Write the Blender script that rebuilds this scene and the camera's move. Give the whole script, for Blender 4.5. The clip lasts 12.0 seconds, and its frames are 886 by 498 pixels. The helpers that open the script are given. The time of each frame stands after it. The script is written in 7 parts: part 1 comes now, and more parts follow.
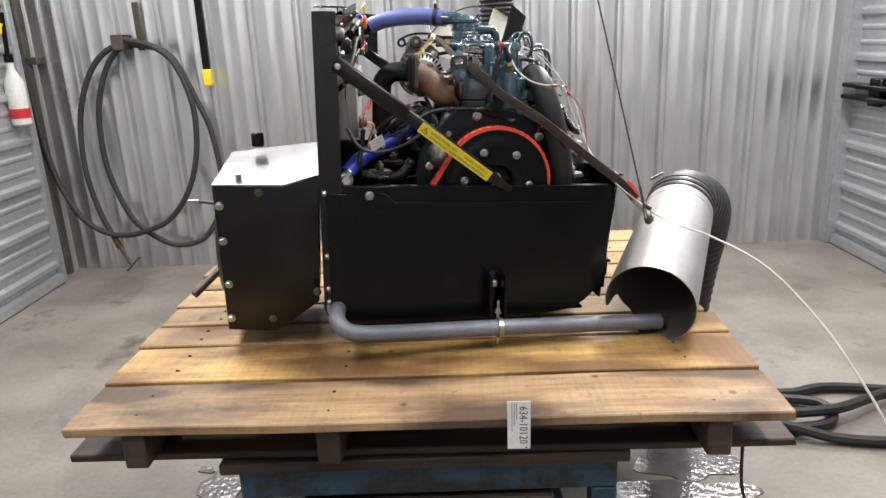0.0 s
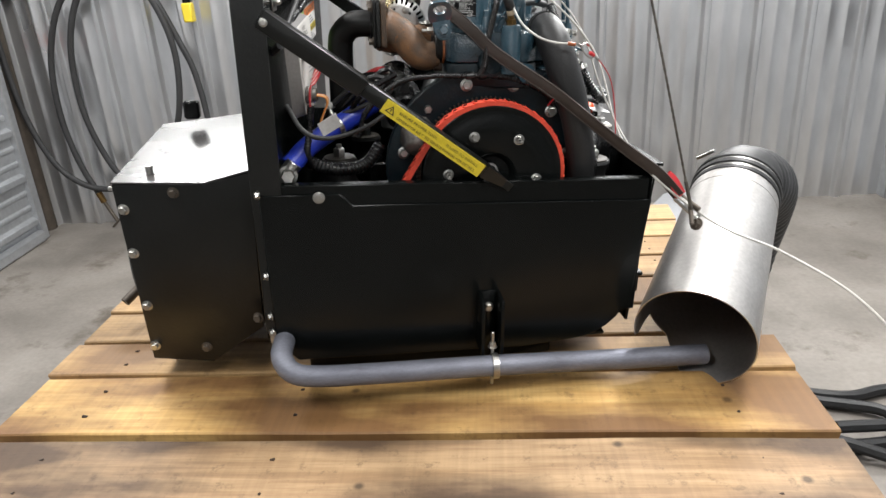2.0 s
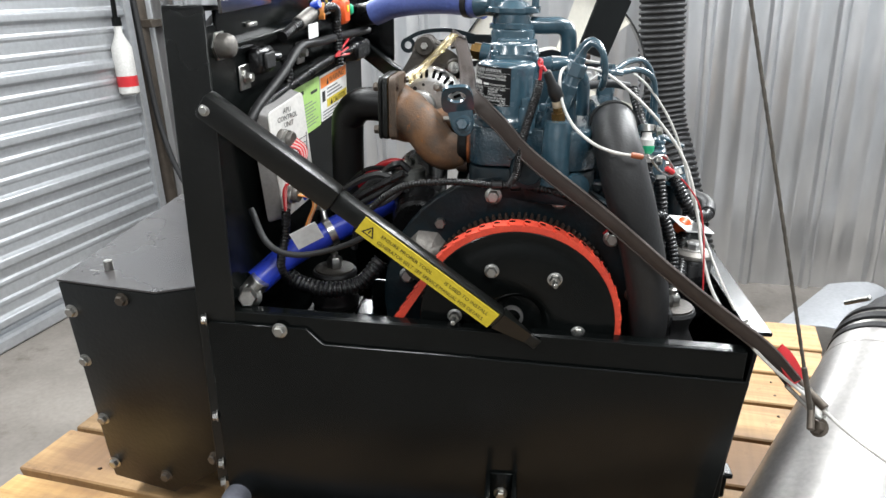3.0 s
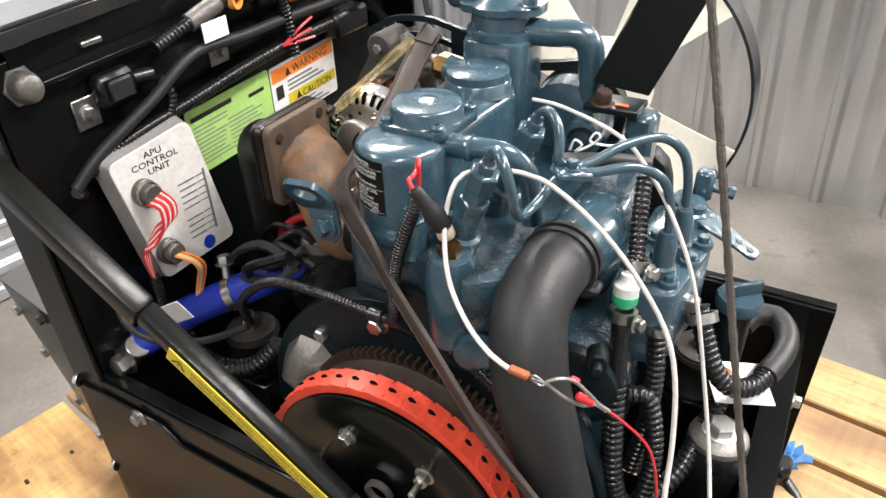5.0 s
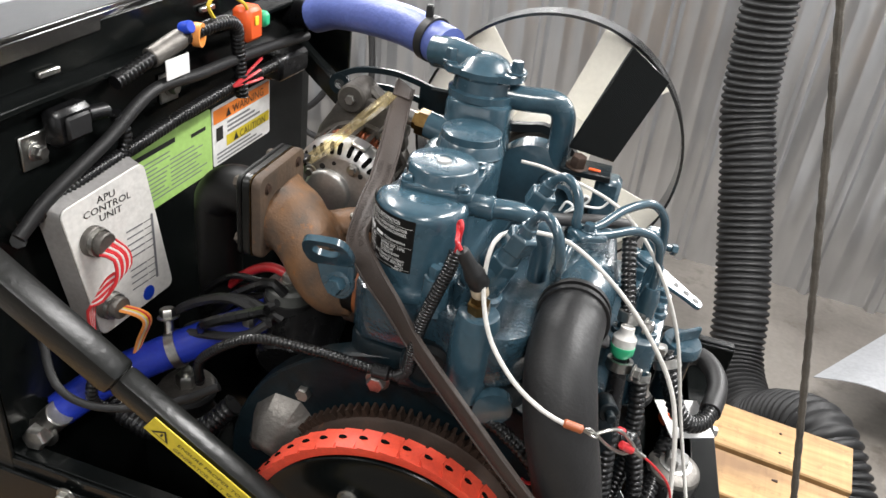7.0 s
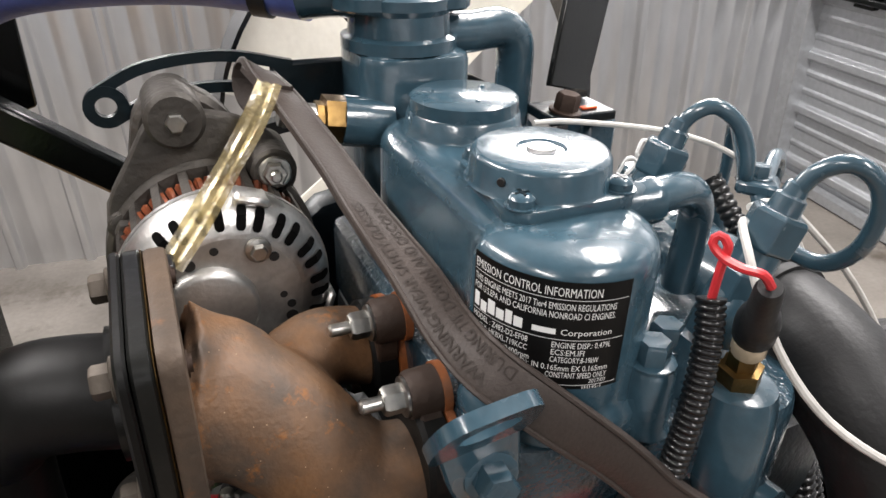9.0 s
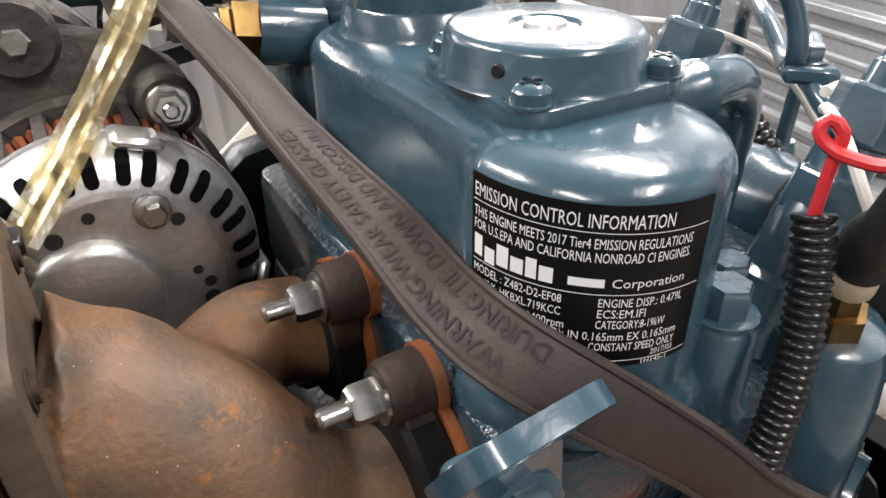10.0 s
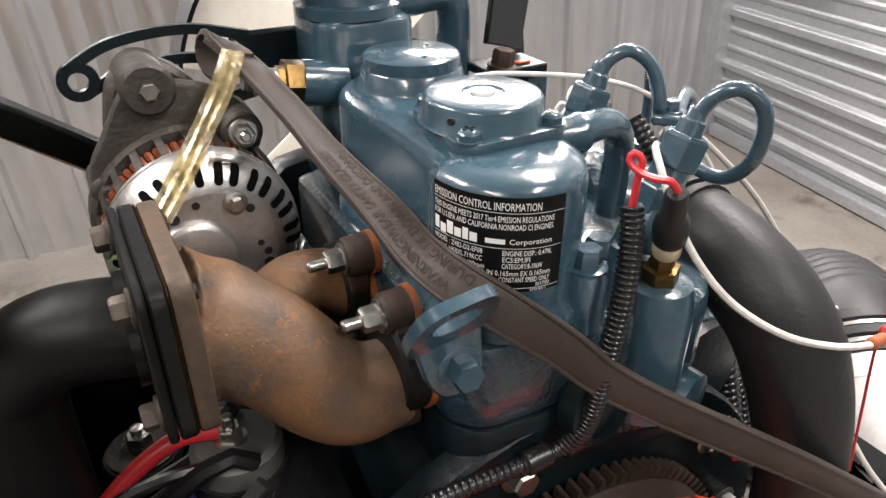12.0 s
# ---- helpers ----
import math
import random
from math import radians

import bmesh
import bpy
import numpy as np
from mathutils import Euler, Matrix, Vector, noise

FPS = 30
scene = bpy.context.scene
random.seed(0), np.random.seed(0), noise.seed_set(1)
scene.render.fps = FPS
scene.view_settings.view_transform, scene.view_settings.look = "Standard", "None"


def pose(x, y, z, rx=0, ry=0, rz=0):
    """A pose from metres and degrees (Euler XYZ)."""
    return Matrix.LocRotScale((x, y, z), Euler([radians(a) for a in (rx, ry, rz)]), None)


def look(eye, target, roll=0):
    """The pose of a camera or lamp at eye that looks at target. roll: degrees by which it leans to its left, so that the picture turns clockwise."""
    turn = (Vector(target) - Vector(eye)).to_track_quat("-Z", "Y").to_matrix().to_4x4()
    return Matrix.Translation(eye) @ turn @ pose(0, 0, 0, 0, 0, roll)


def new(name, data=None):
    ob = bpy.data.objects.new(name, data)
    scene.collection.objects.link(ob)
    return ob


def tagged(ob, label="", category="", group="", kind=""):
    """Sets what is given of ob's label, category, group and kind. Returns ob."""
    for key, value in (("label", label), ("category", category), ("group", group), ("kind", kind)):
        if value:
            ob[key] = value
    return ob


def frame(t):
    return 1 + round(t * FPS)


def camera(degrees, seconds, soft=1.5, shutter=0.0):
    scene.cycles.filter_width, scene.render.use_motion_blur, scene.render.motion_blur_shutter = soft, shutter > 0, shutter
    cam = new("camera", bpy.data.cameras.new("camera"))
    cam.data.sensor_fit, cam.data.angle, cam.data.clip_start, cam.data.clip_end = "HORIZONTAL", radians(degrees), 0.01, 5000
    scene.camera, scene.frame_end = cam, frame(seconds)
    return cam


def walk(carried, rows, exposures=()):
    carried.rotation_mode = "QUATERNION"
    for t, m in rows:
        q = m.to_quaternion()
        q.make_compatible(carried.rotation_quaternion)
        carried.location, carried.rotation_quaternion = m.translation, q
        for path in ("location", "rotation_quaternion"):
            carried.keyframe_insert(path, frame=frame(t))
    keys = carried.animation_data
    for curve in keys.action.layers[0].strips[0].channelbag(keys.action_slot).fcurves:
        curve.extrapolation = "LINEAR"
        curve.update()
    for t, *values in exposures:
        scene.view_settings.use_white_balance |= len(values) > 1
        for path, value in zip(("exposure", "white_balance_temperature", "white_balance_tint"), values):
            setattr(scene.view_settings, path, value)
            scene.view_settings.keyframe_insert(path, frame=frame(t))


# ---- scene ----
cam = camera(64.9, 12.0)
PATH = [
    (0, (0.025, 0.005, 1.249), (-0.011, 1.918, 0.667), -2.6),
    (0.5, (0.03, 0.012, 1.247), (-0.002, 1.925, 0.664), -2.7),
    (1, (0.041, 0.053, 1.25), (-0.007, 1.951, 0.622), -2.3),
    (1.5, (0.061, 0.23, 1.244), (0.004, 2.094, 0.52), -2.0),
    (2, (0.102, 0.405, 1.272), (-0.014, 2.247, 0.501), -3.3),
    (2.5, (0.22, 0.59, 1.278), (-0.142, 2.435, 0.597), -2.4),
    (3, (0.258, 0.764, 1.308), (-0.294, 2.559, 0.619), -2.3),
    (3.5, (0.193, 0.953, 1.357), (-0.249, 2.765, 0.634), -1.3),
    (3.7, (0.208, 1.013, 1.365), (-0.27, 2.792, 0.586), -1.7),
    (5.3, (0.459, 1.274, 1.452), (-0.728, 2.422, 0.323), -5.5),
    (5.5, (0.474, 1.285, 1.463), (-0.724, 2.392, 0.306), -5.8),
    (6, (0.49, 1.289, 1.471), (-0.687, 2.375, 0.272), -5.8),
    (6.5, (0.435, 1.257, 1.469), (-0.586, 2.525, 0.307), -0.7),
    (7, (0.287, 1.163, 1.454), (-0.378, 2.764, 0.455), 5.4),
    (7.5, (0.145, 1.08, 1.447), (-0.083, 2.841, 0.526), 4.2),
    (7.7, (0.119, 1.083, 1.45), (0.012, 2.866, 0.55), 3.5),
    (9.3, (-0.007, 1.425, 1.326), (0.466, 3.075, 0.3), -1.7),
    (9.5, (-0.005, 1.436, 1.318), (0.503, 3.06, 0.265), -2.1),
    (10, (0.006, 1.445, 1.3), (0.547, 3.039, 0.221), -3.4),
    (10.5, (0.017, 1.446, 1.293), (0.568, 3.007, 0.171), -3.2),
    (11, (0.019, 1.448, 1.292), (0.57, 2.993, 0.148), -2.9),
    (11.5, (0.019, 1.44, 1.295), (0.561, 2.986, 0.148), -2.8),
    (12, (-0.018, 1.335, 1.352), (0.513, 2.954, 0.305), -2.7),
]
TINTS = [(0, -0.08, 6500, 10), (1.5, -0.06, 6450, 10), (2, 0.0, 6400, 9), (2.5, 0.2, 6100, 7), (3.7, 0.15, 6350, 9), (5.5, 0.18, 6650, 12), (7, -0.05, 6450, 10), (9.5, 0.0, 6600, 13), (10.5, 0.12, 6650, 13), (12, 0.04, 6800, 15)]
walk(cam, [(t, look(eye, target, roll)) for t, eye, target, roll in PATH], TINTS)

# ---- world and light ----
world = bpy.data.worlds.new("world")
world.use_nodes = True
world.node_tree.nodes["Background"].inputs[0].default_value = (0.6, 0.65, 0.7, 1)
world.node_tree.nodes["Background"].inputs[1].default_value = 0.05
scene.world = world

# The machine stands turned and slightly sloped on the pallet.
M = pose(0.0634, 1.4562, 0.6, 0, 0, 9.63) @ pose(0, 0, 0, -0.2, 2.78, 0) @ pose(0, 0, -0.6)
WORLD = Matrix.Identity(4)


# ---- materials ----
def mat(name, col, col2=None, scale=8.0, rough=0.5, metal=0.0, bump=0.0, fine=120.0, vary=0.0, rough2=None, spots=None, coat=0.0, stretch=None, spec=0.5):
    """A two-scale procedural surface: large blotches, fine grain, bump, optional dirt spots."""
    m = bpy.data.materials.new(name)
    m.use_nodes = True
    nt = m.node_tree
    b = nt.nodes["Principled BSDF"]
    n, l = nt.nodes.new, nt.links.new
    col2 = col2 or tuple(c * 0.75 for c in col)
    tc = n("ShaderNodeTexCoord")
    mp = n("ShaderNodeMapping")
    l(tc.outputs["Object"], mp.inputs[0])
    if stretch:
        mp.inputs["Scale"].default_value = stretch
    big = n("ShaderNodeTexNoise")
    big.inputs["Scale"].default_value = scale
    big.inputs["Detail"].default_value = 5
    small = n("ShaderNodeTexNoise")
    small.inputs["Scale"].default_value = fine
    small.inputs["Detail"].default_value = 3
    l(mp.outputs[0], big.inputs["Vector"])
    l(mp.outputs[0], small.inputs["Vector"])
    mix = n("ShaderNodeMix")
    mix.data_type = "RGBA"
    mix.inputs[6].default_value = (*col, 1)
    mix.inputs[7].default_value = (*col2, 1)
    ramp = n("ShaderNodeMapRange")
    ramp.inputs[1].default_value, ramp.inputs[2].default_value = 0.35, 0.68
    l(big.outputs[0], ramp.inputs[0])
    l(ramp.outputs[0], mix.inputs[0])
    out = mix.outputs[2]
    mul = n("ShaderNodeMix")
    mul.data_type, mul.blend_type = "RGBA", "MULTIPLY"
    mul.inputs[0].default_value = 0.35
    l(out, mul.inputs[6])
    l(small.outputs[0], mul.inputs[7])
    out = mul.outputs[2]
    if vary:
        info = n("ShaderNodeObjectInfo")
        hsv = n("ShaderNodeHueSaturation")
        mr = n("ShaderNodeMapRange")
        mr.inputs[3].default_value, mr.inputs[4].default_value = 1 - vary, 1 + vary
        l(info.outputs["Random"], mr.inputs[0])
        l(mr.outputs[0], hsv.inputs["Value"])
        l(out, hsv.inputs["Color"])
        out = hsv.outputs[0]
    if spots:
        sp = n("ShaderNodeTexNoise")
        sp.inputs["Scale"].default_value = spots[1]
        sp.inputs["Detail"].default_value = 6
        sp.inputs["Roughness"].default_value = 0.7
        l(mp.outputs[0], sp.inputs["Vector"])
        mr = n("ShaderNodeMapRange")
        mr.inputs[1].default_value, mr.inputs[2].default_value = spots[2], spots[2] + 0.12
        l(sp.outputs[0], mr.inputs[0])
        sm = n("ShaderNodeMix")
        sm.data_type = "RGBA"
        sm.inputs[7].default_value = (*spots[0], 1)
        l(mr.outputs[0], sm.inputs[0])
        l(out, sm.inputs[6])
        out = sm.outputs[2]
    l(out, b.inputs["Base Color"])
    rr = n("ShaderNodeMapRange")
    rr.inputs[3].default_value, rr.inputs[4].default_value = rough, rough2 if rough2 is not None else min(1.0, rough + 0.15)
    l(big.outputs[0], rr.inputs[0])
    l(rr.outputs[0], b.inputs["Roughness"])
    b.inputs["Metallic"].default_value = metal
    b.inputs["Specular IOR Level"].default_value = spec
    b.inputs["Coat Weight"].default_value = coat
    b.inputs["Coat Roughness"].default_value = 0.12
    if bump:
        bp = n("ShaderNodeBump")
        bp.inputs["Strength"].default_value = bump
        bp.inputs["Distance"].default_value = 0.002
        add = n("ShaderNodeMath")
        l(big.outputs[0], add.inputs[0])
        l(small.outputs[0], add.inputs[1])
        l(add.outputs[0], bp.inputs["Height"])
        l(bp.outputs[0], b.inputs["Normal"])
    return m


def wood_mat(name, light, dark, stain, vary=0.15):
    """Sawn planks with grain along x, knots and brown stains, shifted from board to board."""
    m = bpy.data.materials.new(name)
    m.use_nodes = True
    nt = m.node_tree
    b = nt.nodes["Principled BSDF"]
    n, l = nt.nodes.new, nt.links.new
    tc, info = n("ShaderNodeTexCoord"), n("ShaderNodeObjectInfo")
    sh = n("ShaderNodeVectorMath")
    sh.operation = "MULTIPLY_ADD"
    sh.inputs[1].default_value = (37, 23, 11)
    l(info.outputs["Random"], sh.inputs[0])
    l(tc.outputs["Object"], sh.inputs[2])
    mp = n("ShaderNodeMapping")
    mp.inputs["Scale"].default_value = (1.6, 26, 26)
    l(sh.outputs[0], mp.inputs[0])
    g = n("ShaderNodeTexNoise")
    g.inputs["Scale"].default_value, g.inputs["Detail"].default_value, g.inputs["Roughness"].default_value = 2.2, 8, 0.65
    l(mp.outputs[0], g.inputs["Vector"])
    blot = n("ShaderNodeTexNoise")
    blot.inputs["Scale"].default_value, blot.inputs["Detail"].default_value = 4.5, 6
    mp2 = n("ShaderNodeMapping")
    mp2.inputs["Scale"].default_value = (0.6, 1.5, 1)
    l(sh.outputs[0], mp2.inputs[0])
    l(mp2.outputs[0], blot.inputs["Vector"])
    r1 = n("ShaderNodeMapRange")
    r1.inputs[1].default_value, r1.inputs[2].default_value = 0.38, 0.62
    l(g.outputs[0], r1.inputs[0])
    c1 = n("ShaderNodeMix")
    c1.data_type = "RGBA"
    c1.inputs[6].default_value, c1.inputs[7].default_value = (*light, 1), (*dark, 1)
    l(r1.outputs[0], c1.inputs[0])
    r2 = n("ShaderNodeMapRange")
    r2.inputs[1].default_value, r2.inputs[2].default_value, r2.inputs[4].default_value = 0.44, 0.60, 0.95
    l(blot.outputs[0], r2.inputs[0])
    c2 = n("ShaderNodeMix")
    c2.data_type = "RGBA"
    c2.inputs[7].default_value = (*stain, 1)
    l(r2.outputs[0], c2.inputs[0])
    l(c1.outputs[2], c2.inputs[6])
    kn = n("ShaderNodeTexVoronoi")
    kn.inputs["Scale"].default_value = 7
    l(sh.outputs[0], kn.inputs["Vector"])
    r3 = n("ShaderNodeMapRange")
    r3.inputs[1].default_value, r3.inputs[2].default_value, r3.inputs[3].default_value, r3.inputs[4].default_value = 0.03, 0.07, 0.75, 0.0
    l(kn.outputs["Distance"], r3.inputs[0])
    c3 = n("ShaderNodeMix")
    c3.data_type = "RGBA"
    c3.inputs[7].default_value = (*[c * 0.35 for c in stain], 1)
    l(r3.outputs[0], c3.inputs[0])
    l(c2.outputs[2], c3.inputs[6])
    mp3 = n("ShaderNodeMapping")
    mp3.inputs["Scale"].default_value = (110, 3, 3)
    mp3.inputs["Rotation"].default_value = (0, 0, 0.25)
    l(sh.outputs[0], mp3.inputs[0])
    saw = n("ShaderNodeTexNoise")
    saw.inputs["Scale"].default_value, saw.inputs["Detail"].default_value = 1.0, 4
    l(mp3.outputs[0], saw.inputs["Vector"])
    dirt = n("ShaderNodeTexNoise")
    dirt.inputs["Scale"].default_value, dirt.inputs["Detail"].default_value, dirt.inputs["Roughness"].default_value = 38, 7, 0.75
    l(sh.outputs[0], dirt.inputs["Vector"])
    r4 = n("ShaderNodeMapRange")
    r4.inputs[1].default_value, r4.inputs[2].default_value, r4.inputs[4].default_value = 0.56, 0.74, 0.7
    l(dirt.outputs[0], r4.inputs[0])
    c4 = n("ShaderNodeMix")
    c4.data_type = "RGBA"
    c4.inputs[7].default_value = (*[c * 0.6 for c in stain], 1)
    l(r4.outputs[0], c4.inputs[0])
    l(c3.outputs[2], c4.inputs[6])
    r5 = n("ShaderNodeMapRange")
    r5.inputs[1].default_value, r5.inputs[2].default_value, r5.inputs[3].default_value, r5.inputs[4].default_value = 0.40, 0.60, 0.93, 1.03
    l(saw.outputs[0], r5.inputs[0])
    c5 = n("ShaderNodeMix")
    c5.data_type, c5.blend_type = "RGBA", "MULTIPLY"
    c5.inputs[0].default_value = 1.0
    l(c4.outputs[2], c5.inputs[6])
    l(r5.outputs[0], c5.inputs[7])
    c3 = c5
    hsv, mr = n("ShaderNodeHueSaturation"), n("ShaderNodeMapRange")
    mr.inputs[3].default_value, mr.inputs[4].default_value = 1 - vary, 1 + vary
    l(info.outputs["Random"], mr.inputs[0])
    l(mr.outputs[0], hsv.inputs["Value"])
    l(c3.outputs[2], hsv.inputs["Color"])
    l(hsv.outputs[0], b.inputs["Base Color"])
    b.inputs["Roughness"].default_value = 0.62
    bp = n("ShaderNodeBump")
    bp.inputs["Strength"].default_value, bp.inputs["Distance"].default_value = 0.5, 0.0015
    l(g.outputs[0], bp.inputs["Height"])
    l(bp.outputs[0], b.inputs["Normal"])
    return m


def plain(name, col, rough=0.5, metal=0.0):
    m = bpy.data.materials.new(name)
    m.use_nodes = True
    b = m.node_tree.nodes["Principled BSDF"]
    b.inputs["Base Color"].default_value = (*col, 1)
    b.inputs["Roughness"].default_value = rough
    b.inputs["Metallic"].default_value = metal
    return m


def glow(name, col, strength):
    m = plain(name, col)
    b = m.node_tree.nodes["Principled BSDF"]
    b.inputs["Emission Color"].default_value = (*col, 1)
    b.inputs["Emission Strength"].default_value = strength
    return m


BLUE = mat("engine paint", (0.039, 0.085, 0.115), (0.027, 0.062, 0.086), 22, 0.16, 0.0, 0.16, 170, rough2=0.36, coat=0.7)
BLUECAST = mat("engine paint on rough casting", (0.024, 0.055, 0.076), (0.013, 0.031, 0.044), 34, 0.10, 0.0, 0.75, 330, rough2=0.32, coat=0.7)
# Shade low on the block is put into this colour, with oil spots.
BLUEDARK = mat("dark engine paint, oil and shade", (0.006, 0.0145, 0.0195), (0.003, 0.007, 0.0095), 18, 0.30, 0.0, 0.25, 200, spots=((0.006, 0.006, 0.006), 14, 0.52), spec=0.28)
BLACK = mat("black powder coat", (0.0034, 0.0042, 0.0041), (0.0052, 0.0062, 0.0060), 5, 0.14, 0.0, 0.05, 400, rough2=0.26, spec=0.22)
BLACKWORN = mat("scuffed black paint", (0.0055, 0.0062, 0.0055), (0.010, 0.010, 0.009), 7, 0.22, 0.0, 0.15, 160, rough2=0.40, spots=((0.035, 0.031, 0.024), 24, 0.70), spec=0.35)
GLOSSBLACK = mat("glossy black lid", (0.010, 0.010, 0.011), (0.020, 0.019, 0.018), 6, 0.10, 0.0, 0.08, 200, rough2=0.26, spots=((0.06, 0.05, 0.045), 18, 0.70), spec=0.9, coat=0.6)
RUBBER = mat("black rubber", (0.013, 0.013, 0.0135), (0.020, 0.020, 0.0205), 16, 0.42, 0.0, 0.15, 300, spec=0.4)
PLASTIC = mat("black plastic", (0.006, 0.006, 0.0065), (0.010, 0.010, 0.0105), 30, 0.20, 0.0, 0.05, 300, spec=0.5)
HOSEGREY = mat("dull black hose", (0.026, 0.026, 0.027), (0.038, 0.038, 0.039), 6, 0.5, 0.0, 0.1, 200)
STEEL = mat("zinc plated steel", (0.62, 0.61, 0.58), (0.45, 0.44, 0.41), 60, 0.24, 1.0, 0.1, 400)
ALU = mat("cast aluminium", (0.78, 0.77, 0.75), (0.62, 0.61, 0.59), 40, 0.30, 0.95, 0.10, 420)
ALUDULL = mat("dull cast aluminium", (0.24, 0.225, 0.205), (0.15, 0.14, 0.127), 30, 0.40, 0.7, 0.3, 250)
ALUDARK = mat("grimy cast aluminium", (0.62, 0.61, 0.59), (0.43, 0.425, 0.41), 36, 0.38, 0.9, 0.12, 320)
STAINLESS = mat("satin stainless sheet", (0.66, 0.64, 0.62), (0.54, 0.52, 0.50), 9, 0.36, 1.0, 0.04, 160, rough2=0.50, spots=((0.40, 0.37, 0.35), 8, 0.66))
RUST = mat("rusty cast iron", (0.190, 0.098, 0.046), (0.086, 0.062, 0.046), 40, 0.42, 0.05, 0.22, 420, rough2=0.66, spots=((0.215, 0.088, 0.026), 90, 0.57), spec=0.32)


def speckled(m, scale, size, col):
    """Scatters tiny pale flecks over a surface."""
    nt = m.node_tree
    b = nt.nodes["Principled BSDF"]
    src = b.inputs["Base Color"].links[0].from_socket
    tc, vo, mr, mx = (nt.nodes.new(k) for k in ("ShaderNodeTexCoord", "ShaderNodeTexVoronoi", "ShaderNodeMapRange", "ShaderNodeMix"))
    mx.data_type = "RGBA"
    vo.inputs["Scale"].default_value = scale
    mr.inputs[1].default_value, mr.inputs[2].default_value, mr.inputs[3].default_value, mr.inputs[4].default_value = size, size * 1.4, 0.8, 0.0
    nt.links.new(tc.outputs["Object"], vo.inputs["Vector"])
    nt.links.new(vo.outputs["Distance"], mr.inputs[0])
    nt.links.new(mr.outputs[0], mx.inputs[0])
    nt.links.new(src, mx.inputs[6])
    mx.inputs[7].default_value = (*col, 1)
    nt.links.new(mx.outputs[2], b.inputs["Base Color"])


speckled(RUST, 260, 0.050, (0.46, 0.32, 0.20))
OVERSPRAY = mat("orange primer on iron", (0.36, 0.10, 0.022), (0.15, 0.055, 0.020), 60, 0.45, 0.0, 0.2, 300)
RUSTDARK = mat("brown rusted steel", (0.056, 0.030, 0.019), (0.032, 0.020, 0.014), 14, 0.55, 0.3, 0.4, 160, spots=((0.16, 0.06, 0.025), 30, 0.62))
FLANGE = mat("grey brown weathered iron", (0.135, 0.092, 0.062), (0.080, 0.060, 0.046), 34, 0.50, 0.15, 0.3, 240, spots=((0.17, 0.075, 0.03), 30, 0.60), spec=0.3)
PLATEGREY = mat("grey brown steel plate", (0.14, 0.115, 0.092), (0.09, 0.075, 0.06), 12, 0.42, 0.5, 0.2, 160)
TAIL = mat("weathered steel tube", (0.27, 0.28, 0.33), (0.16, 0.165, 0.20), 9, 0.48, 0.45, 0.2, 140, spots=((0.05, 0.045, 0.045), 9, 0.62), stretch=(1, 3, 3))
BRASS = mat("tarnished brass", (0.25, 0.155, 0.055), (0.13, 0.080, 0.032), 70, 0.30, 1.0, 0.15, 300)
CREAM = mat("cream insulator", (0.60, 0.50, 0.36), (0.50, 0.40, 0.28), 60, 0.40, 0.0, 0.05, 300)
ALTFRAME = mat("grimy grey brown casting", (0.100, 0.090, 0.079), (0.058, 0.052, 0.046), 40, 0.46, 0.45, 0.35, 300, rough2=0.62)
SOOTSHADE = mat("sooty black pipe and flange shade", (0.0035, 0.0036, 0.0034), (0.006, 0.006, 0.0055), 10, 0.38, 0.0, 0.08, 200, spec=0.25)
RED = mat("red link belt", (0.90, 0.095, 0.045), (0.74, 0.070, 0.038), 40, 0.42, 0.0, 0.2, 300)
BLUEHOSE = mat("blue silicone hose", (0.016, 0.040, 0.42), (0.012, 0.028, 0.30), 18, 0.30, 0.0, 0.12, 300)
BLUEPALE = mat("pale blue silicone hose", (0.14, 0.19, 0.52), (0.10, 0.14, 0.42), 14, 0.34, 0.0, 0.25, 240)
WHITEPLATE = mat("white enamel plate", (0.84, 0.82, 0.78), (0.79, 0.77, 0.73), 20, 0.32, 0.0, 0.03, 200)
SOLENOID = mat("dull grey green can", (0.150, 0.155, 0.145), (0.110, 0.114, 0.106), 20, 0.42, 0.2, 0.15, 260)
GREYBOX = mat("grey cast box", (0.36, 0.35, 0.34), (0.29, 0.28, 0.275), 20, 0.45, 0.3, 0.2, 260)
FANWHITE = mat("cream nylon", (0.93, 0.91, 0.86), (0.88, 0.85, 0.78), 14, 0.36, 0.0, 0.08, 200, spots=((0.52, 0.45, 0.34), 16, 0.68))
def translucent(m, share):
    """Lets light through a thin nylon part."""
    nt = m.node_tree
    b, out = nt.nodes["Principled BSDF"], nt.nodes["Material Output"]
    t, mx = nt.nodes.new("ShaderNodeBsdfTranslucent"), nt.nodes.new("ShaderNodeMixShader")
    t.inputs[0].default_value = (0.96, 0.94, 0.88, 1)
    mx.inputs[0].default_value = share
    nt.links.new(b.outputs[0], mx.inputs[1])
    nt.links.new(t.outputs[0], mx.inputs[2])
    nt.links.new(mx.outputs[0], out.inputs[0])


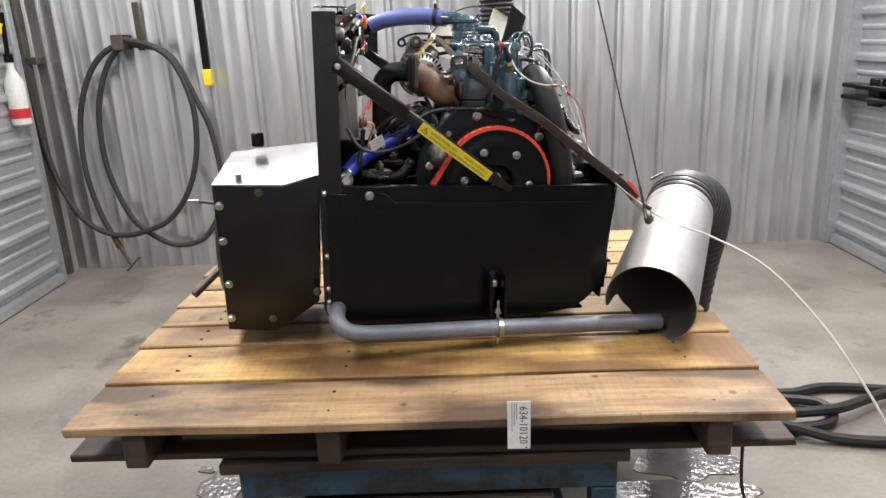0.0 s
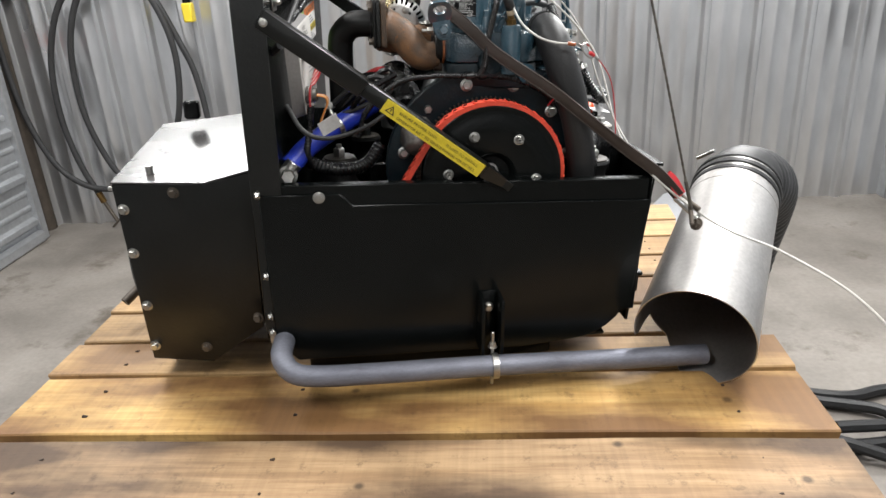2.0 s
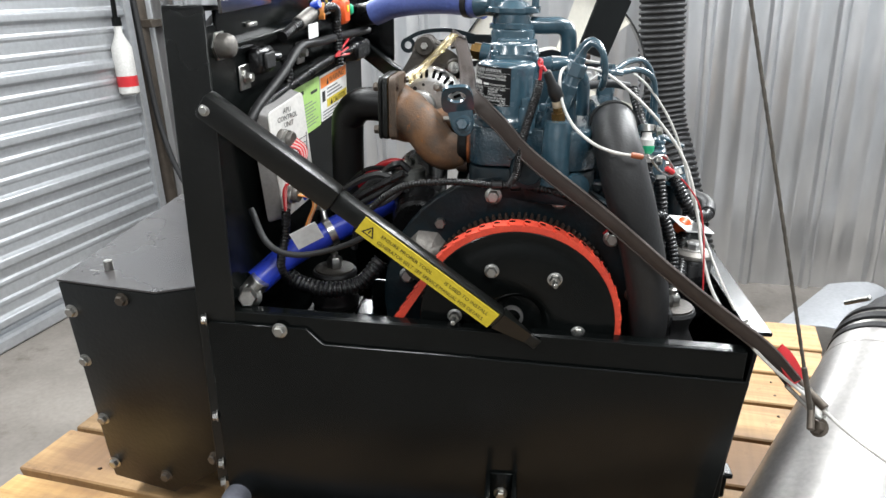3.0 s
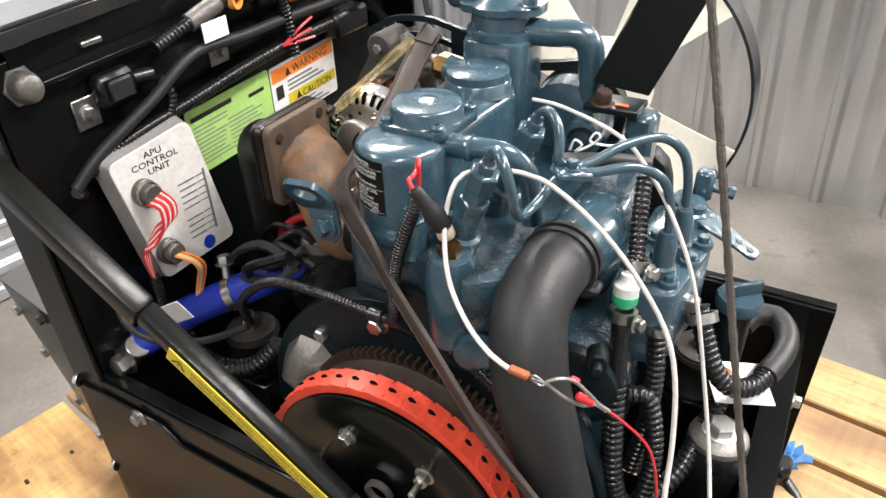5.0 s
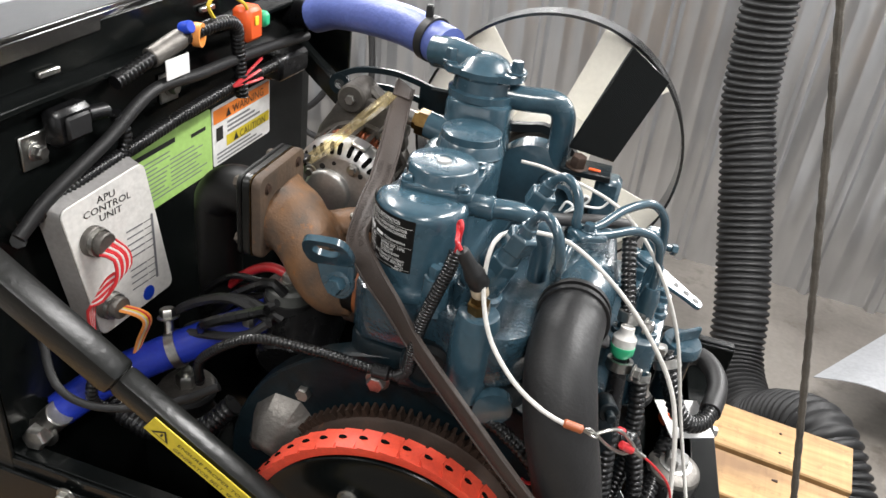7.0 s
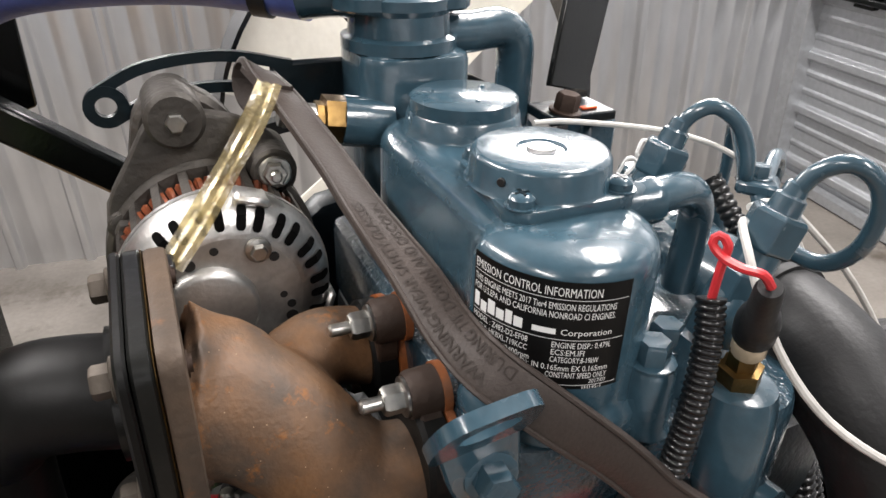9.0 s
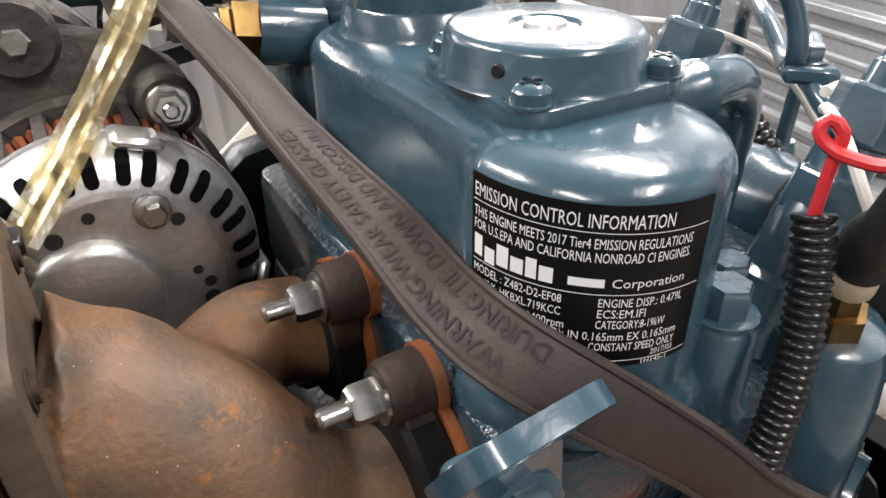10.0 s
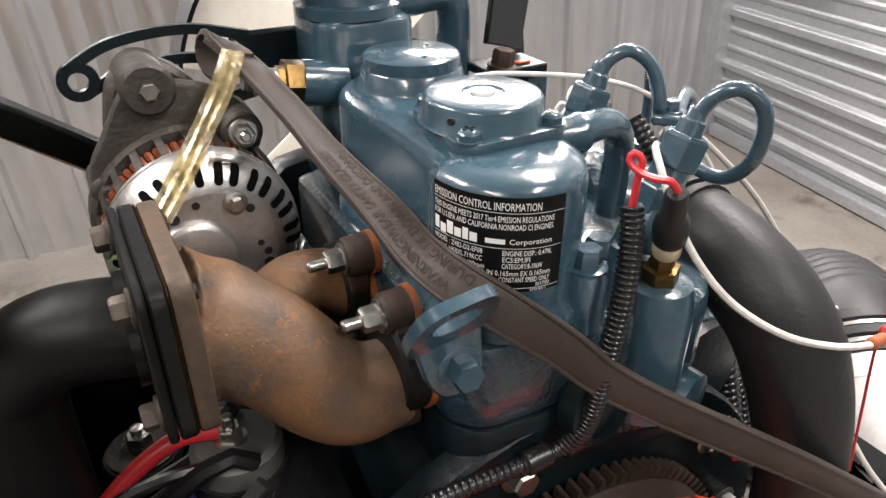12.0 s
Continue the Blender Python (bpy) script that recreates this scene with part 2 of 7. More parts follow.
translucent(FANWHITE, 0.55)
WIREWHITE = mat("white cable", (0.70, 0.68, 0.64), (0.58, 0.56, 0.52), 60, 0.42, 0.0, 0.05, 300)
WIRERED = plain("red wire", (0.50, 0.024, 0.030), 0.35)
WIREYEL = plain("yellow wire", (0.70, 0.52, 0.05), 0.4)
WIREORANGE = plain("orange wire", (0.75, 0.28, 0.06), 0.4)
ORANGE = plain("orange plastic", (0.72, 0.10, 0.02), 0.35)
GREENP = plain("green plastic", (0.03, 0.42, 0.20), 0.35)
BLUEDOT = plain("blue ink", (0.01, 0.05, 0.45), 0.4)
VOID = plain("dark hollow", (0.0015, 0.0015, 0.0015), 0.9)
VOID.node_tree.nodes["Principled BSDF"].inputs["Specular IOR Level"].default_value = 0.1
INK = plain("black ink", (0.012, 0.012, 0.012), 0.5)
INKGREY = plain("grey ink", (0.16, 0.16, 0.17), 0.6)
WHITEINK = plain("white ink", (0.78, 0.78, 0.76), 0.5)
LABELBLACK = mat("black label film", (0.004, 0.004, 0.004), (0.006, 0.006, 0.006), 20, 0.30, 0.0, 0.02, 200, spec=0.22)
PAPER = mat("white paper", (0.86, 0.855, 0.84), (0.80, 0.795, 0.78), 12, 0.55, 0.0, 0.05, 150)
LIME = mat("lime label", (0.42, 0.66, 0.19), (0.38, 0.62, 0.17), 10, 0.4, 0.0, 0.0, 150)
WARNORANGE = plain("orange label", (0.80, 0.22, 0.03), 0.4)
YELLOW = mat("yellow label", (0.74, 0.58, 0.03), (0.68, 0.53, 0.03), 10, 0.4, 0.0, 0.0, 150)
TAPE = mat("amber tape", (0.84, 0.72, 0.44), (0.72, 0.56, 0.27), 50, 0.16, 0.0, 0.35, 160)
nt = TAPE.node_tree
film_ = nt.nodes.new("ShaderNodeMixShader")
clear = nt.nodes.new("ShaderNodeBsdfTransparent")
clear.inputs[0].default_value = (0.95, 0.88, 0.66, 1)
film_.inputs[0].default_value = 0.55
nt.links.new(clear.outputs[0], film_.inputs[1])
nt.links.new(nt.nodes["Principled BSDF"].outputs[0], film_.inputs[2])
nt.links.new(film_.outputs[0], nt.nodes["Material Output"].inputs[0])
STRAP = mat("dark webbing", (0.072, 0.057, 0.050), (0.050, 0.040, 0.035), 18, 0.42, 0.0, 0.15, 700, spec=0.22)
CABLE = mat("braided brown cable", (0.13, 0.115, 0.095), (0.075, 0.066, 0.055), 60, 0.5, 0.3, 0.4, 500)
TAPE.node_tree.nodes["Principled BSDF"].inputs["Transmission Weight"].default_value = 0.85
WINDING = mat("varnished copper", (0.32, 0.085, 0.032), (0.12, 0.036, 0.018), 90, 0.30, 0.3, 0.1, 300)
COPPER = plain("orange butt connector", (0.31, 0.085, 0.030), 0.4)
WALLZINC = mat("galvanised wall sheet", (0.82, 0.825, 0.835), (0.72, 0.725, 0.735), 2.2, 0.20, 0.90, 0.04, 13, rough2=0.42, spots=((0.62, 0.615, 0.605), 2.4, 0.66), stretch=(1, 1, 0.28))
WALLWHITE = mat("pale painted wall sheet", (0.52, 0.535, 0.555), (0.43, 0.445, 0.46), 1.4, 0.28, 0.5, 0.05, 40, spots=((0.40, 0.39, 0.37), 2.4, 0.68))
CONCRETE = mat("worn concrete", (0.285, 0.258, 0.228), (0.165, 0.147, 0.128), 2.3, 0.36, 0.0, 0.35, 55, rough2=0.75, spots=((0.090, 0.074, 0.058), 3.0, 0.565))
WETFLOOR = mat("wet concrete", (0.16, 0.15, 0.14), (0.11, 0.105, 0.10), 14.0, 0.03, 0.0, 0.9, 60, rough2=0.10, spec=0.9)
CEIL = mat("painted ceiling", (0.52, 0.52, 0.53), (0.46, 0.46, 0.47), 2, 0.6)
WOOD = wood_mat("pallet wood", (0.41, 0.262, 0.115), (0.290, 0.170, 0.066), (0.155, 0.085, 0.038), 0.22)
WOODBROWN = wood_mat("brown stained board", (0.430, 0.285, 0.155), (0.280, 0.172, 0.088), (0.070, 0.040, 0.022), 0.12)
WOODGOLD = wood_mat("honey coloured board", (0.62, 0.400, 0.150), (0.46, 0.265, 0.085), (0.17, 0.082, 0.028), 0.1)
LIDMETAL = mat("scuffed shiny lid", (0.030, 0.028, 0.028), (0.075, 0.070, 0.069), 6, 0.10, 0.0, 0.06, 120, rough2=0.40, spots=((0.13, 0.12, 0.115), 14, 0.62), spec=0.5, coat=0.10)
LIDMETAL.node_tree.nodes["Principled BSDF"].inputs["IOR"].default_value = 1.35
# Dirty planks; the shade under the deck is put into this colour too.
WOODOLD = wood_mat("dirty plank and underside shade", (0.060, 0.038, 0.023), (0.034, 0.021, 0.013), (0.016, 0.010, 0.007))
CARTBLUE = mat("worn blue cart paint", (0.028, 0.075, 0.12), (0.02, 0.045, 0.07), 9, 0.45, 0.0, 0.2, 90, spots=((0.016, 0.013, 0.011), 9, 0.45))
YELTIP = plain("yellow plastic", (0.80, 0.62, 0.04), 0.4)
BLUERAG = mat("blue nylon scrap", (0.05, 0.22, 0.52), (0.03, 0.14, 0.36), 30, 0.5)
LAMP = glow("lamp tube", (1.0, 0.97, 0.92), 9.0)
WHITEPAINT = mat("white enamel", (0.75, 0.75, 0.74), (0.70, 0.70, 0.69), 10, 0.4)
SHEETGREY = mat("pale sheet metal", (0.50, 0.51, 0.53), (0.42, 0.43, 0.45), 4, 0.28, 0.35, 0.05, 80)
BOTTLE = mat("white plastic bottle", (0.70, 0.69, 0.66), (0.62, 0.61, 0.58), 10, 0.45)


# ---- geometry helpers: each gives (vertices, faces) ----
def V(*a):
    return np.array(a, float)


def join(*gs):
    vs, fs, k = [], [], 0
    for v, f in gs:
        vs.append(np.asarray(v, float).reshape(-1, 3))
        fs += [tuple(i + k for i in q) for q in f]
        k += len(vs[-1])
    return np.concatenate(vs), fs


def from_bm(bm):
    bm.verts.index_update()
    g = np.array([v.co[:] for v in bm.verts]), [tuple(v.index for v in f.verts) for f in bm.faces]
    bm.free()
    return g


def box(x0, x1, y0, y1, z0, z1, bev=0.002, seg=1):
    bm = bmesh.new()
    bmesh.ops.create_cube(bm, size=1)
    for v in bm.verts:
        v.co = ((x0 + x1) / 2 + v.co.x * (x1 - x0), (y0 + y1) / 2 + v.co.y * (y1 - y0), (z0 + z1) / 2 + v.co.z * (z1 - z0))
    if bev:
        bmesh.ops.bevel(bm, geom=bm.edges[:], offset=min(bev, 0.45 * min(abs(x1 - x0), abs(y1 - y0), abs(z1 - z0))), segments=seg, affect="EDGES", profile=0.5)
    return from_bm(bm)


def frame_of(d):
    d = np.asarray(d, float) / np.linalg.norm(d)
    a = V(0, 0, 1) if abs(d[2]) < 0.9 else V(1, 0, 0)
    u = np.cross(a, d)
    u /= np.linalg.norm(u)
    return d, u, np.cross(d, u)


def lathe(p, d, profile, n=24, phase=0.0):
    """Turns (distance along d, radius) pairs about the line through p."""
    d, u, w = frame_of(d)
    v, f = [], []
    ang = np.arange(n) * 2 * np.pi / n + phase
    for t, r in profile:
        for a in ang:
            v.append(np.asarray(p) + d * t + r * (u * np.cos(a) + w * np.sin(a)))
    m = len(profile)
    for i in range(m - 1):
        for j in range(n):
            k = (j + 1) % n
            f.append((i * n + j, i * n + k, (i + 1) * n + k, (i + 1) * n + j))
    if profile[0][1] > 1e-6:
        f.append(tuple(range(n))[::-1])
    if profile[-1][1] > 1e-6:
        f.append(tuple((m - 1) * n + j for j in range(n)))
    return np.array(v), f


def cyl(p, q, r, n=20, bev=0.001, r2=None):
    p, q = np.asarray(p, float), np.asarray(q, float)
    h = np.linalg.norm(q - p)
    r2 = r if r2 is None else r2
    bev = min(bev, 0.4 * h, 0.4 * r, 0.4 * r2)
    return lathe(p, q - p, [(0, r - bev), (bev, r), (h - bev, r2), (h, r2 - bev)], n)


def ring(p, d, r_out, r_in, h, n=28):
    d, u, w = frame_of(d)
    v, f = [], []
    for t, r in ((0, r_in), (0, r_out), (h, r_out), (h, r_in)):
        for j in range(n):
            a = 2 * np.pi * j / n
            v.append(np.asarray(p) + d * t + r * (u * np.cos(a) + w * np.sin(a)))
    for i in range(4):
        for j in range(n):
            k, o = (j + 1) % n, (i + 1) % 4
            f.append((i * n + j, i * n + k, o * n + k, o * n + j))
    return np.array(v), f


def smooth_path(pts, step):
    """Catmull-Rom through the points, at about even steps."""
    P = np.asarray(pts, float)
    Q = np.vstack([2 * P[0] - P[1], P, 2 * P[-1] - P[-2]])
    out = []
    for i in range(1, len(Q) - 2):
        a, b, c, d = Q[i - 1:i + 3]
        k = max(2, int(np.linalg.norm(c - b) / step))
        for t in np.arange(k) / k:
            out.append(0.5 * (2 * b + (c - a) * t + (2 * a - 5 * b + 4 * c - d) * t * t + (3 * b - a - 3 * c + d) * t ** 3))
    out.append(P[-1])
    return np.array(out)


def sweep(path, radii, n=10, flat=None, closed=True, up=None):
    """A tube along a path; flat=(w, h) sweeps a flat band instead, held level by up."""
    P = np.asarray(path, float)
    T = np.gradient(P, axis=0)
    T /= np.linalg.norm(T, axis=1)[:, None]
    d, u, w = frame_of(T[0])
    if up is not None:
        u = np.cross(np.asarray(up, float), T[0])
        u /= np.linalg.norm(u)
    v, f = [], []
    for i in range(len(P)):
        u = u - T[i] * (u @ T[i])
        u /= np.linalg.norm(u)
        w = np.cross(T[i], u)
        if flat:
            for a, b in ((-1, -1), (1, -1), (1, 1), (-1, 1)):
                v.append(P[i] + u * a * flat[0] / 2 + w * b * flat[1] / 2)
        else:
            for j in range(n):
                a = 2 * np.pi * j / n
                v.append(P[i] + radii[i] * (u * np.cos(a) + w * np.sin(a)))
    k = 4 if flat else n
    for i in range(len(P) - 1):
        for j in range(k):
            o = (j + 1) % k
            f.append((i * k + j, i * k + o, (i + 1) * k + o, (i + 1) * k + j))
    f.append(tuple(range(k))[::-1])
    f.append(tuple((len(P) - 1) * k + j for j in range(k)))
    return np.array(v), f


def tube(pts, r, n=10, step=0.006, r2=None):
    P = smooth_path(pts, step)
    t = np.linspace(0, 1, len(P))
    return sweep(P, r + ((r if r2 is None else r2) - r) * t, n)


def conduit(pts, r, pitch=0.0045, depth=0.16, n=10):
    """Ribbed split conduit or hose."""
    P = smooth_path(pts, pitch / 6)
    s = np.concatenate([[0], np.cumsum(np.linalg.norm(np.diff(P, axis=0), axis=1))])
    q = np.arange(0, s[-1], pitch / 6)
    P = np.stack([np.interp(q, s, P[:, k]) for k in range(3)], 1)
    ph = np.arange(len(P)) % 6
    R = r * (1.0 - depth * np.array([0.0, 0.03, 0.25, 0.9, 0.9, 0.25])[ph])
    return sweep(P, R, n)


def prism(poly, axis, a, b):
    """A polygon, given in the other two axes' order, pushed along an axis from a to b."""
    k = "xyz".index(axis)
    o = [i for i in range(3) if i != k]
    n, v = len(poly), []
    for t in (a, b):
        for p in poly:
            q = [0, 0, 0]
            q[k], q[o[0]], q[o[1]] = t, p[0], p[1]
            v.append(q)
    f = [tuple(range(n)), tuple(range(2 * n - 1, n - 1, -1))]
    f += [(i, n + i, n + (i + 1) % n, (i + 1) % n) for i in range(n)]
    return fix_normals((np.array(v, float), f))


def fix_normals(g):
    bm = bmesh.new()
    vs = [bm.verts.new(p) for p in g[0]]
    for q in g[1]:
        try:
            bm.faces.new([vs[i] for i in q])
        except ValueError:
            pass
    bmesh.ops.recalc_face_normals(bm, faces=bm.faces[:])
    return from_bm(bm)


def bevelled(g, off, seg=1, angle=30):
    bm = bmesh.new()
    vs = [bm.verts.new(p) for p in g[0]]
    for q in g[1]:
        bm.faces.new([vs[i] for i in q])
    bmesh.ops.recalc_face_normals(bm, faces=bm.faces[:])
    ed = [e for e in bm.edges if len(e.link_faces) == 2 and e.calc_face_angle(0) > radians(angle)]
    bmesh.ops.bevel(bm, geom=ed, offset=off, segments=seg, affect="EDGES", profile=0.5)
    return from_bm(bm)


def hexbolt(p, d, af=0.010, h=0.006, washer=True, stud=0.0):
    d = np.asarray(d, float) / np.linalg.norm(d)
    p = np.asarray(p, float)
    r = af / 1.732
    gs = []
    t = 0.0
    if washer:
        gs.append(lathe(p, d, [(0, af * 0.78), (0.0012, af * 0.78), (0.0016, af * 0.70)], 16))
        t = 0.0016
    gs.append(lathe(p + d * t, d, [(0, r), (h * 0.82, r), (h, r * 0.84), (h, 0)], 6))
    if stud:
        gs.append(lathe(p + d * (t + h), d, [(0, af * 0.28), (stud, af * 0.28), (stud + 0.001, af * 0.2)], 10))
    return join(*gs)


def turned(g, m):
    return np.array([(m @ Vector(p))[:] for p in g[0]]), g[1]


def rounded_poly(pts, r, k=4):
    """Rounds the corners of a polygon."""
    out, n = [], len(pts)
    for i in range(n):
        a, b, c = (np.asarray(pts[(i + j) % n], float) for j in (-1, 0, 1))
        u, w = a - b, c - b
        rr = min(r, 0.45 * np.linalg.norm(u), 0.45 * np.linalg.norm(w))
        p, q = b + u / np.linalg.norm(u) * rr, b + w / np.linalg.norm(w) * rr
        for t in np.linspace(0, 1, k + 1):
            out.append(tuple((1 - t) ** 2 * p + 2 * t * (1 - t) * b + t * t * q))
    return out


BASES = {}
SKEW = []


def mesh_of(name, g, material, base=(0, 0, 0), smooth=38):
    if not isinstance(g, tuple):
        g = from_bm(g)
    me = bpy.data.meshes.new(name)
    v = np.array(g[0], float)
    if SKEW:
        # the electrics plate stands a few degrees off the tray's axis
        dx = SKEW[0] + SKEW[1] * (v[:, 1] - SKEW[2])
        v = v + np.stack([dx, -dx, 0.5 * dx], 1)
    v = v - np.asarray(base, float)
    me.from_pydata(v.tolist(), [], [list(q) for q in g[1]])
    me.materials.append(material)
    if smooth:
        me.shade_smooth()
        me.set_sharp_from_angle(angle=radians(smooth))
    me.update()
    return me


def thing(name, base, label, category, group="", m=None):
    """An Empty at a thing's base."""
    ob = new(name)
    ob.matrix_basis = (M if m is None else m) @ Matrix.Translation(base)
    ob.empty_display_size = 0.02
    BASES[ob.name] = tuple(base)
    return tagged(ob, label, category, group)


def part(name, g, material, parent, label="", smooth=38):
    base = BASES[parent.name]
    ob = new(name, mesh_of(name, g, material, base, smooth))
    ob.parent = parent
    BASES[ob.name] = tuple(base)
    return tagged(ob, label)


def single(name, g, material, base, label, category, group="", m=None, kind="", smooth=38):
    ob = new(name, mesh_of(name, g, material, base, smooth))
    ob.matrix_basis = (M if m is None else m) @ Matrix.Translation(base)
    BASES[ob.name] = tuple(base)
    return tagged(ob, label, category, group, kind)


def text_geo(body, size, align="LEFT"):
    """Flat letters of Blender's own font in the xy plane, as (vertices, faces)."""
    c = bpy.data.curves.new("letters", "FONT")
    c.body, c.size, c.align_x = body, size, align
    c.resolution_u = 2
    o = bpy.data.objects.new("letters", c)
    me = bpy.data.meshes.new_from_object(o)
    g = np.array([v.co[:] for v in me.vertices]).reshape(-1, 3), [tuple(p.vertices) for p in me.polygons]
    bpy.data.objects.remove(o)
    bpy.data.curves.remove(c)
    bpy.data.meshes.remove(me)
    return g


def mapped(g, fn):
    return np.array([fn(*p) for p in g[0]]).reshape(-1, 3), g[1]


def bar(x0, x1, y0, y1):
    """A flat printed bar in the xy plane."""
    return np.array([(x0, y0, 0), (x1, y0, 0), (x1, y1, 0), (x0, y1, 0)], float), [(0, 1, 2, 3)]


# ---- the room ----
X0, X1, Y0, Y1, HT = -2.25, 2.25, -2.6, 4.0, 2.9

floor = single("floor", box(X0 - 0.3, X1 + 0.3, Y0 - 0.3, Y1 + 0.3, -0.1, 0.0, 0), CONCRETE, (0, 0, 0), "grey stained concrete wash bay floor", "floor", m=WORLD, kind="structure")
ceiling = single("ceiling", box(X0 - 0.3, X1 + 0.3, Y0 - 0.3, Y1 + 0.3, HT, HT + 0.1, 0), CEIL, (0, 0, HT), "plain pale painted ceiling above the bay", "ceiling", m=WORLD, kind="structure")


def rib_profile(length, pitch, tall, wide, minor, first=None):
    """Offsets of a ribbed sheet along its width: tall ribs with two low ones between."""
    pts = [(0.0, 0.0)]
    x = pitch * 0.45 if first is None else first
    while x < length - 0.05:
        pts += [(x + wide * u, tall * t) for u, t in ((-1.0, 0.0), (-0.86, 0.12), (-0.72, 0.42), (-0.58, 0.80), (-0.44, 0.97), (-0.25, 1.0), (0.25, 1.0), (0.44, 0.97), (0.58, 0.80), (0.72, 0.42), (0.86, 0.12), (1.0, 0.0))]
        for k in (1, 2):
            c = x + pitch * k / 3
            if c < length - 0.03:
                pts += [(c - 0.016, 0.0), (c - 0.006, minor), (c + 0.006, minor), (c + 0.016, 0.0)]
        x += pitch
    pts.append((length, 0.0))
    return pts


def ribbed_wall(length, height, pitch, tall, wide, minor, thick=0.05, first=None):
    """A ribbed sheet in the xz plane with upright ribs standing towards -y."""
    prof = rib_profile(length, pitch, tall, wide, minor, first)
    v, f = [], []
    for z in (0.0, height):
        for x, t in prof:
            v.append((x, -t, z))
    n = len(prof)
    f += [(i, i + 1, n + i + 1, n + i) for i in range(n - 1)]
    k = len(v)
    v += [(0, thick, 0), (length, thick, 0), (0, thick, height), (length, thick, height)]
    f += [(k + 1, k, k + 2, k + 3), (0, n, k + 2, k), (n - 1, k + 1, k + 3, 2 * n - 1)]
    return np.array(v, float), f


back = ribbed_wall(X1 - X0 + 0.25, HT, 0.25, 0.028, 0.026, 0.005, first=0.112)
single("wall_back", (back[0] + V(X0 - 0.15, Y1, 0), back[1]), WALLZINC, (0, Y1, 0), "galvanised ribbed steel sheet wall, scuffed and shiny", "wall", m=WORLD, kind="structure", smooth=40)
side = ribbed_wall(HT, Y1 - Y0, 0.235, 0.020, 0.030, 0.006)
# ribs run level on the side walls
left = np.stack([X0 + side[0][:, 1] * -1.0, Y0 + side[0][:, 2], side[0][:, 0]], 1)
right = np.stack([X1 + side[0][:, 1], Y0 + side[0][:, 2], side[0][:, 0]], 1)
left[:, 1] = np.minimum(left[:, 1], 3.75)
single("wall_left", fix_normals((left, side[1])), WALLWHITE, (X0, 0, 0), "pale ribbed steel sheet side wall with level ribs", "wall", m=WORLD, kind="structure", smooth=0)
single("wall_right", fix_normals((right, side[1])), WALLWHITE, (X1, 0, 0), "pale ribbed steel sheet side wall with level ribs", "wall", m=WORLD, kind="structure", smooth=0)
front = ribbed_wall(X1 - X0 + 0.1, HT, 0.250, 0.022, 0.026, 0.005)
single("wall_front", fix_normals((np.stack([front[0][:, 0] + X0 - 0.05, Y0 - front[0][:, 1], front[0][:, 2]], 1), front[1])), WALLZINC, (0, Y0, 0), "ribbed galvanised steel wall closing the bay", "wall", m=WORLD, kind="structure", smooth=0)
single("trim", box(X1 - 0.07, X1 + 0.02, Y1 - 0.075, Y1 + 0.02, 0, HT, 0.004), WALLWHITE, (X1, Y1, 0), "folded steel corner trim between two walls", "trim", m=WORLD, kind="structure")
single("wall_return", box(X0 - 0.15, X0 - 0.11, 3.70, Y1 - 0.001, 0, HT, 0.002), WALLWHITE, (X0, 3.85, 0), "plain pale steel return beside the door edge", "wall", m=WORLD, kind="structure")
single("door_edge_trim", box(X0 - 0.10, X0 + 0.03, 3.751, 3.80, 0, HT, 0.006), WALLWHITE, (X0, 3.775, 0), "folded pale steel edge trim of the side wall", "trim", m=WORLD, kind="structure")
single("base_trim", box(X0 + 0.0, X0 + 0.045, Y0, 3.75, 0.0, 0.06, 0.01), WALLWHITE, (X0, 0, 0), "pale steel base flashing along the side wall", "trim", m=WORLD, kind="structure")
single("base_trim", box(X1 - 0.045, X1, Y0, Y1 - 0.08, 0.0, 0.06, 0.01), WALLWHITE, (X1, 0, 0), "pale steel base flashing along the side wall", "trim", m=WORLD, kind="structure")


def puddle(cx, cy, rx, ry, seed):
    rnd = random.Random(seed)
    k = [rnd.uniform(0.6, 1.2) for _ in range(18)]
    pts = [(cx + rx * k[i] * math.cos(i * math.tau / 18), cy + ry * k[i] * math.sin(i * math.tau / 18)) for i in range(18)]
    return prism(rounded_poly(pts, 0.2, 3), "z", 0.0005, 0.004)


for i, (cx, cy, rx, ry) in enumerate(((0.68, 1.82, 0.15, 0.10), (0.60, 1.62, 0.26, 0.13), (-0.70, 1.77, 0.07, 0.10), (-0.62, 1.60, 0.14, 0.10), (-0.77, 1.86, 0.03, 0.02))):
    single("puddle", puddle(cx, cy, rx, ry, i), WETFLOOR, (cx, cy, 0), "shallow pool of water shining on the concrete", "puddle", "puddles", WORLD)

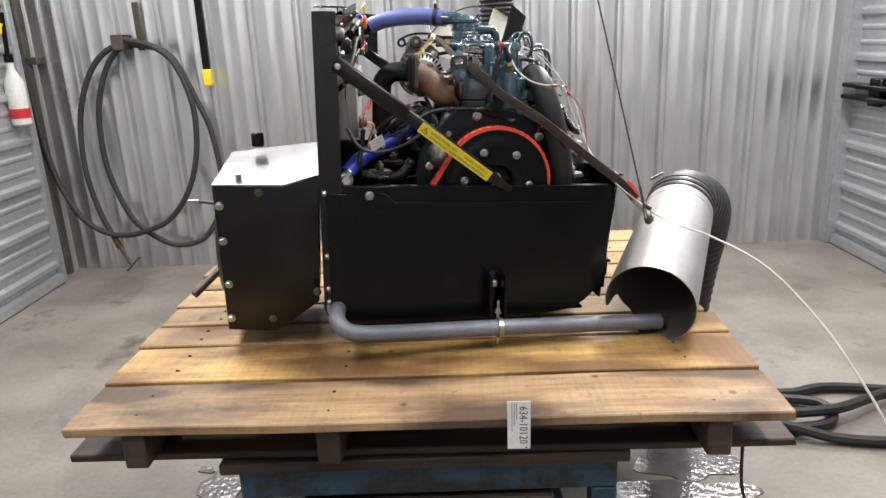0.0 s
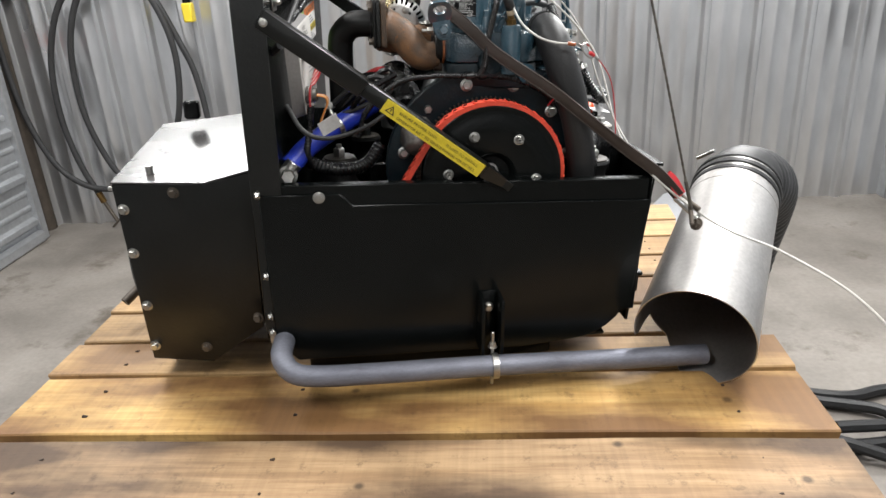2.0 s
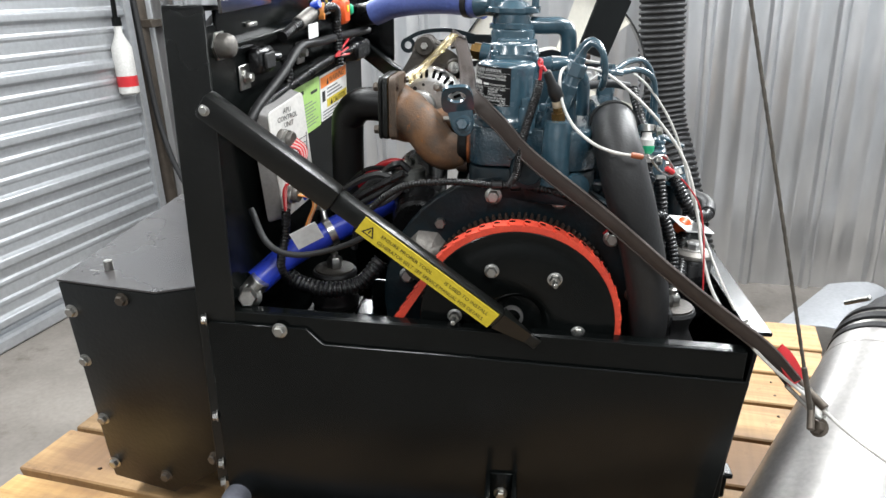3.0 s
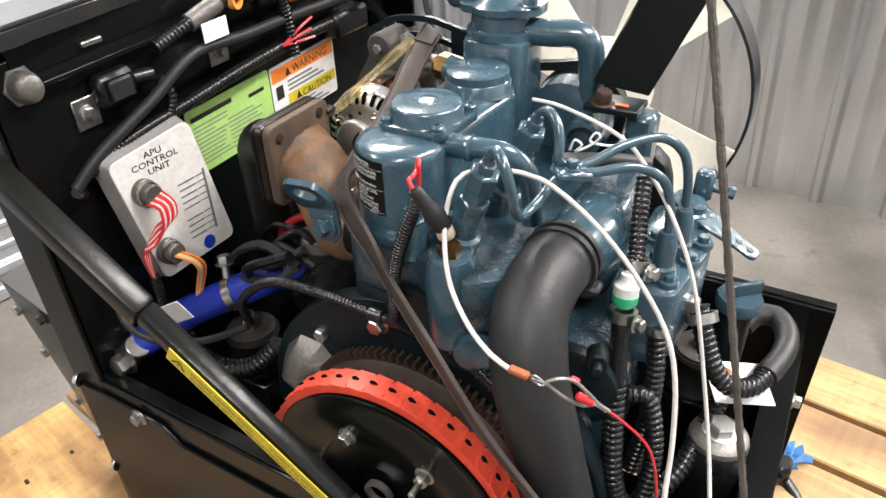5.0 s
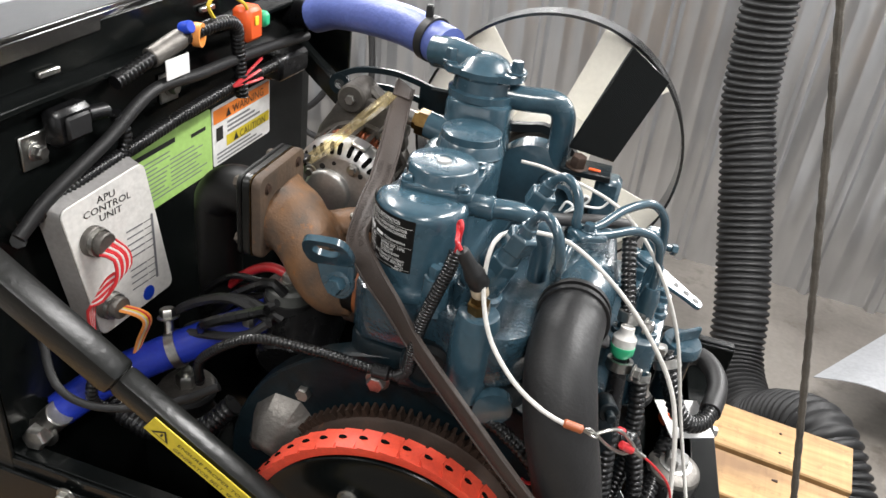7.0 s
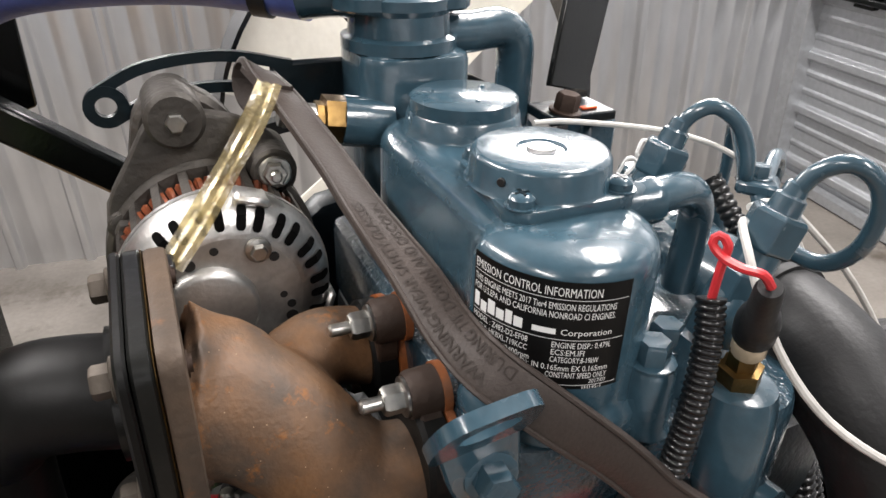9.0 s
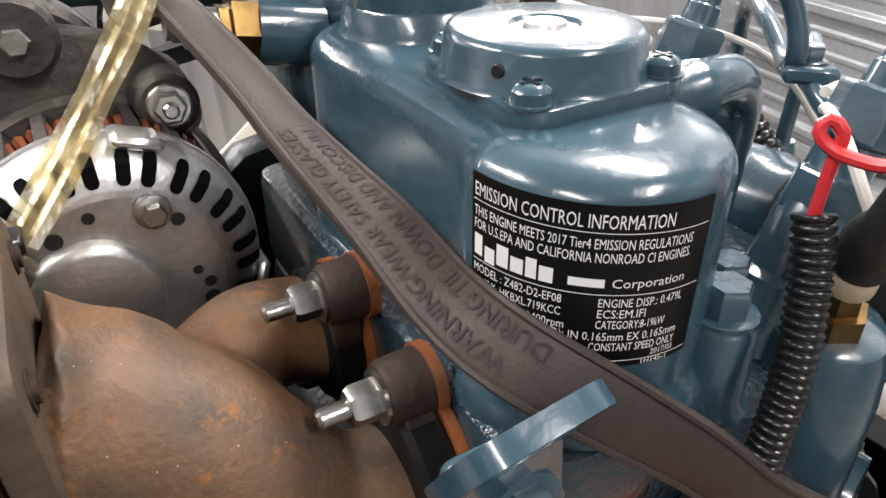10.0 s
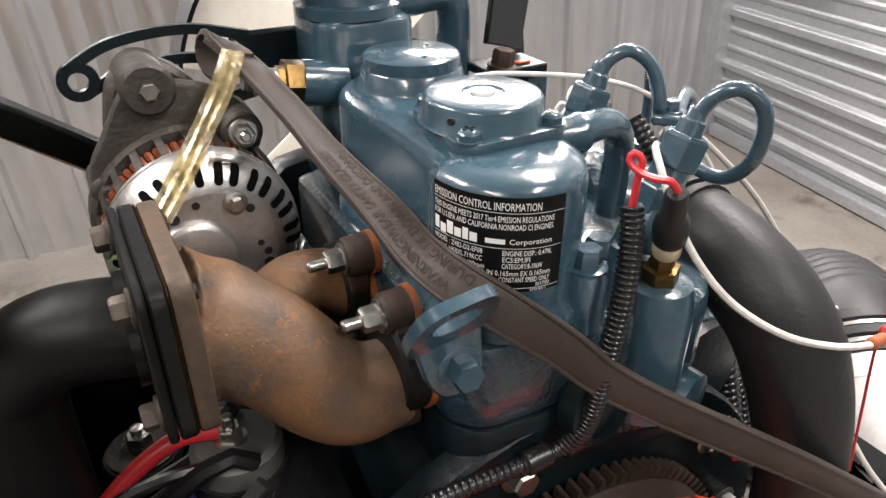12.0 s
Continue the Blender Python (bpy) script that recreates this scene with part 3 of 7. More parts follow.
# four strip lights on the ceiling, two high on the back wall
for lx, ly, lz, lean, watts in ((-1.05, 0.1, HT, 0, 32), (1.05, 0.1, HT, 0, 44), (-1.15, 2.3, HT, 0, 58), (1.15, 2.3, HT, 0, 82), (-1.1, Y1 - 0.03, 2.1, -90, 42), (1.35, Y1 - 0.03, 2.1, -90, 58)):
    TM = pose(lx, ly, lz, lean) @ (pose(0, 0, 0, 0, 0, 90) if lean else pose(0, 0, 0))
    lamp = thing("wall_light" if lean else "ceiling_light", (0, 0, 0), "twin tube strip light high on the ribbed wall" if lean else "twin tube strip light on the ceiling", "light", "wall lights" if lean else "ceiling lights", TM)
    part("housing", box(-0.1, 0.1, -0.62, 0.62, -0.06, 0, 0.006), WHITEPAINT, lamp)
    for o in (-0.045, 0.045):
        part("tube", cyl((o, -0.59, -0.085), (o, 0.59, -0.085), 0.016, 12), LAMP, lamp)
    a = bpy.data.lights.new("strip", "AREA")
    a.shape, a.size, a.size_y, a.energy, a.color = "RECTANGLE", 0.22, 1.2, watts, (1.0, 0.982, 0.962)
    al = new("strip", a)
    al.matrix_basis = TM @ pose(0, 0, -0.11)

# ---- things along the walls ----
# hose coiled over a hook
hook = thing("wall_hook", (-1.70, Y1 - 0.03, 1.26), "bent flat steel hook screwed to the ribbed wall", "hook", m=WORLD)
part("strip", box(-1.668, -1.632, Y1 - 0.035, Y1 - 0.023, 1.25, 1.50, 0.003), PLATEGREY, hook)
part("arm", box(-1.765, -1.70, Y1 - 0.14, Y1 - 0.02, 1.255, 1.335, 0.004), PLATEGREY, hook)
hs = thing("wash_hose", (-1.75, 3.93, 0.1), "black rubber wash hose coiled over a wall hook", "hose", m=WORLD)
part("coil", tube([(-1.70, 3.94, 1.285), (-1.534, 3.93, 1.25), (-1.455, 3.93, 1.17), (-1.36, 3.93, 0.934), (-1.317, 3.93, 0.792), (-1.292, 3.92, 0.549), (-1.32, 3.92, 0.36), (-1.408, 3.92, 0.212), (-1.489, 3.92, 0.16), (-1.592, 3.92, 0.147), (-1.687, 3.92, 0.179), (-1.819, 3.92, 0.287), (-1.892, 3.92, 0.442), (-1.937, 3.92, 0.642), (-1.934, 3.92, 0.865), (-1.893, 3.92, 1.049), (-1.819, 3.92, 1.197), (-1.722, 3.90, 1.29), (-1.844, 3.90, 1.235), (-1.944, 3.90, 1.112), (-2.017, 3.90, 0.931), (-2.047, 3.90, 0.743), (-2.046, 3.90, 0.548), (-2.008, 3.90, 0.346), (-1.955, 3.90, 0.205)], 0.0155, 10, 0.03), HOSEGREY, hs)
part("ferrule", cyl((-1.955, 3.90, 0.205), (-1.935, 3.90, 0.15), 0.017, 12), BRASS, hs, "brass hose end")
part("nozzle", join(cyl((-1.935, 3.90, 0.15), (-1.88, 3.89, 0.04), 0.010, 10), cyl((-1.91, 3.88, 0.012), (-1.83, 3.90, 0.09), 0.006, 8)), PLATEGREY, hs)
feed = thing("supply_hose", (-2.2, 3.88, 0.25), "black rubber supply hose hanging in a long curve", "hose", m=WORLD)
part("run", tube([(-2.271, 3.86, 2.1), (-2.271, 3.87, 1.535), (-2.272, 3.88, 1.393), (-2.265, 3.88, 1.217), (-2.258, 3.88, 1.036), (-2.247, 3.88, 0.788), (-2.22, 3.88, 0.61), (-2.182, 3.88, 0.478), (-2.111, 3.88, 0.341), (-1.995, 3.88, 0.252), (-1.866, 3.88, 0.229), (-1.729, 3.88, 0.258), (-1.622, 3.88, 0.304), (-1.525, 3.88, 0.401), (-1.451, 3.88, 0.529), (-1.401, 3.88, 0.688), (-1.38, 3.88, 0.876), (-1.398, 3.88, 1.03), (-1.455, 3.88, 1.18), (-1.55, 3.88, 1.265), (-1.70, 3.88, 1.31)], 0.0155, 10, 0.03), HOSEGREY, feed)
lance = thing("spray_lance", (-1.30, Y1 - 0.04, 1.05), "black spray lance with a yellow tip hung on the wall", "lance", m=WORLD)
part("shaft", cyl((-1.303, Y1 - 0.05, 1.85), (-1.304, Y1 - 0.05, 1.135), 0.019, 12), BLACK, lance)
part("tip", box(-1.326, -1.278, Y1 - 0.075, Y1 - 0.025, 1.045, 1.135, 0.006), YELTIP, lance, "yellow lance tip")
dp = thing("drain_pipe", (-2.285, 3.90, 0), "dull grey downpipe standing in the wall corner", "pipe", m=WORLD)
part("pipe", cyl((-2.305, 3.93, 0.0), (-2.285, 3.93, HT), 0.045, 18), PLATEGREY, dp)
part("bracket", box(-2.36, -2.20, 3.90, 3.985, 1.20, 1.24, 0.004), PLATEGREY, dp)
bt = thing("spray_bottle", (-2.235, 3.70, 0.95), "white plastic bottle with a red band on the wall", "bottle", m=WORLD)
part("body", lathe((-2.205, 3.66, 0.90), (0, 0, 1), [(0, 0.035), (0.01, 0.048), (0.22, 0.048), (0.27, 0.025), (0.29, 0.018), (0.32, 0.018), (0.32, 0)], 18), BOTTLE, bt)
part("band", lathe((-2.205, 3.66, 0.94), (0, 0, 1), [(0, 0.0485), (0.05, 0.0485), (0.05, 0.047)], 18), WIRERED, bt, "red printed band")
part("trigger", join(cyl((-2.205, 3.66, 1.22), (-2.205, 3.66, 1.26), 0.022, 12), cyl((-2.20, 3.65, 1.26), (-2.18, 3.64, 1.46), 0.012, 10)), BLACK, bt)
part("nozzle", cyl((-2.20, 3.65, 1.36), (-2.19, 3.645, 1.41), 0.017, 12), YELTIP, bt, "yellow nozzle ring")
br = thing("wall_bracket", (X1 - 0.05, 3.55, 0.87), "black steel bracket arm fixed to the side wall", "bracket", m=WORLD)
part("upper_arm", box(X1 - 0.10, X1 - 0.02, 3.35, 3.89, 0.895, 0.92, 0.006), BLACK, br)
part("lower_arm", box(X1 - 0.10, X1 - 0.02, 3.35, 3.89, 0.835, 0.86, 0.006), BLACK, br)
part("plate", box(X1 - 0.05, X1 - 0.005, 3.62, 3.72, 0.81, 0.95, 0.004), BLACK, br)

# bent white sheet standing on the floor by the back wall
sh = thing("sheet_metal_offcut", (1.05, 3.4, 0.0), "bent white sheet metal offcut standing on the floor", "sheet", m=WORLD)
front_e = smooth_path([(0.69, 3.10, 0.198), (0.80, 3.10, 0.222), (0.90, 3.10, 0.214), (1.02, 3.115, 0.140), (1.217, 3.15, 0.002)], 0.03)
back_e = smooth_path([(0.95, 3.55, 0.195), (1.04, 3.55, 0.212), (1.12, 3.55, 0.206), (1.22, 3.545, 0.132), (1.385, 3.53, 0.002)], 0.03)
v, f = [], []
for i in range(21):
    for e in (front_e, back_e):
        q = np.array([np.interp(i / 20, np.linspace(0, 1, len(e)), e[:, k]) for k in range(3)])
        v += [q, q + V(0.001, 0, 0.003)]
for i in range(20):
    k = i * 4
    f += [(k, k + 2, k + 6, k + 4), (k + 1, k + 5, k + 7, k + 3), (k, k + 4, k + 5, k + 1), (k + 2, k + 3, k + 7, k + 6)]
f += [(0, 1, 3, 2), (80, 82, 83, 81)]
part("bent_leaf", fix_normals((np.array(v), f)), SHEETGREY, sh)
part("hand_slot", turned(ring((0, 0, 0), (0, 0, 1), 0.035, 0.030, 0.006, 24), pose(1.19, 3.33, 0.092, 0, 38, 8)), WHITEPAINT, sh)

# black cables lying on the floor
for pts in ([(0.837, 2.270, 0.02), (1.133, 2.173, 0.02), (1.330, 2.202, 0.02), (1.773, 2.106, 0.02), (2.265, 2.029, 0.02)],
            [(0.788, 2.222, 0.02), (1.084, 2.145, 0.02), (1.221, 2.087, 0.025), (1.202, 1.980, 0.02), (1.034, 1.951, 0.02), (0.788, 1.980, 0.02)],
            [(0.690, 2.029, 0.02), (0.985, 1.951, 0.045), (1.182, 1.884, 0.02), (1.428, 1.864, 0.02), (1.871, 1.980, 0.02)],
            [(1.034, 1.990, 0.05), (1.231, 2.009, 0.05), (1.478, 2.125, 0.035), (1.773, 2.164, 0.02)]):
    single("floor_hose", tube(pts, 0.017, 8, 0.03), RUBBER, pts[0], "thick black rubber hose lying on the concrete", "hose", "floor hoses", WORLD)
single("thin_cable", tube([(0.62, 1.35, 0.46), (0.66, 1.40, 0.35), (0.70, 1.45, 0.15), (0.78, 1.42, 0.01), (0.95, 1.2, 0.006)], 0.004, 6, 0.02), RUBBER, (0.7, 1.4, 0), "thin black cable hanging to the floor", "cable", m=WORLD)

# ---- cart and pallet ----
cart = thing("lift_cart", (-0.03, 1.6, 0), "low worn blue steel lift cart with a plank top", "cart", m=WORLD)
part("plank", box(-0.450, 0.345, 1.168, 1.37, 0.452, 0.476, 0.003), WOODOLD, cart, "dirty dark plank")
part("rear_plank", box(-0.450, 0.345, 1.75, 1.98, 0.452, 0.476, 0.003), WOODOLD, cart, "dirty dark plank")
part("front_beam", box(-0.42, 0.325, 1.185, 1.23, 0.385, 0.451, 0.004), CARTBLUE, cart)
part("rear_beam", box(-0.42, 0.325, 1.90, 1.95, 0.385, 0.451, 0.004), CARTBLUE, cart)
for x in (-0.42, 0.275):
    part("side_beam", box(x, x + 0.05, 1.231, 1.899, 0.385, 0.451, 0.004), CARTBLUE, cart)
    for y in (1.185, 1.90):
        part("leg", box(x, x + 0.05, y, y + 0.05, 0.06, 0.384, 0.004), CARTBLUE, cart)
        part("wheel", cyl((x + 0.005, y + 0.025, 0.04), (x + 0.045, y + 0.025, 0.04), 0.04, 18, 0.004), RUBBER, cart)
part("lower_shelf", box(-0.33, 0.26, 1.16, 1.89, 0.16, 0.18, 0.003), CARTBLUE, cart)
part("deck_plate", box(-0.30, 0.20, 1.18, 1.88, 0.36, 0.372, 0.002), PLATEGREY, cart)
for x in (-0.12, 0.06):
    part("scissor_arm", turned(box(-0.02, 0.02, -0.35, 0.35, -0.012, 0.012, 0.003), pose(x, 1.5, 0.27, 18, 0, 0)), CARTBLUE, cart)
part("jack", cyl((0.05, 1.15, 0.19), (0.07, 1.25, 0.38), 0.022, 14), STEEL, cart)

pal = thing("pallet", (-0.03, 1.1, 0.476), "stained wooden shipping pallet carrying the power unit", "pallet", m=pose(-0.05, 1.1, 0, 0, 0, -1.1) @ pose(0.05, -1.1, 0))
rows = [(1.116, 1.281, -0.713, 0.617), (1.300, 1.466, -0.722, 0.624), (1.477, 1.588, -0.728, 0.630), (1.599, 1.717, -0.728, 0.612), (1.728, 1.848, -0.737, 0.625), (1.859, 1.967, -0.746, 0.625), (1.978, 2.085, -0.757, 0.622), (2.097, 2.20, -0.75, 0.60), (2.212, 2.33, -0.75, 0.605)]
rnd = random.Random(4)


def board(x0, x1, y0, y1, z0, z1, seed, warp=0.004):
    """A sawn plank, slightly bowed, with uneven ends."""
    r = random.Random(seed)
    n, v, f = 12, [], []
    c = 0.0025
    e0, e1 = [r.uniform(-0.003, 0.003) for _ in range(4)], [r.uniform(-0.003, 0.003) for _ in range(4)]
    wv = [r.uniform(-1, 1) * warp for _ in range(n + 1)]
    edge = [r.uniform(-0.0015, 0.0015) for _ in range(n + 1)]
    for i in range(n + 1):
        t = i / n
        sec = [(y0 + edge[i], z0 + c), (y0 + c + edge[i], z0), (y1 - c, z0), (y1 + edge[-i - 1], z0 + c), (y1 + edge[-i - 1], z1 - c), (y1 - c, z1), (y0 + c + edge[i], z1), (y0 + edge[i], z1 - c)]
        s = 0.3 * (wv[i] + wv[max(0, i - 1)] + wv[min(n, i + 1)])
        for k, (y, z) in enumerate(sec):
            x = x0 + (x1 - x0) * t + (e0[k // 2] if i == 0 else e1[k // 2] if i == n else 0)
            v.append((x, y, z + s * 0.3))
    for i in range(n):
        for k in range(8):
            o = (k + 1) % 8
            f.append((i * 8 + k, i * 8 + o, (i + 1) * 8 + o, (i + 1) * 8 + k))
    f += [tuple(range(8))[::-1], tuple(n * 8 + k for k in range(8))]
    return np.array(v), f


for i, (y0, y1, x0, x1) in enumerate(rows):
    part("deck_board", board(x0, x1, y0, y1, 0.569, 0.588, i, (0.016, 0.008)[i] if i < 2 else 0.004), (WOODBROWN, WOODGOLD, WOOD)[min(i, 2)], pal)
    for sx in (-0.59, -0.225, 0.49):
        for dy in (0.28, 0.72):
            part("nail", cyl((sx + rnd.uniform(-0.01, 0.01), y0 + (y1 - y0) * dy, 0.5868), (sx, y0 + (y1 - y0) * dy, 0.5888), 0.0028, 8, 0.0004), RUSTDARK, pal)
# stringers and front bottom board carry the deck's shade in their colour
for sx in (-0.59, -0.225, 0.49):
    part("stringer", box(sx - 0.022, sx + 0.022, 1.125, 2.31, 0.496, 0.568, 0.003), WOODOLD, pal, "weathered stringer with shade in its colour")
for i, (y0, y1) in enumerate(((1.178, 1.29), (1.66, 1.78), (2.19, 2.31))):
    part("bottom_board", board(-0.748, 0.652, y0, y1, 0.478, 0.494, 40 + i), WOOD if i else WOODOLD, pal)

tag = thing("part_tag", (0.13, 1.105, 0.52), "white paper part tag stapled to the pallet edge", "tag", m=WORLD)
TAGM = pose(0.1255, 1.1040, 0.5805, 88, 0.6, -1.1)
part("card", turned(box(-0.0205, 0.0205, -0.047, 0.047, -0.0006, 0.0006, 0.0003), TAGM), PAPER, tag)
g = text_geo("634-10120", 0.0215, "CENTER")
part("print_number", turned(mapped(g, lambda x, y, z: (0.0010 + y, -x * 0.80, 0.0009)), TAGM), INK, tag, "large black part number", smooth=0)
for k in range(4):
    line = bar(-0.013 + k * 0.0042, -0.0118 + k * 0.0042, -0.012 + 0.012 * k, 0.043) if k < 3 else bar(0.011, 0.015, -0.0455, -0.0425)
    part("print_line", turned(mapped(line, lambda x, y, z: (x, y, 0.0009)), TAGM), INKGREY, tag, smooth=0)

# ---- the power unit's steel enclosure ----
enc = thing("apu_enclosure", (0, 0.19, 0.60), "black powder coated steel tray frame of a truck power unit", "enclosure")
skin = [(-0.323, 0.936), (-0.200, 0.934), (-0.180, 0.915), (0.308, 0.902), (0.290, 0.735)] + [(0.290 - 0.075 * (1 - math.cos(a)) - 0.03 * (a / 1.5), 0.735 - 0.085 * math.sin(a)) for a in np.linspace(0.15, 1.5, 7)] + [(0.10, 0.642), (-0.285, 0.645), (-0.318, 0.680)]
part("front_panel", bevelled(prism(skin, "y", -0.004, 0.0), 0.0012), BLACK, enc)
part("rim", bevelled(prism([(-0.318, 0.70), (0.298, 0.70), (0.302, 0.937), (-0.322, 0.950)], "y", 0.0005, 0.004), 0.001), BLACK, enc)
part("rim_lip", bevelled(prism([(-0.322, 0.946), (0.302, 0.933), (0.302, 0.937), (-0.322, 0.950)], "y", 0.0045, 0.020), 0.001), BLACK, enc)
part("side_panel", turned(box(-0.0025, 0.0025, 0.005, 0.386, -0.14, 0.145, 0.001), pose(0.301, 0, 0.815, 0, 5, 0)), BLACK, enc)
part("side_lip", box(0.300, 0.326, 0.006, 0.40, 0.955, 0.960, 0.001), BLACK, enc)
part("rear_panel", box(-0.318, 0.345, 0.388, 0.392, 0.66, 0.995, 0.001), BLACK, enc)
part("rear_lip", box(-0.10, 0.345, 0.3925, 0.404, 0.985, 0.997, 0.001), BLACK, enc)
part("floor_pan", box(-0.29, 0.25, 0.005, 0.385, 0.650, 0.656, 0.001), BLACK, enc)
part("skid", box(-0.27, 0.16, 0.03, 0.09, 0.606, 0.649, 0.003), BLACK, enc)
part("skid", box(-0.27, 0.16, 0.30, 0.36, 0.606, 0.649, 0.003), BLACK, enc)
part("panel_bolt", hexbolt((-0.232, -0.004, 0.930), (0, -1, 0), 0.012, 0.006), STEEL, enc)
for z in (0.937, 0.802, 0.73, 0.70):
    part("edge_bolt", hexbolt((-0.323, -0.001, z), (-1, -0.4, 0), 0.010, 0.005), STEEL, enc)
part("edge_bolt", hexbolt((0.303, 0.03, 0.955), (1, 0, 0.6), 0.010, 0.006), STEEL, enc)
part("edge_bolt", hexbolt((0.327, 0.30, 0.945), (1, 0, 0), 0.010, 0.006), STEEL, enc)
part("latch", join(box(0.296, 0.318, 0.02, 0.045, 0.752, 0.76, 0.002), box(0.305, 0.313, 0.025, 0.04, 0.72, 0.752, 0.002)), BLACK, enc)
# corner post and back plate carrying the electrics
part("corner_post", join(bevelled(prism([(-0.334, 0.0), (-0.288, 0.0), (-0.288, 0.004), (-0.330, 0.004), (-0.330, 0.05), (-0.334, 0.05)], "z", 0.700, 1.290), 0.0008), box(-0.334, -0.288, 0.0, 0.05, 1.287, 1.292, 0.001)), BLACKWORN, enc)
part("rear_post", box(-0.276, -0.238, 0.440, 0.480, 0.70, 1.322, 0.002), BLACK, enc)
PLATE = (0.0, 0.134, 0.193)
SKEW[:] = PLATE
part("back_plate", turned(box(-0.002, 0.002, -0.020, 0.474, -0.30, 0.30, 0.001), pose(-0.2665, 0, 0.985)), BLACK, enc)
part("mid_rail", turned(box(-0.006, 0.010, 0.0, 0.44, -0.0025, 0.0025, 0.001), pose(-0.2605, 0.004, 1.262, 1.0)), BLACK, enc)
part("rail_upper", turned(box(-0.001, 0.003, 0.0, 0.44, 0.0, 0.032, 0.001), pose(-0.2665, 0.004, 1.268, 1.6)), BLACK, enc)
for y in (0.07, 0.27, 0.40):
    part("slot_clip", box(-0.2625, -0.258, y, y + 0.022, 1.272 + 0.05 * y, 1.277 + 0.05 * y, 0.001), STEEL, enc)
SKEW[:] = ()
part("top_rail", turned(join(box(-0.004, 0.055, 0.0, 0.475, -0.004, 0.0, 0.001), box(0.051, 0.055, 0.0, 0.475, -0.018, -0.004, 0.001)), pose(-0.325, 0.002, 1.302, 3.0)), GLOSSBLACK, enc, "shiny black folded top rail")
part("rear_gusset", bevelled(prism([(-0.262, 1.31), (-0.175, 1.305), (-0.175, 1.20), (-0.19, 1.195), (-0.262, 1.24)], "y", 0.452, 0.458), 0.001), BLACK, enc)
part("rear_strut", turned(box(0, 0.17, -0.008, 0.008, -0.012, 0.012, 0.003), pose(-0.26, 0.43, 1.25, 0, 35, -8)), BLACK, enc)
# diagonal brace with its warning strip
A, B = V(-0.284, -0.012, 1.190), V(0.052, -0.006, 0.944)
ang = math.degrees(math.atan2(A[2] - B[2], B[0] - A[0]))
BR = Matrix.Translation(A) @ pose(0, 0, 0, 0, ang, 1.0) @ pose(0, 0, 0, 9)
L = float(np.linalg.norm(B - A))
part("brace", turned(join(box(-0.012, 0.16, -0.011, 0.011, -0.015, 0.015, 0.005, 2), box(0.158, 0.384, -0.008, 0.010, -0.012, 0.013, 0.005, 2), fix_normals((V(0.383, -0.007, -0.011, 0.383, 0.009, -0.011, 0.383, 0.009, 0.012, 0.383, -0.007, 0.012, L + 0.008, 0.001, -0.006, L + 0.008, 0.004, -0.006, L + 0.008, 0.004, 0.008, L + 0.008, 0.001, 0.008).reshape(-1, 3), [(0, 1, 2, 3), (4, 5, 6, 7), (0, 1, 5, 4), (1, 2, 6, 5), (2, 3, 7, 6), (3, 0, 4, 7)])), box(L + 0.006, L + 0.022, 0.001, 0.004, -0.006, 0.008, 0.0008)), BR), BLACKWORN, enc)
part("brace_bolt", hexbolt(A + V(-0.004, -0.010, 0), (0, -1, 0), 0.008, 0.003), STEEL, enc)
stk = part("warning_strip", turned(box(0.196, 0.378, -0.0100, -0.0088, -0.0125, 0.0105, 0.0004), BR), YELLOW, enc, "yellow warning strip with two lines of black print")
for body, v0 in (("ENSURE PROPER TOOL         IS USED TO INSTALL", 0.0005), ("GENERATOR BELT. SEE SERVICE MANUAL FOR DETAILS.", -0.0085)):
    g = text_geo(body, 0.0062)
    w = g[0][:, 0].max()
    k = 0.146 / w
    part("print", turned(mapped(g, lambda x, y, z: (0.222 + x * k, -0.0104, v0 + y)), BR), INK, stk, smooth=0)
part("hazard_sign", turned((np.array([(0.201, -0.0104, -0.007), (0.217, -0.0104, -0.007), (0.209, -0.0104, 0.006)]), [(0, 1, 2)]), BR), INK, stk, smooth=0)
part("hazard_field", turned((np.array([(0.2038, -0.0106, -0.0055), (0.2142, -0.0106, -0.0055), (0.209, -0.0106, 0.0032)]), [(0, 1, 2)]), BR), YELLOW, stk, smooth=0)
part("hazard_mark", turned(fix_normals((np.array([(0.2082, -0.0108, -0.004), (0.2098, -0.0108, -0.004), (0.2098, -0.0108, 0.001), (0.2082, -0.0108, 0.001)]), [(0, 1, 2, 3)])), BR), INK, stk, smooth=0)
# hanger strap of the tailpipe
hg = thing("pipe_hanger", (0.04, -0.03, 0.62), "black steel pipe hanger bolted to the tray", "hanger")
part("bracket", bevelled(join(box(0.018, 0.024, -0.052, -0.0045, 0.655, 0.755, 0.001), box(0.050, 0.056, -0.052, -0.0045, 0.655, 0.755, 0.001), box(0.0242, 0.0498, -0.008, -0.0045, 0.655, 0.755, 0.0008)), 0.0004), BLACK, hg)
part("bolt", hexbolt((0.037, -0.008, 0.726), (0, -1, 0), 0.011, 0.006), STEEL, hg)
part("stud", join(cyl((0.037, -0.05, 0.60), (0.037, -0.05, 0.70), 0.003, 10), hexbolt((0.037, -0.05, 0.672), (0, 0, 1), 0.010, 0.008)), STEEL, hg)
part("clamp", ring((0.034, -0.062, 0.643), (1, 0, 0), 0.0215, 0.0185, 0.010, 24), STEEL, hg)
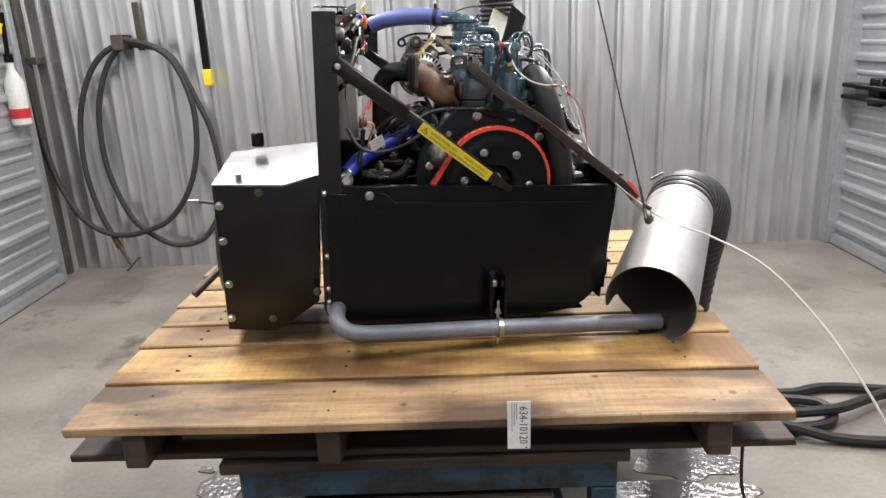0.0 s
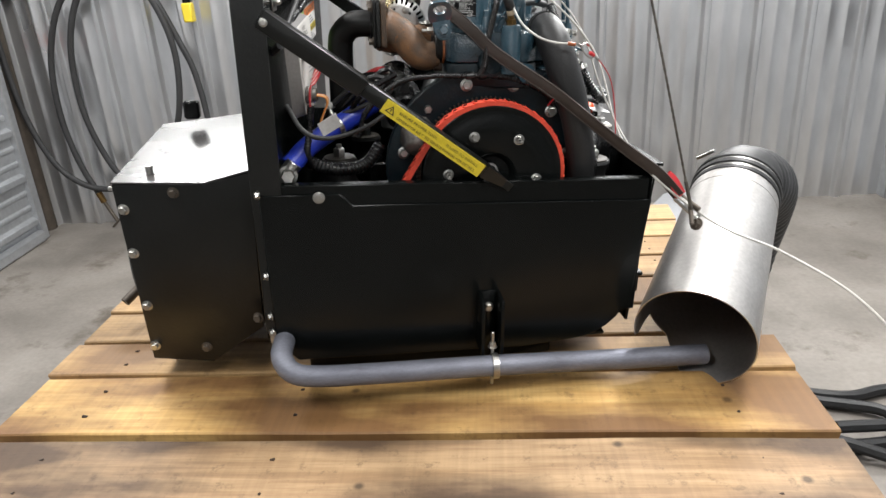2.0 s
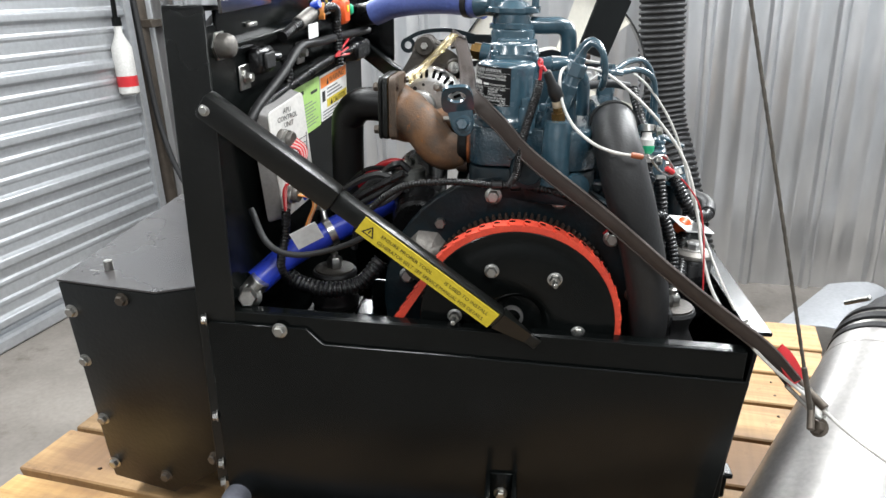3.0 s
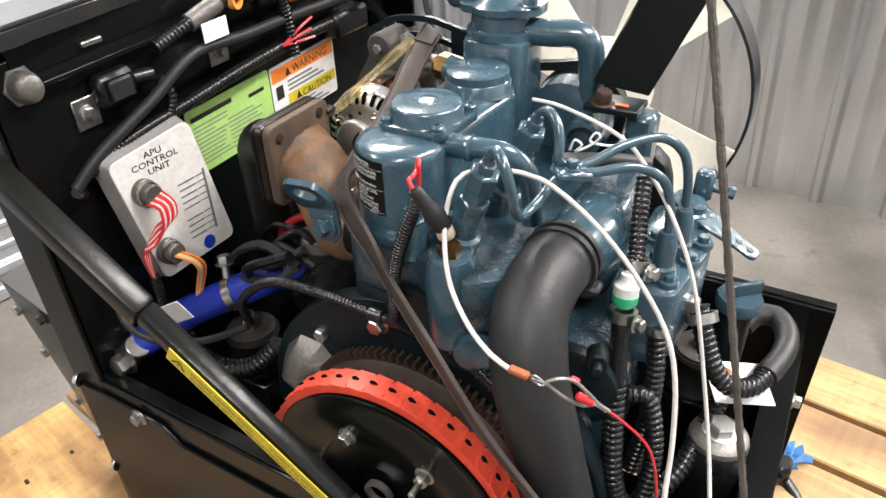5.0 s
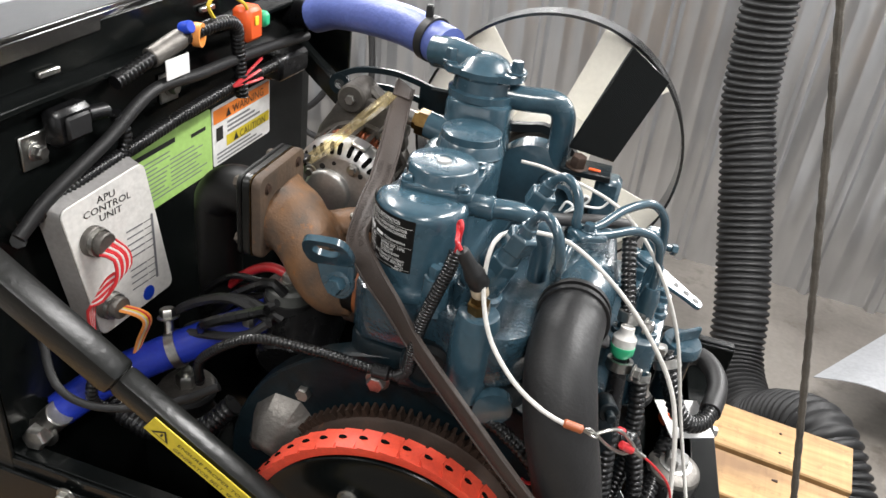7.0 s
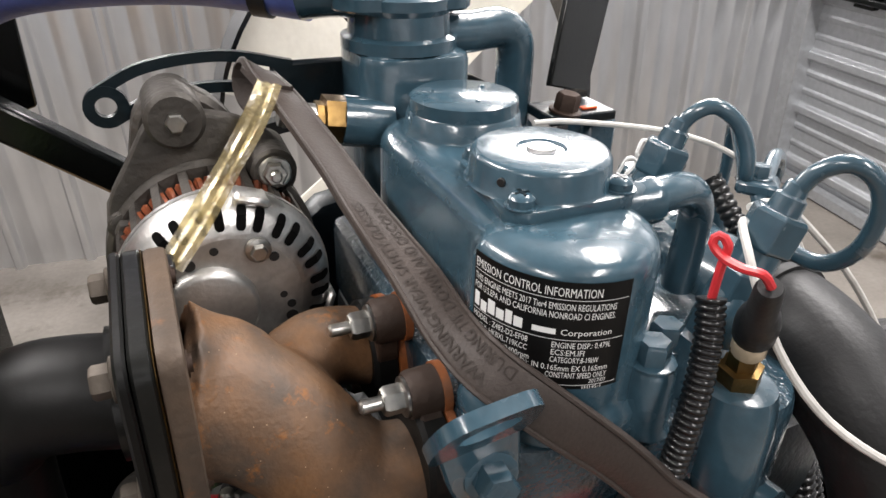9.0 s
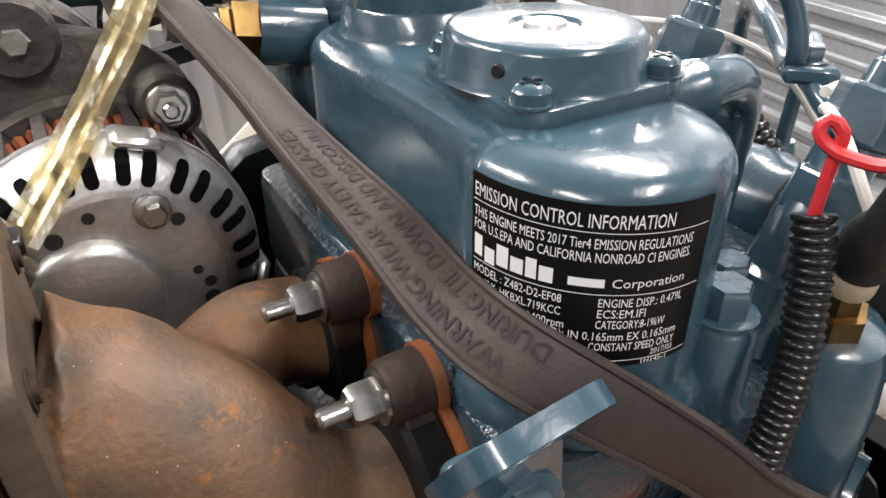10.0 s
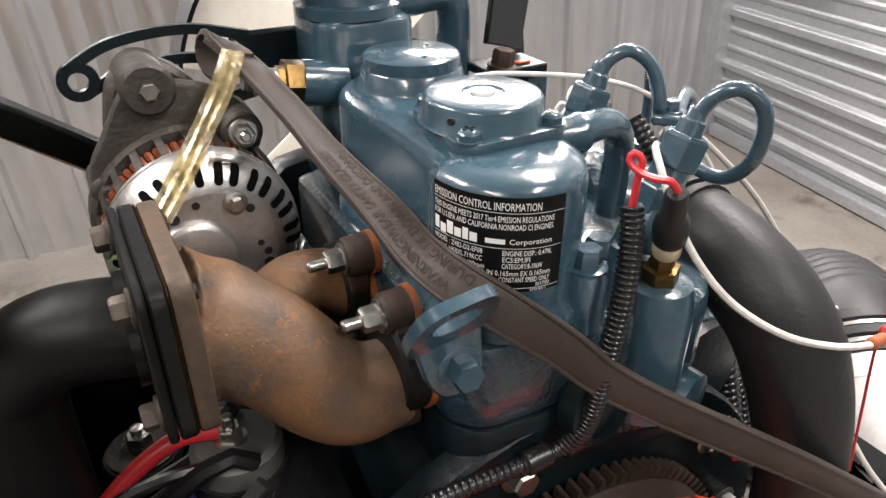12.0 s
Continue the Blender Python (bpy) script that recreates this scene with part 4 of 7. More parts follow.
# tailpipe
tp = thing("tailpipe", (0.05, -0.06, 0.62), "weathered blue grey steel exhaust tailpipe along the tray", "exhaust pipe")
part("pipe", tube([(-0.300, 0.03, 0.685), (-0.307, -0.01, 0.682), (-0.308, -0.04, 0.672), (-0.292, -0.058, 0.656), (-0.255, -0.063, 0.648), (-0.15, -0.063, 0.645), (0.05, -0.062, 0.643), (0.25, -0.062, 0.638), (0.41, -0.060, 0.634)], 0.0175, 20, 0.008), TAIL, tp)
part("collar", ring((-0.302, 0.004, 0.683), (0.08, 1, 0), 0.028, 0.017, 0.012, 24), STEEL, tp)
part("gasket", ring((-0.300, 0.018, 0.684), (0.08, 1, 0), 0.036, 0.017, 0.008, 24), BLACK, tp)

# ---- generator ----
gen = thing("generator", (-0.44, 0.25, 0.60), "scuffed black sheet metal generator housing beside the tray", "generator")
plan = [(-0.556, 0.062), (-0.410, 0.041), (-0.334, 0.014), (-0.336, 0.42), (-0.556, 0.42)]
low = [(-0.552, 0.100), (-0.442, 0.074), (-0.345, 0.05), (-0.345, 0.40), (-0.552, 0.40)]
v = [(x, y, 0.945) for x, y in plan] + [(x, y, 0.608) for x, y in low]
v = np.array(v)
v[2][2], v[3][2], v[4][2] = 0.970, 0.985, 0.962
v[7][2], v[8][2] = 0.684, 0.640
f = [(0, 1, 4), (1, 2, 3, 4), (9, 6, 5), (9, 8, 7, 6)] + [(i, 5 + i, 5 + (i + 1) % 5, (i + 1) % 5) for i in range(5)]
part("housing", bevelled(fix_normals((v, f)), 0.003, 2), BLACKWORN, gen)
lid = np.array([v[0], v[1], v[2], v[3], v[4]])
lid[:, 2] += 0.0012
part("lid", fix_normals((np.concatenate([lid, lid + V(0, 0, 0.0025)]), [(0, 1, 4), (1, 2, 3, 4), (5, 6, 9), (6, 7, 8, 9)] + [(i, (i + 1) % 5, 5 + (i + 1) % 5, 5 + i) for i in range(5)])), LIDMETAL, gen, "shiny scuffed metal lid")
nf = np.cross(V(0.146, -0.021, 0), V(0.004, 0.038, -0.337))
nf = -nf / np.linalg.norm(nf)
nf = nf if nf[1] < 0 else -nf


def on_front(x, z):
    """The generator's leaning front face."""
    t = (0.945 - z) / 0.337
    xl, xr = -0.556 + 0.004 * t, -0.410 - 0.032 * t
    yl, yr = 0.062 + 0.038 * t, 0.041 + 0.033 * t
    k = (x - xl) / (xr - xl)
    return V(x, yl + (yr - yl) * k - 0.0005, z)


for x, z in ((-0.544, 0.903), (-0.544, 0.824), (-0.541, 0.722), (-0.543, 0.638)):
    part("bolt", hexbolt(on_front(x, z), nf, 0.012, 0.006), STEEL, gen)
for x, z in ((-0.450, 0.640), (-0.460, 0.932)):
    part("dark_bolt", hexbolt(on_front(x, z), nf, 0.012, 0.006), PLATEGREY, gen)
part("side_bolt", hexbolt((-0.348, 0.026, 0.715), (-0.4, -1, 0), 0.012, 0.006), PLATEGREY, gen)
part("terminal", join(cyl((-0.505, 0.10, 0.948), (-0.505, 0.10, 0.964), 0.006, 12), box(-0.53, -0.485, 0.092, 0.108, 0.9475, 0.9505, 0.001)), STEEL, gen)
part("end_bell", lathe((-0.554, 0.25, 0.79), (-1, 0, 0), [(0, 0.150), (0.003, 0.150), (0.012, 0.140), (0.016, 0.11), (0.016, 0)], 32), BLACK, gen)
part("rear_stud", box(-0.50, -0.47, 0.36, 0.38, 0.985, 1.02, 0.004), BLACK, gen)
wl_ = thing("washer_lead", (-0.60, 0.30, 0.75), "thin black lead with a bare crimped lug", "cable")
part("lead", tube([(-0.555, 0.32, 0.845), (-0.60, 0.34, 0.85), (-0.64, 0.36, 0.852)], 0.004, 8), RUBBER, wl_)
part("lug", box(-0.665, -0.638, 0.355, 0.367, 0.849, 0.856, 0.001), STEEL, wl_)
pb = thing("pry_bar", (-0.66, 0.36, 0.62), "dull black steel bar lying on the pallet", "bar")
part("bar", tube([(-0.545, 0.44, 0.70), (-0.60, 0.40, 0.665), (-0.665, 0.33, 0.615)], 0.010, 10), PLATEGREY, pb)

# ---- electrics on the back plate ----
PX = -0.2640
SKEW[:] = (0.002, 0.16, 0.11)
cu = thing("control_unit", (-0.255, 0.11, 1.04), "grey cast control box with a white printed face", "control box")
facep = rounded_poly([(0.050, 1.178), (0.149, 1.186), (0.175, 1.046), (0.076, 1.042)], 0.010, 4)
backp = rounded_poly([(0.046, 1.184), (0.152, 1.192), (0.179, 1.040), (0.073, 1.036)], 0.010, 4)
v = np.array([(PX + 0.001, y, z) for y, z in backp] + [(-0.2445, y, z) for y, z in facep])
n = len(facep)
part("case", fix_normals((v, [tuple(range(n)), tuple(range(n, 2 * n))] + [(i, (i + 1) % n, n + (i + 1) % n, n + i) for i in range(n)])), GREYBOX, cu)
fp = part("face_plate", bevelled(prism(facep, "x", -0.2442, -0.2425), 0.0005), WHITEPLATE, cu, "white enamelled face plate")
for body, y, z in (("APU", 0.1005, 1.1695), ("CONTROL", 0.1010, 1.1610), ("UNIT", 0.1035, 1.1525)):
    part("print", mapped(text_geo(body, 0.0088, "CENTER"), lambda px, py, pz: (-0.2420, y + px * 1.32, z + py - 0.05 * px)), INK, fp, smooth=0)
for k in range(9):
    zz = 1.128 - k * 0.0068 - (0.006 if k > 4 else 0)
    part("legend", mapped(bar(0.1185, 0.140, zz + 0.0006, zz + 0.0021), lambda px, py, pz: (-0.2420, px, py)), INKGREY, fp, smooth=0)
    part("tick", mapped(bar(0.1415, 0.151, zz + 0.001, zz + 0.0018), lambda px, py, pz: (-0.2420, px, py)), INK, fp, smooth=0)
part("scale", mapped(bar(0.151, 0.154, 1.066, 1.134), lambda px, py, pz: (-0.2420, px, py)), INKGREY, fp, smooth=0)
part("blue_dot", lathe((-0.2424, 0.139, 1.055), (1, 0, 0), [(0, 0.0075), (0.0006, 0.0075), (0.0006, 0)], 20), BLUEDOT, fp, "round blue dot")
for (y, z), nm in (((0.078, 1.141), "socket"), ((0.085, 1.073), "socket")):
    sk = part(nm, join(cyl((-0.2425, y, z), (-0.236, y, z), 0.0135, 18), cyl((-0.236, y, z), (-0.226, y, z), 0.0105, 18)), ALUDULL, cu, "round grey metal socket")
    part("nut", ring((-0.236, y, z), (1, 0, 0), 0.0125, 0.0105, 0.004, 12), STEEL, sk)
wires = thing("control_harness", (-0.22, 0.09, 1.05), "red and white control wires plugged into the box", "wires")
rnd = random.Random(7)
for k in range(9):
    o = (k - 4) * 0.0022
    part("wire", tube([(-0.228, 0.078 + o, 1.139 + 0.4 * o), (-0.218, 0.082 + o, 1.131), (-0.215, 0.077 + o * 0.9, 1.116 + 0.3 * o), (-0.222, 0.064 + o * 0.6, 1.106 + o), (-0.229, 0.053 + 0.4 * o, 1.090), (-0.232, 0.055, 1.05)], 0.0015, 6, 0.004), (WIRERED, WIREWHITE, WIRERED)[k % 3], wires)
for k in range(5):
    o = (k - 2) * 0.0022
    part("wire", tube([(-0.228, 0.085 + o, 1.073), (-0.214, 0.091 + o, 1.068), (-0.213, 0.098 + o, 1.055), (-0.224, 0.100 + o, 1.03), (-0.23, 0.09, 1.0)], 0.0014, 6, 0.004), (WIREORANGE, WIREWHITE, WIREYEL, WIRERED, WIREORANGE)[k], wires)
part("sleeve", conduit([(-0.231, 0.055, 1.062), (-0.235, 0.057, 1.03), (-0.24, 0.05, 0.99), (-0.238, 0.07, 0.96)], 0.0055), PLASTIC, wires)
part("loop_cable", tube([(-0.262, 0.03, 1.07), (-0.235, 0.01, 1.035), (-0.20, 0.012, 1.022), (-0.15, 0.03, 1.03), (-0.11, 0.05, 1.05)], 0.0036, 10), RUBBER, wires)


SKEW[:] = PLATE


def sticker(name, y0, y1, z0, z1, material, label, slope=0.045):
    t = thing(name, (PX + 0.002, (y0 + y1) / 2, z0), label, "label")
    pts = [(y0, z0), (y1, z0 + slope * (y1 - y0)), (y1, z1 + slope * (y1 - y0)), (y0, z1)]
    part("film", prism(rounded_poly(pts, 0.003, 2), "x", PX + 0.0002, PX + 0.0012), material, t)
    return t


def stripe(parent, name, y0, y1, z0, z1, zb, yb, material, dx=0.0016, slope=0.045):
    """A printed bar on a label of the back plate."""
    part(name, mapped(bar(y0, y1, z0, z1), lambda a, b, c: (PX + dx, a, b + slope * (a - yb))), material, parent, smooth=0)


gl = sticker("wiring_label", 0.160, 0.284, 1.113, 1.182, LIME, "lime green printed service label on the back plate")
rnd = random.Random(2)
stripe(gl, "heading", 0.166, 0.225, 1.169, 1.174, 0, 0.16, INK)
stripe(gl, "emblem", 0.250, 0.274, 1.163, 1.167, 0, 0.16, INK)
for k in range(10):
    stripe(gl, "print_line", 0.166, 0.205 + rnd.uniform(-0.01, 0.012), 1.162 - k * 0.0045, 1.1633 - k * 0.0045, 0, 0.16, INKGREY)
    if k > 1:
        stripe(gl, "print_line", 0.215, 0.262 + rnd.uniform(-0.01, 0.012), 1.162 - k * 0.0045, 1.1633 - k * 0.0045, 0, 0.16, INKGREY)
wn = sticker("warning_label", 0.286, 0.396, 1.121, 1.186, PAPER, "white label with orange warning and yellow caution bands")
stripe(wn, "orange_band", 0.288, 0.394, 1.168, 1.183, 0, 0.286, WARNORANGE, 0.0015)
stripe(wn, "yellow_band", 0.310, 0.394, 1.137, 1.149, 0, 0.286, YELLOW, 0.0015)
for body, y, z, s in (("WARNING", 0.322, 1.1705, 0.0125), ("CAUTION", 0.334, 1.138, 0.0115)):
    part("print", mapped(text_geo(body, s), lambda a, b, c: (PX + 0.0019, y + a, z + b + 0.045 * (y + a - 0.286))), INK, wn, smooth=0)
for y, z in ((0.310, 1.170), (0.323, 1.1385)):
    part("hazard_sign", mapped((np.array([(0, 0, 0), (0.009, 0, 0), (0.0045, 0.009, 0)]), [(0, 1, 2)]), lambda a, b, c: (PX + 0.0019, y + a, z + b + 0.045 * (y + a - 0.286))), INK, wn, smooth=0)
for k in range(3):
    stripe(wn, "print_line", 0.312, 0.375 - 0.01 * k, 1.152 + 0.005 * k, 1.1545 + 0.005 * k, 0, 0.286, INKGREY)
    stripe(wn, "print_line", 0.292, 0.380 - 0.012 * k, 1.1235 + 0.0045 * k, 1.1255 + 0.0045 * k, 0, 0.286, INKGREY)
stripe(wn, "pictogram", 0.292, 0.304, 1.148, 1.163, 0, 0.286, INK)

# loom along the plate
lm = thing("wiring_loom", (-0.25, 0.2, 1.2), "black wiring loom clipped along the back plate", "wiring loom")
part("trunk", tube([(-0.246, 0.012, 1.17), (-0.243, 0.045, 1.192), (-0.240, 0.11, 1.218), (-0.240, 0.17, 1.243), (-0.241, 0.24, 1.240), (-0.243, 0.33, 1.238), (-0.238, 0.43, 1.235)], 0.0055, 10), RUBBER, lm)
part("ribbed_run", conduit([(-0.248, 0.02, 1.175), (-0.244, 0.08, 1.192), (-0.246, 0.16, 1.199), (-0.247, 0.24, 1.207), (-0.247, 0.32, 1.212), (-0.243, 0.43, 1.215)], 0.0065), PLASTIC, lm)
part("upper_run", conduit([(-0.248, 0.135, 1.258), (-0.242, 0.185, 1.272), (-0.236, 0.235, 1.282), (-0.236, 0.285, 1.278), (-0.24, 0.300, 1.25), (-0.24, 0.305, 1.20)], 0.0068), PLASTIC, lm)
part("drop_run", conduit([(-0.246, 0.128, 1.235), (-0.243, 0.135, 1.215), (-0.245, 0.13, 1.195)], 0.0055), PLASTIC, lm)
part("wrap", cyl((-0.244, 0.175, 1.269), (-0.240, 0.212, 1.279), 0.0088, 14), ALUDULL, lm, "grey tape wrap with a white flag")
part("flag", box(-0.2335, -0.2325, 0.180, 0.212, 1.250, 1.268, 0.0003), PAPER, lm, "white paper flag")
part("lower_lead", tube([(-0.30, 0.02, 1.13), (-0.27, 0.03, 1.15), (-0.25, 0.015, 1.165)], 0.006, 8), RUBBER, lm)
part("yellow_wire", tube([(-0.240, 0.320, 1.272), (-0.230, 0.295, 1.295), (-0.232, 0.262, 1.310), (-0.234, 0.245, 1.302), (-0.237, 0.262, 1.282)], 0.0017, 6), WIREYEL, lm)
part("orange_wire", tube([(-0.238, 0.345, 1.305), (-0.230, 0.300, 1.315), (-0.232, 0.262, 1.310)], 0.0024, 6), WIREORANGE, lm)
part("ring_connector", ring((-0.236, 0.226, 1.280), (1, 0.3, 0), 0.0105, 0.0072, 0.007, 20), WIREORANGE, lm)
part("blue_connector", cyl((-0.240, 0.214, 1.287), (-0.229, 0.212, 1.291), 0.0055, 12), BLUEDOT, lm)
for k, (dy, dz) in enumerate(((0.0, 0.0), (0.004, -0.006), (0.003, 0.007))):
    part("red_wire", tube([(-0.240, 0.290, 1.214), (-0.234, 0.308 + dy, 1.220 + dz), (-0.236, 0.332 + dy, 1.221 + 1.6 * dz)], 0.0015, 6), WIRERED, lm)
part("plug", box(-0.262, -0.236, 0.375, 0.435, 1.195, 1.222, 0.004), PLASTIC, lm)
rl = thing("relay_plug", (-0.25, 0.09, 1.225), "square black relay socket on the plate", "relay")
part("body", box(-0.263, -0.246, 0.066, 0.106, 1.223, 1.252, 0.004), PLASTIC, rl)
part("pocket", box(-0.2462, -0.242, 0.073, 0.099, 1.228, 1.247, 0.002), RUBBER, rl)
part("tail", cyl((-0.255, 0.106, 1.238), (-0.253, 0.128, 1.236), 0.0065, 12), PLASTIC, rl)
sw = thing("main_switch", (-0.24, 0.31, 1.25), "red rocker switch with a green tab", "switch")
part("body", box(-0.248, -0.228, 0.300, 0.326, 1.256, 1.289, 0.004), ORANGE, sw, "orange red switch body")
part("tab", box(-0.240, -0.227, 0.3265, 0.338, 1.266, 1.281, 0.003), GREENP, sw, "green tab")
part("dot", box(-0.2278, -0.2265, 0.309, 0.315, 1.272, 1.281, 0.0005), YELTIP, sw, "yellow mark")
for y, z in ((0.221, 1.228), (0.057, 1.222)):
    cl = thing("cable_clamp", (-0.262, y, z), "zinc plated cable clamp with a hex nut", "clamp", "cable clamps")
    part("tab", box(-0.2638, -0.2615, y - 0.013, y + 0.013, z - 0.014, z + 0.014, 0.002), STEEL, cl)
    part("nut", hexbolt((-0.2613, y, z), (1, 0, 0), 0.010, 0.007), STEEL, cl)
kn = thing("round_knob", (-0.26, 0.012, 1.265), "large dull metal cap nut on the plate", "knob")
part("cap", lathe((-0.285, 0.008, 1.263), (1, 0, 0), [(0, 0.0135), (0.030, 0.0135), (0.036, 0.011), (0.038, 0.007), (0.038, 0)], 20), ALUDULL, kn)
part("collar", lathe((-0.285, 0.008, 1.263), (1, 0, 0), [(0, 0.017), (0.022, 0.017), (0.022, 0.0135)], 6), STEEL, kn)
SKEW[:] = ()

# ---- diesel engine ----
eng = thing("diesel_engine", (0.045, 0.2, 0.66), "small blue painted two cylinder diesel engine in its tray", "engine")
CX, CZ = 0.045, 0.945
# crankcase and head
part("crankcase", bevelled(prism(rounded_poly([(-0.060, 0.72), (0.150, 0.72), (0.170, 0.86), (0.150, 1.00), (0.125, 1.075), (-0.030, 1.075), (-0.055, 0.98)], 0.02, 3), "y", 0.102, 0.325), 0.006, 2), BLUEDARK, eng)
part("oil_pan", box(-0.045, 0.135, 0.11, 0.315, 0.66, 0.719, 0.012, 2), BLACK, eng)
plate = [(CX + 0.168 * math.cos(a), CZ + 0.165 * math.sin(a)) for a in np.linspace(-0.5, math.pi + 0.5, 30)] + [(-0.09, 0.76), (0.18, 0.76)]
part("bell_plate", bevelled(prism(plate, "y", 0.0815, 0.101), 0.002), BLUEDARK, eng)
for a in (-32, 0, 32, 64, 96, 160):
    r = 0.141
    part("plate_bolt", hexbolt((CX + r * math.cos(radians(a + 8)), 0.0812, CZ + r * math.sin(radians(a + 8))), (0, -1, 0), 0.013, 0.007), STEEL, eng)
part("cylinder_head", bevelled(prism(rounded_poly([(-0.0205, 0.096), (-0.008, 0.083), (0.048, 0.080), (0.074, 0.069), (0.105, 0.066), (0.128, 0.09), (0.128, 0.30), (-0.0205, 0.30)], 0.012, 3), "z", 1.116, 1.163), 0.005, 2), BLUECAST, eng)
# same outline below the head, its shade painted in the darker blue
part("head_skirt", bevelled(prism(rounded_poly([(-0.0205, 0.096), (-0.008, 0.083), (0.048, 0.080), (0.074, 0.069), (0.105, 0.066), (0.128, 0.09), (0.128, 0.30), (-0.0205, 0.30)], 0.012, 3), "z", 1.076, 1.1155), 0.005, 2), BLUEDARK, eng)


def cover_outline(inset):
    """A round front lobe, a waist and a round rear lobe, seen from above."""
    c1, r1, c2, r2 = (0.020, 0.1186), 0.0357 - inset, (0.024, 0.226), 0.0345 - inset
    ys = np.concatenate([c1[1] - r1 * np.cos(np.linspace(0, math.pi / 2, 18)), np.linspace(c1[1] + 0.004, c2[1] - 0.006, 18), c2[1] + r2 * np.sin(np.linspace(0, math.pi / 2, 14))])
    right, left_ = [], []
    for y in ys:
        t = min(1.0, max(0.0, (y - c1[1]) / (c2[1] - c1[1])))
        x = c1[0] + (c2[0] - c1[0]) * t
        if y <= c1[1]:
            w = math.sqrt(max(0.0, r1 * r1 - (y - c1[1]) ** 2))
        elif y >= c2[1]:
            w = math.sqrt(max(0.0, r2 * r2 - (y - c2[1]) ** 2))
        else:
            w = r1 + (r2 - r1) * t
        dip = math.sin(math.pi * t ** 0.55)
        right.append((x + w - 0.0030 * dip, y))
        left_.append((x - w + 0.0062 * dip, y))
    return right[:-1] + left_[::-1][:-1]


levels = [(1.1625, -0.0035), (1.1685, -0.0035), (1.1705, -0.0022), (1.1725, -0.0008), (1.176, 0.0), (1.2265, 0.0002), (1.2292, 0.0008), (1.2316, 0.0022), (1.2336, 0.0046), (1.2349, 0.0085), (1.2357, 0.013), (1.2360, 0.018)]
v, f = [], []
for z, ins in levels:
    o = cover_outline(ins)
    v += [(x, y, z) for x, y in o]
n = len(o)
for i in range(len(levels) - 1):
    f += [(i * n + j, i * n + (j + 1) % n, (i + 1) * n + (j + 1) % n, (i + 1) * n + j) for j in range(n)]
f += [tuple(range(n))[::-1], tuple((len(levels) - 1) * n + j for j in range(n))]
cover = part("rocker_cover", fix_normals((np.array(v), f)), BLUE, eng, "glossy blue rocker cover with two round caps")
# front cap on its screwed eight cornered flange, rear cap plain
flange = rounded_poly([(-0.002, 0.124), (0.003, 0.1165), (0.049, 0.1175), (0.055, 0.124), (0.0565, 0.170), (0.050, 0.178), (0.012, 0.181), (0.003, 0.173)], 0.005, 3)
part("cap_flange", bevelled(prism(flange, "z", 1.2335, 1.2405), 0.0014, 2), BLUE, cover)
part("cap", lathe((0.0255, 0.1460, 1.2400), (0, 0, 1), [(0, 0.0292), (0.0014, 0.0280), (0.0100, 0.0272), (0.0116, 0.0262), (0.0122, 0.0246), (0.0122, 0.0100), (0.0112, 0.0088), (0.0112, 0)], 48), BLUE, cover)
part("cap_badge", lathe((0.0255, 0.1460, 1.2512), (0, 0, 1), [(0, 0.0060), (0.0014, 0.0055), (0.0018, 0.003), (0.0018, 0)], 12), ALU, cover, "worn bright cap centre")
part("rear_cap", lathe((0.0290, 0.223, 1.2345), (0, 0, 1), [(0, 0.0300), (0.003, 0.0282), (0.0095, 0.0272), (0.0105, 0.0262), (0.0165, 0.0258), (0.0178, 0.0240), (0.0178, 0)], 40), BLUE, cover)
for a in (30, 150, 270):
    part("rivet", lathe((0.0290 + 0.015 * math.cos(radians(a)), 0.223 + 0.015 * math.sin(radians(a)), 1.2523), (0, 0, 1), [(0, 0.0015), (0.0008, 0.001), (0.0008, 0)], 8), BLUE, cover)
for x, y in ((0.0050, 0.1235), (0.0120, 0.1735), (0.0475, 0.1240), (0.0495, 0.1690)):
    sc = part("cover_screw", lathe((x, y, 1.2404), (0, 0, 1), [(0, 0.0062), (0.0006, 0.0062), (0.0007, 0.0050), (0.0034, 0.0050), (0.0046, 0.0040), (0.0052, 0.0022), (0.0052, 0)], 18), BLUE, cover)
    part("cross_slot", join(box(x - 0.0028, x + 0.0028, y - 0.0006, y + 0.0006, 1.2448, 1.2458, 0), box(x - 0.0006, x + 0.0006, y - 0.0028, y + 0.0028, 1.2449, 1.2459, 0)), BLUEDARK, sc)
part("vent_hole", cyl((0.0018, 0.1325, 1.2465), (0.0008, 0.1318, 1.2465), 0.0017, 10, 0.0002), INK, cover)
# emission plate wrapped round the front lobe
LR, LC = 0.0358, (0.020, 0.1186)
A0, A1, LZ0, LZ1 = radians(184.5), radians(279), 1.1863, 1.2290
LWID = LR * (A1 - A0)


def wrap(d):
    """From label metres (right, up) to the round front of the cover."""
    return lambda x, y, z: (LC[0] + (LR + d) * math.cos(A0 + x / LR), LC[1] + (LR + d) * math.sin(A0 + x / LR), LZ0 + y + 0.0024 - 0.045 * x)


nx = 28
film = np.array([(LWID * i / nx, (LZ1 - LZ0) * j, 0) for j in (0, 1) for i in range(nx + 1)])
plate_ = part("emission_plate", mapped((film, [(i, i + 1, nx + 2 + i, nx + 1 + i) for i in range(nx)]), wrap(0.00005)), LABELBLACK, eng, "black emission plate with white print")


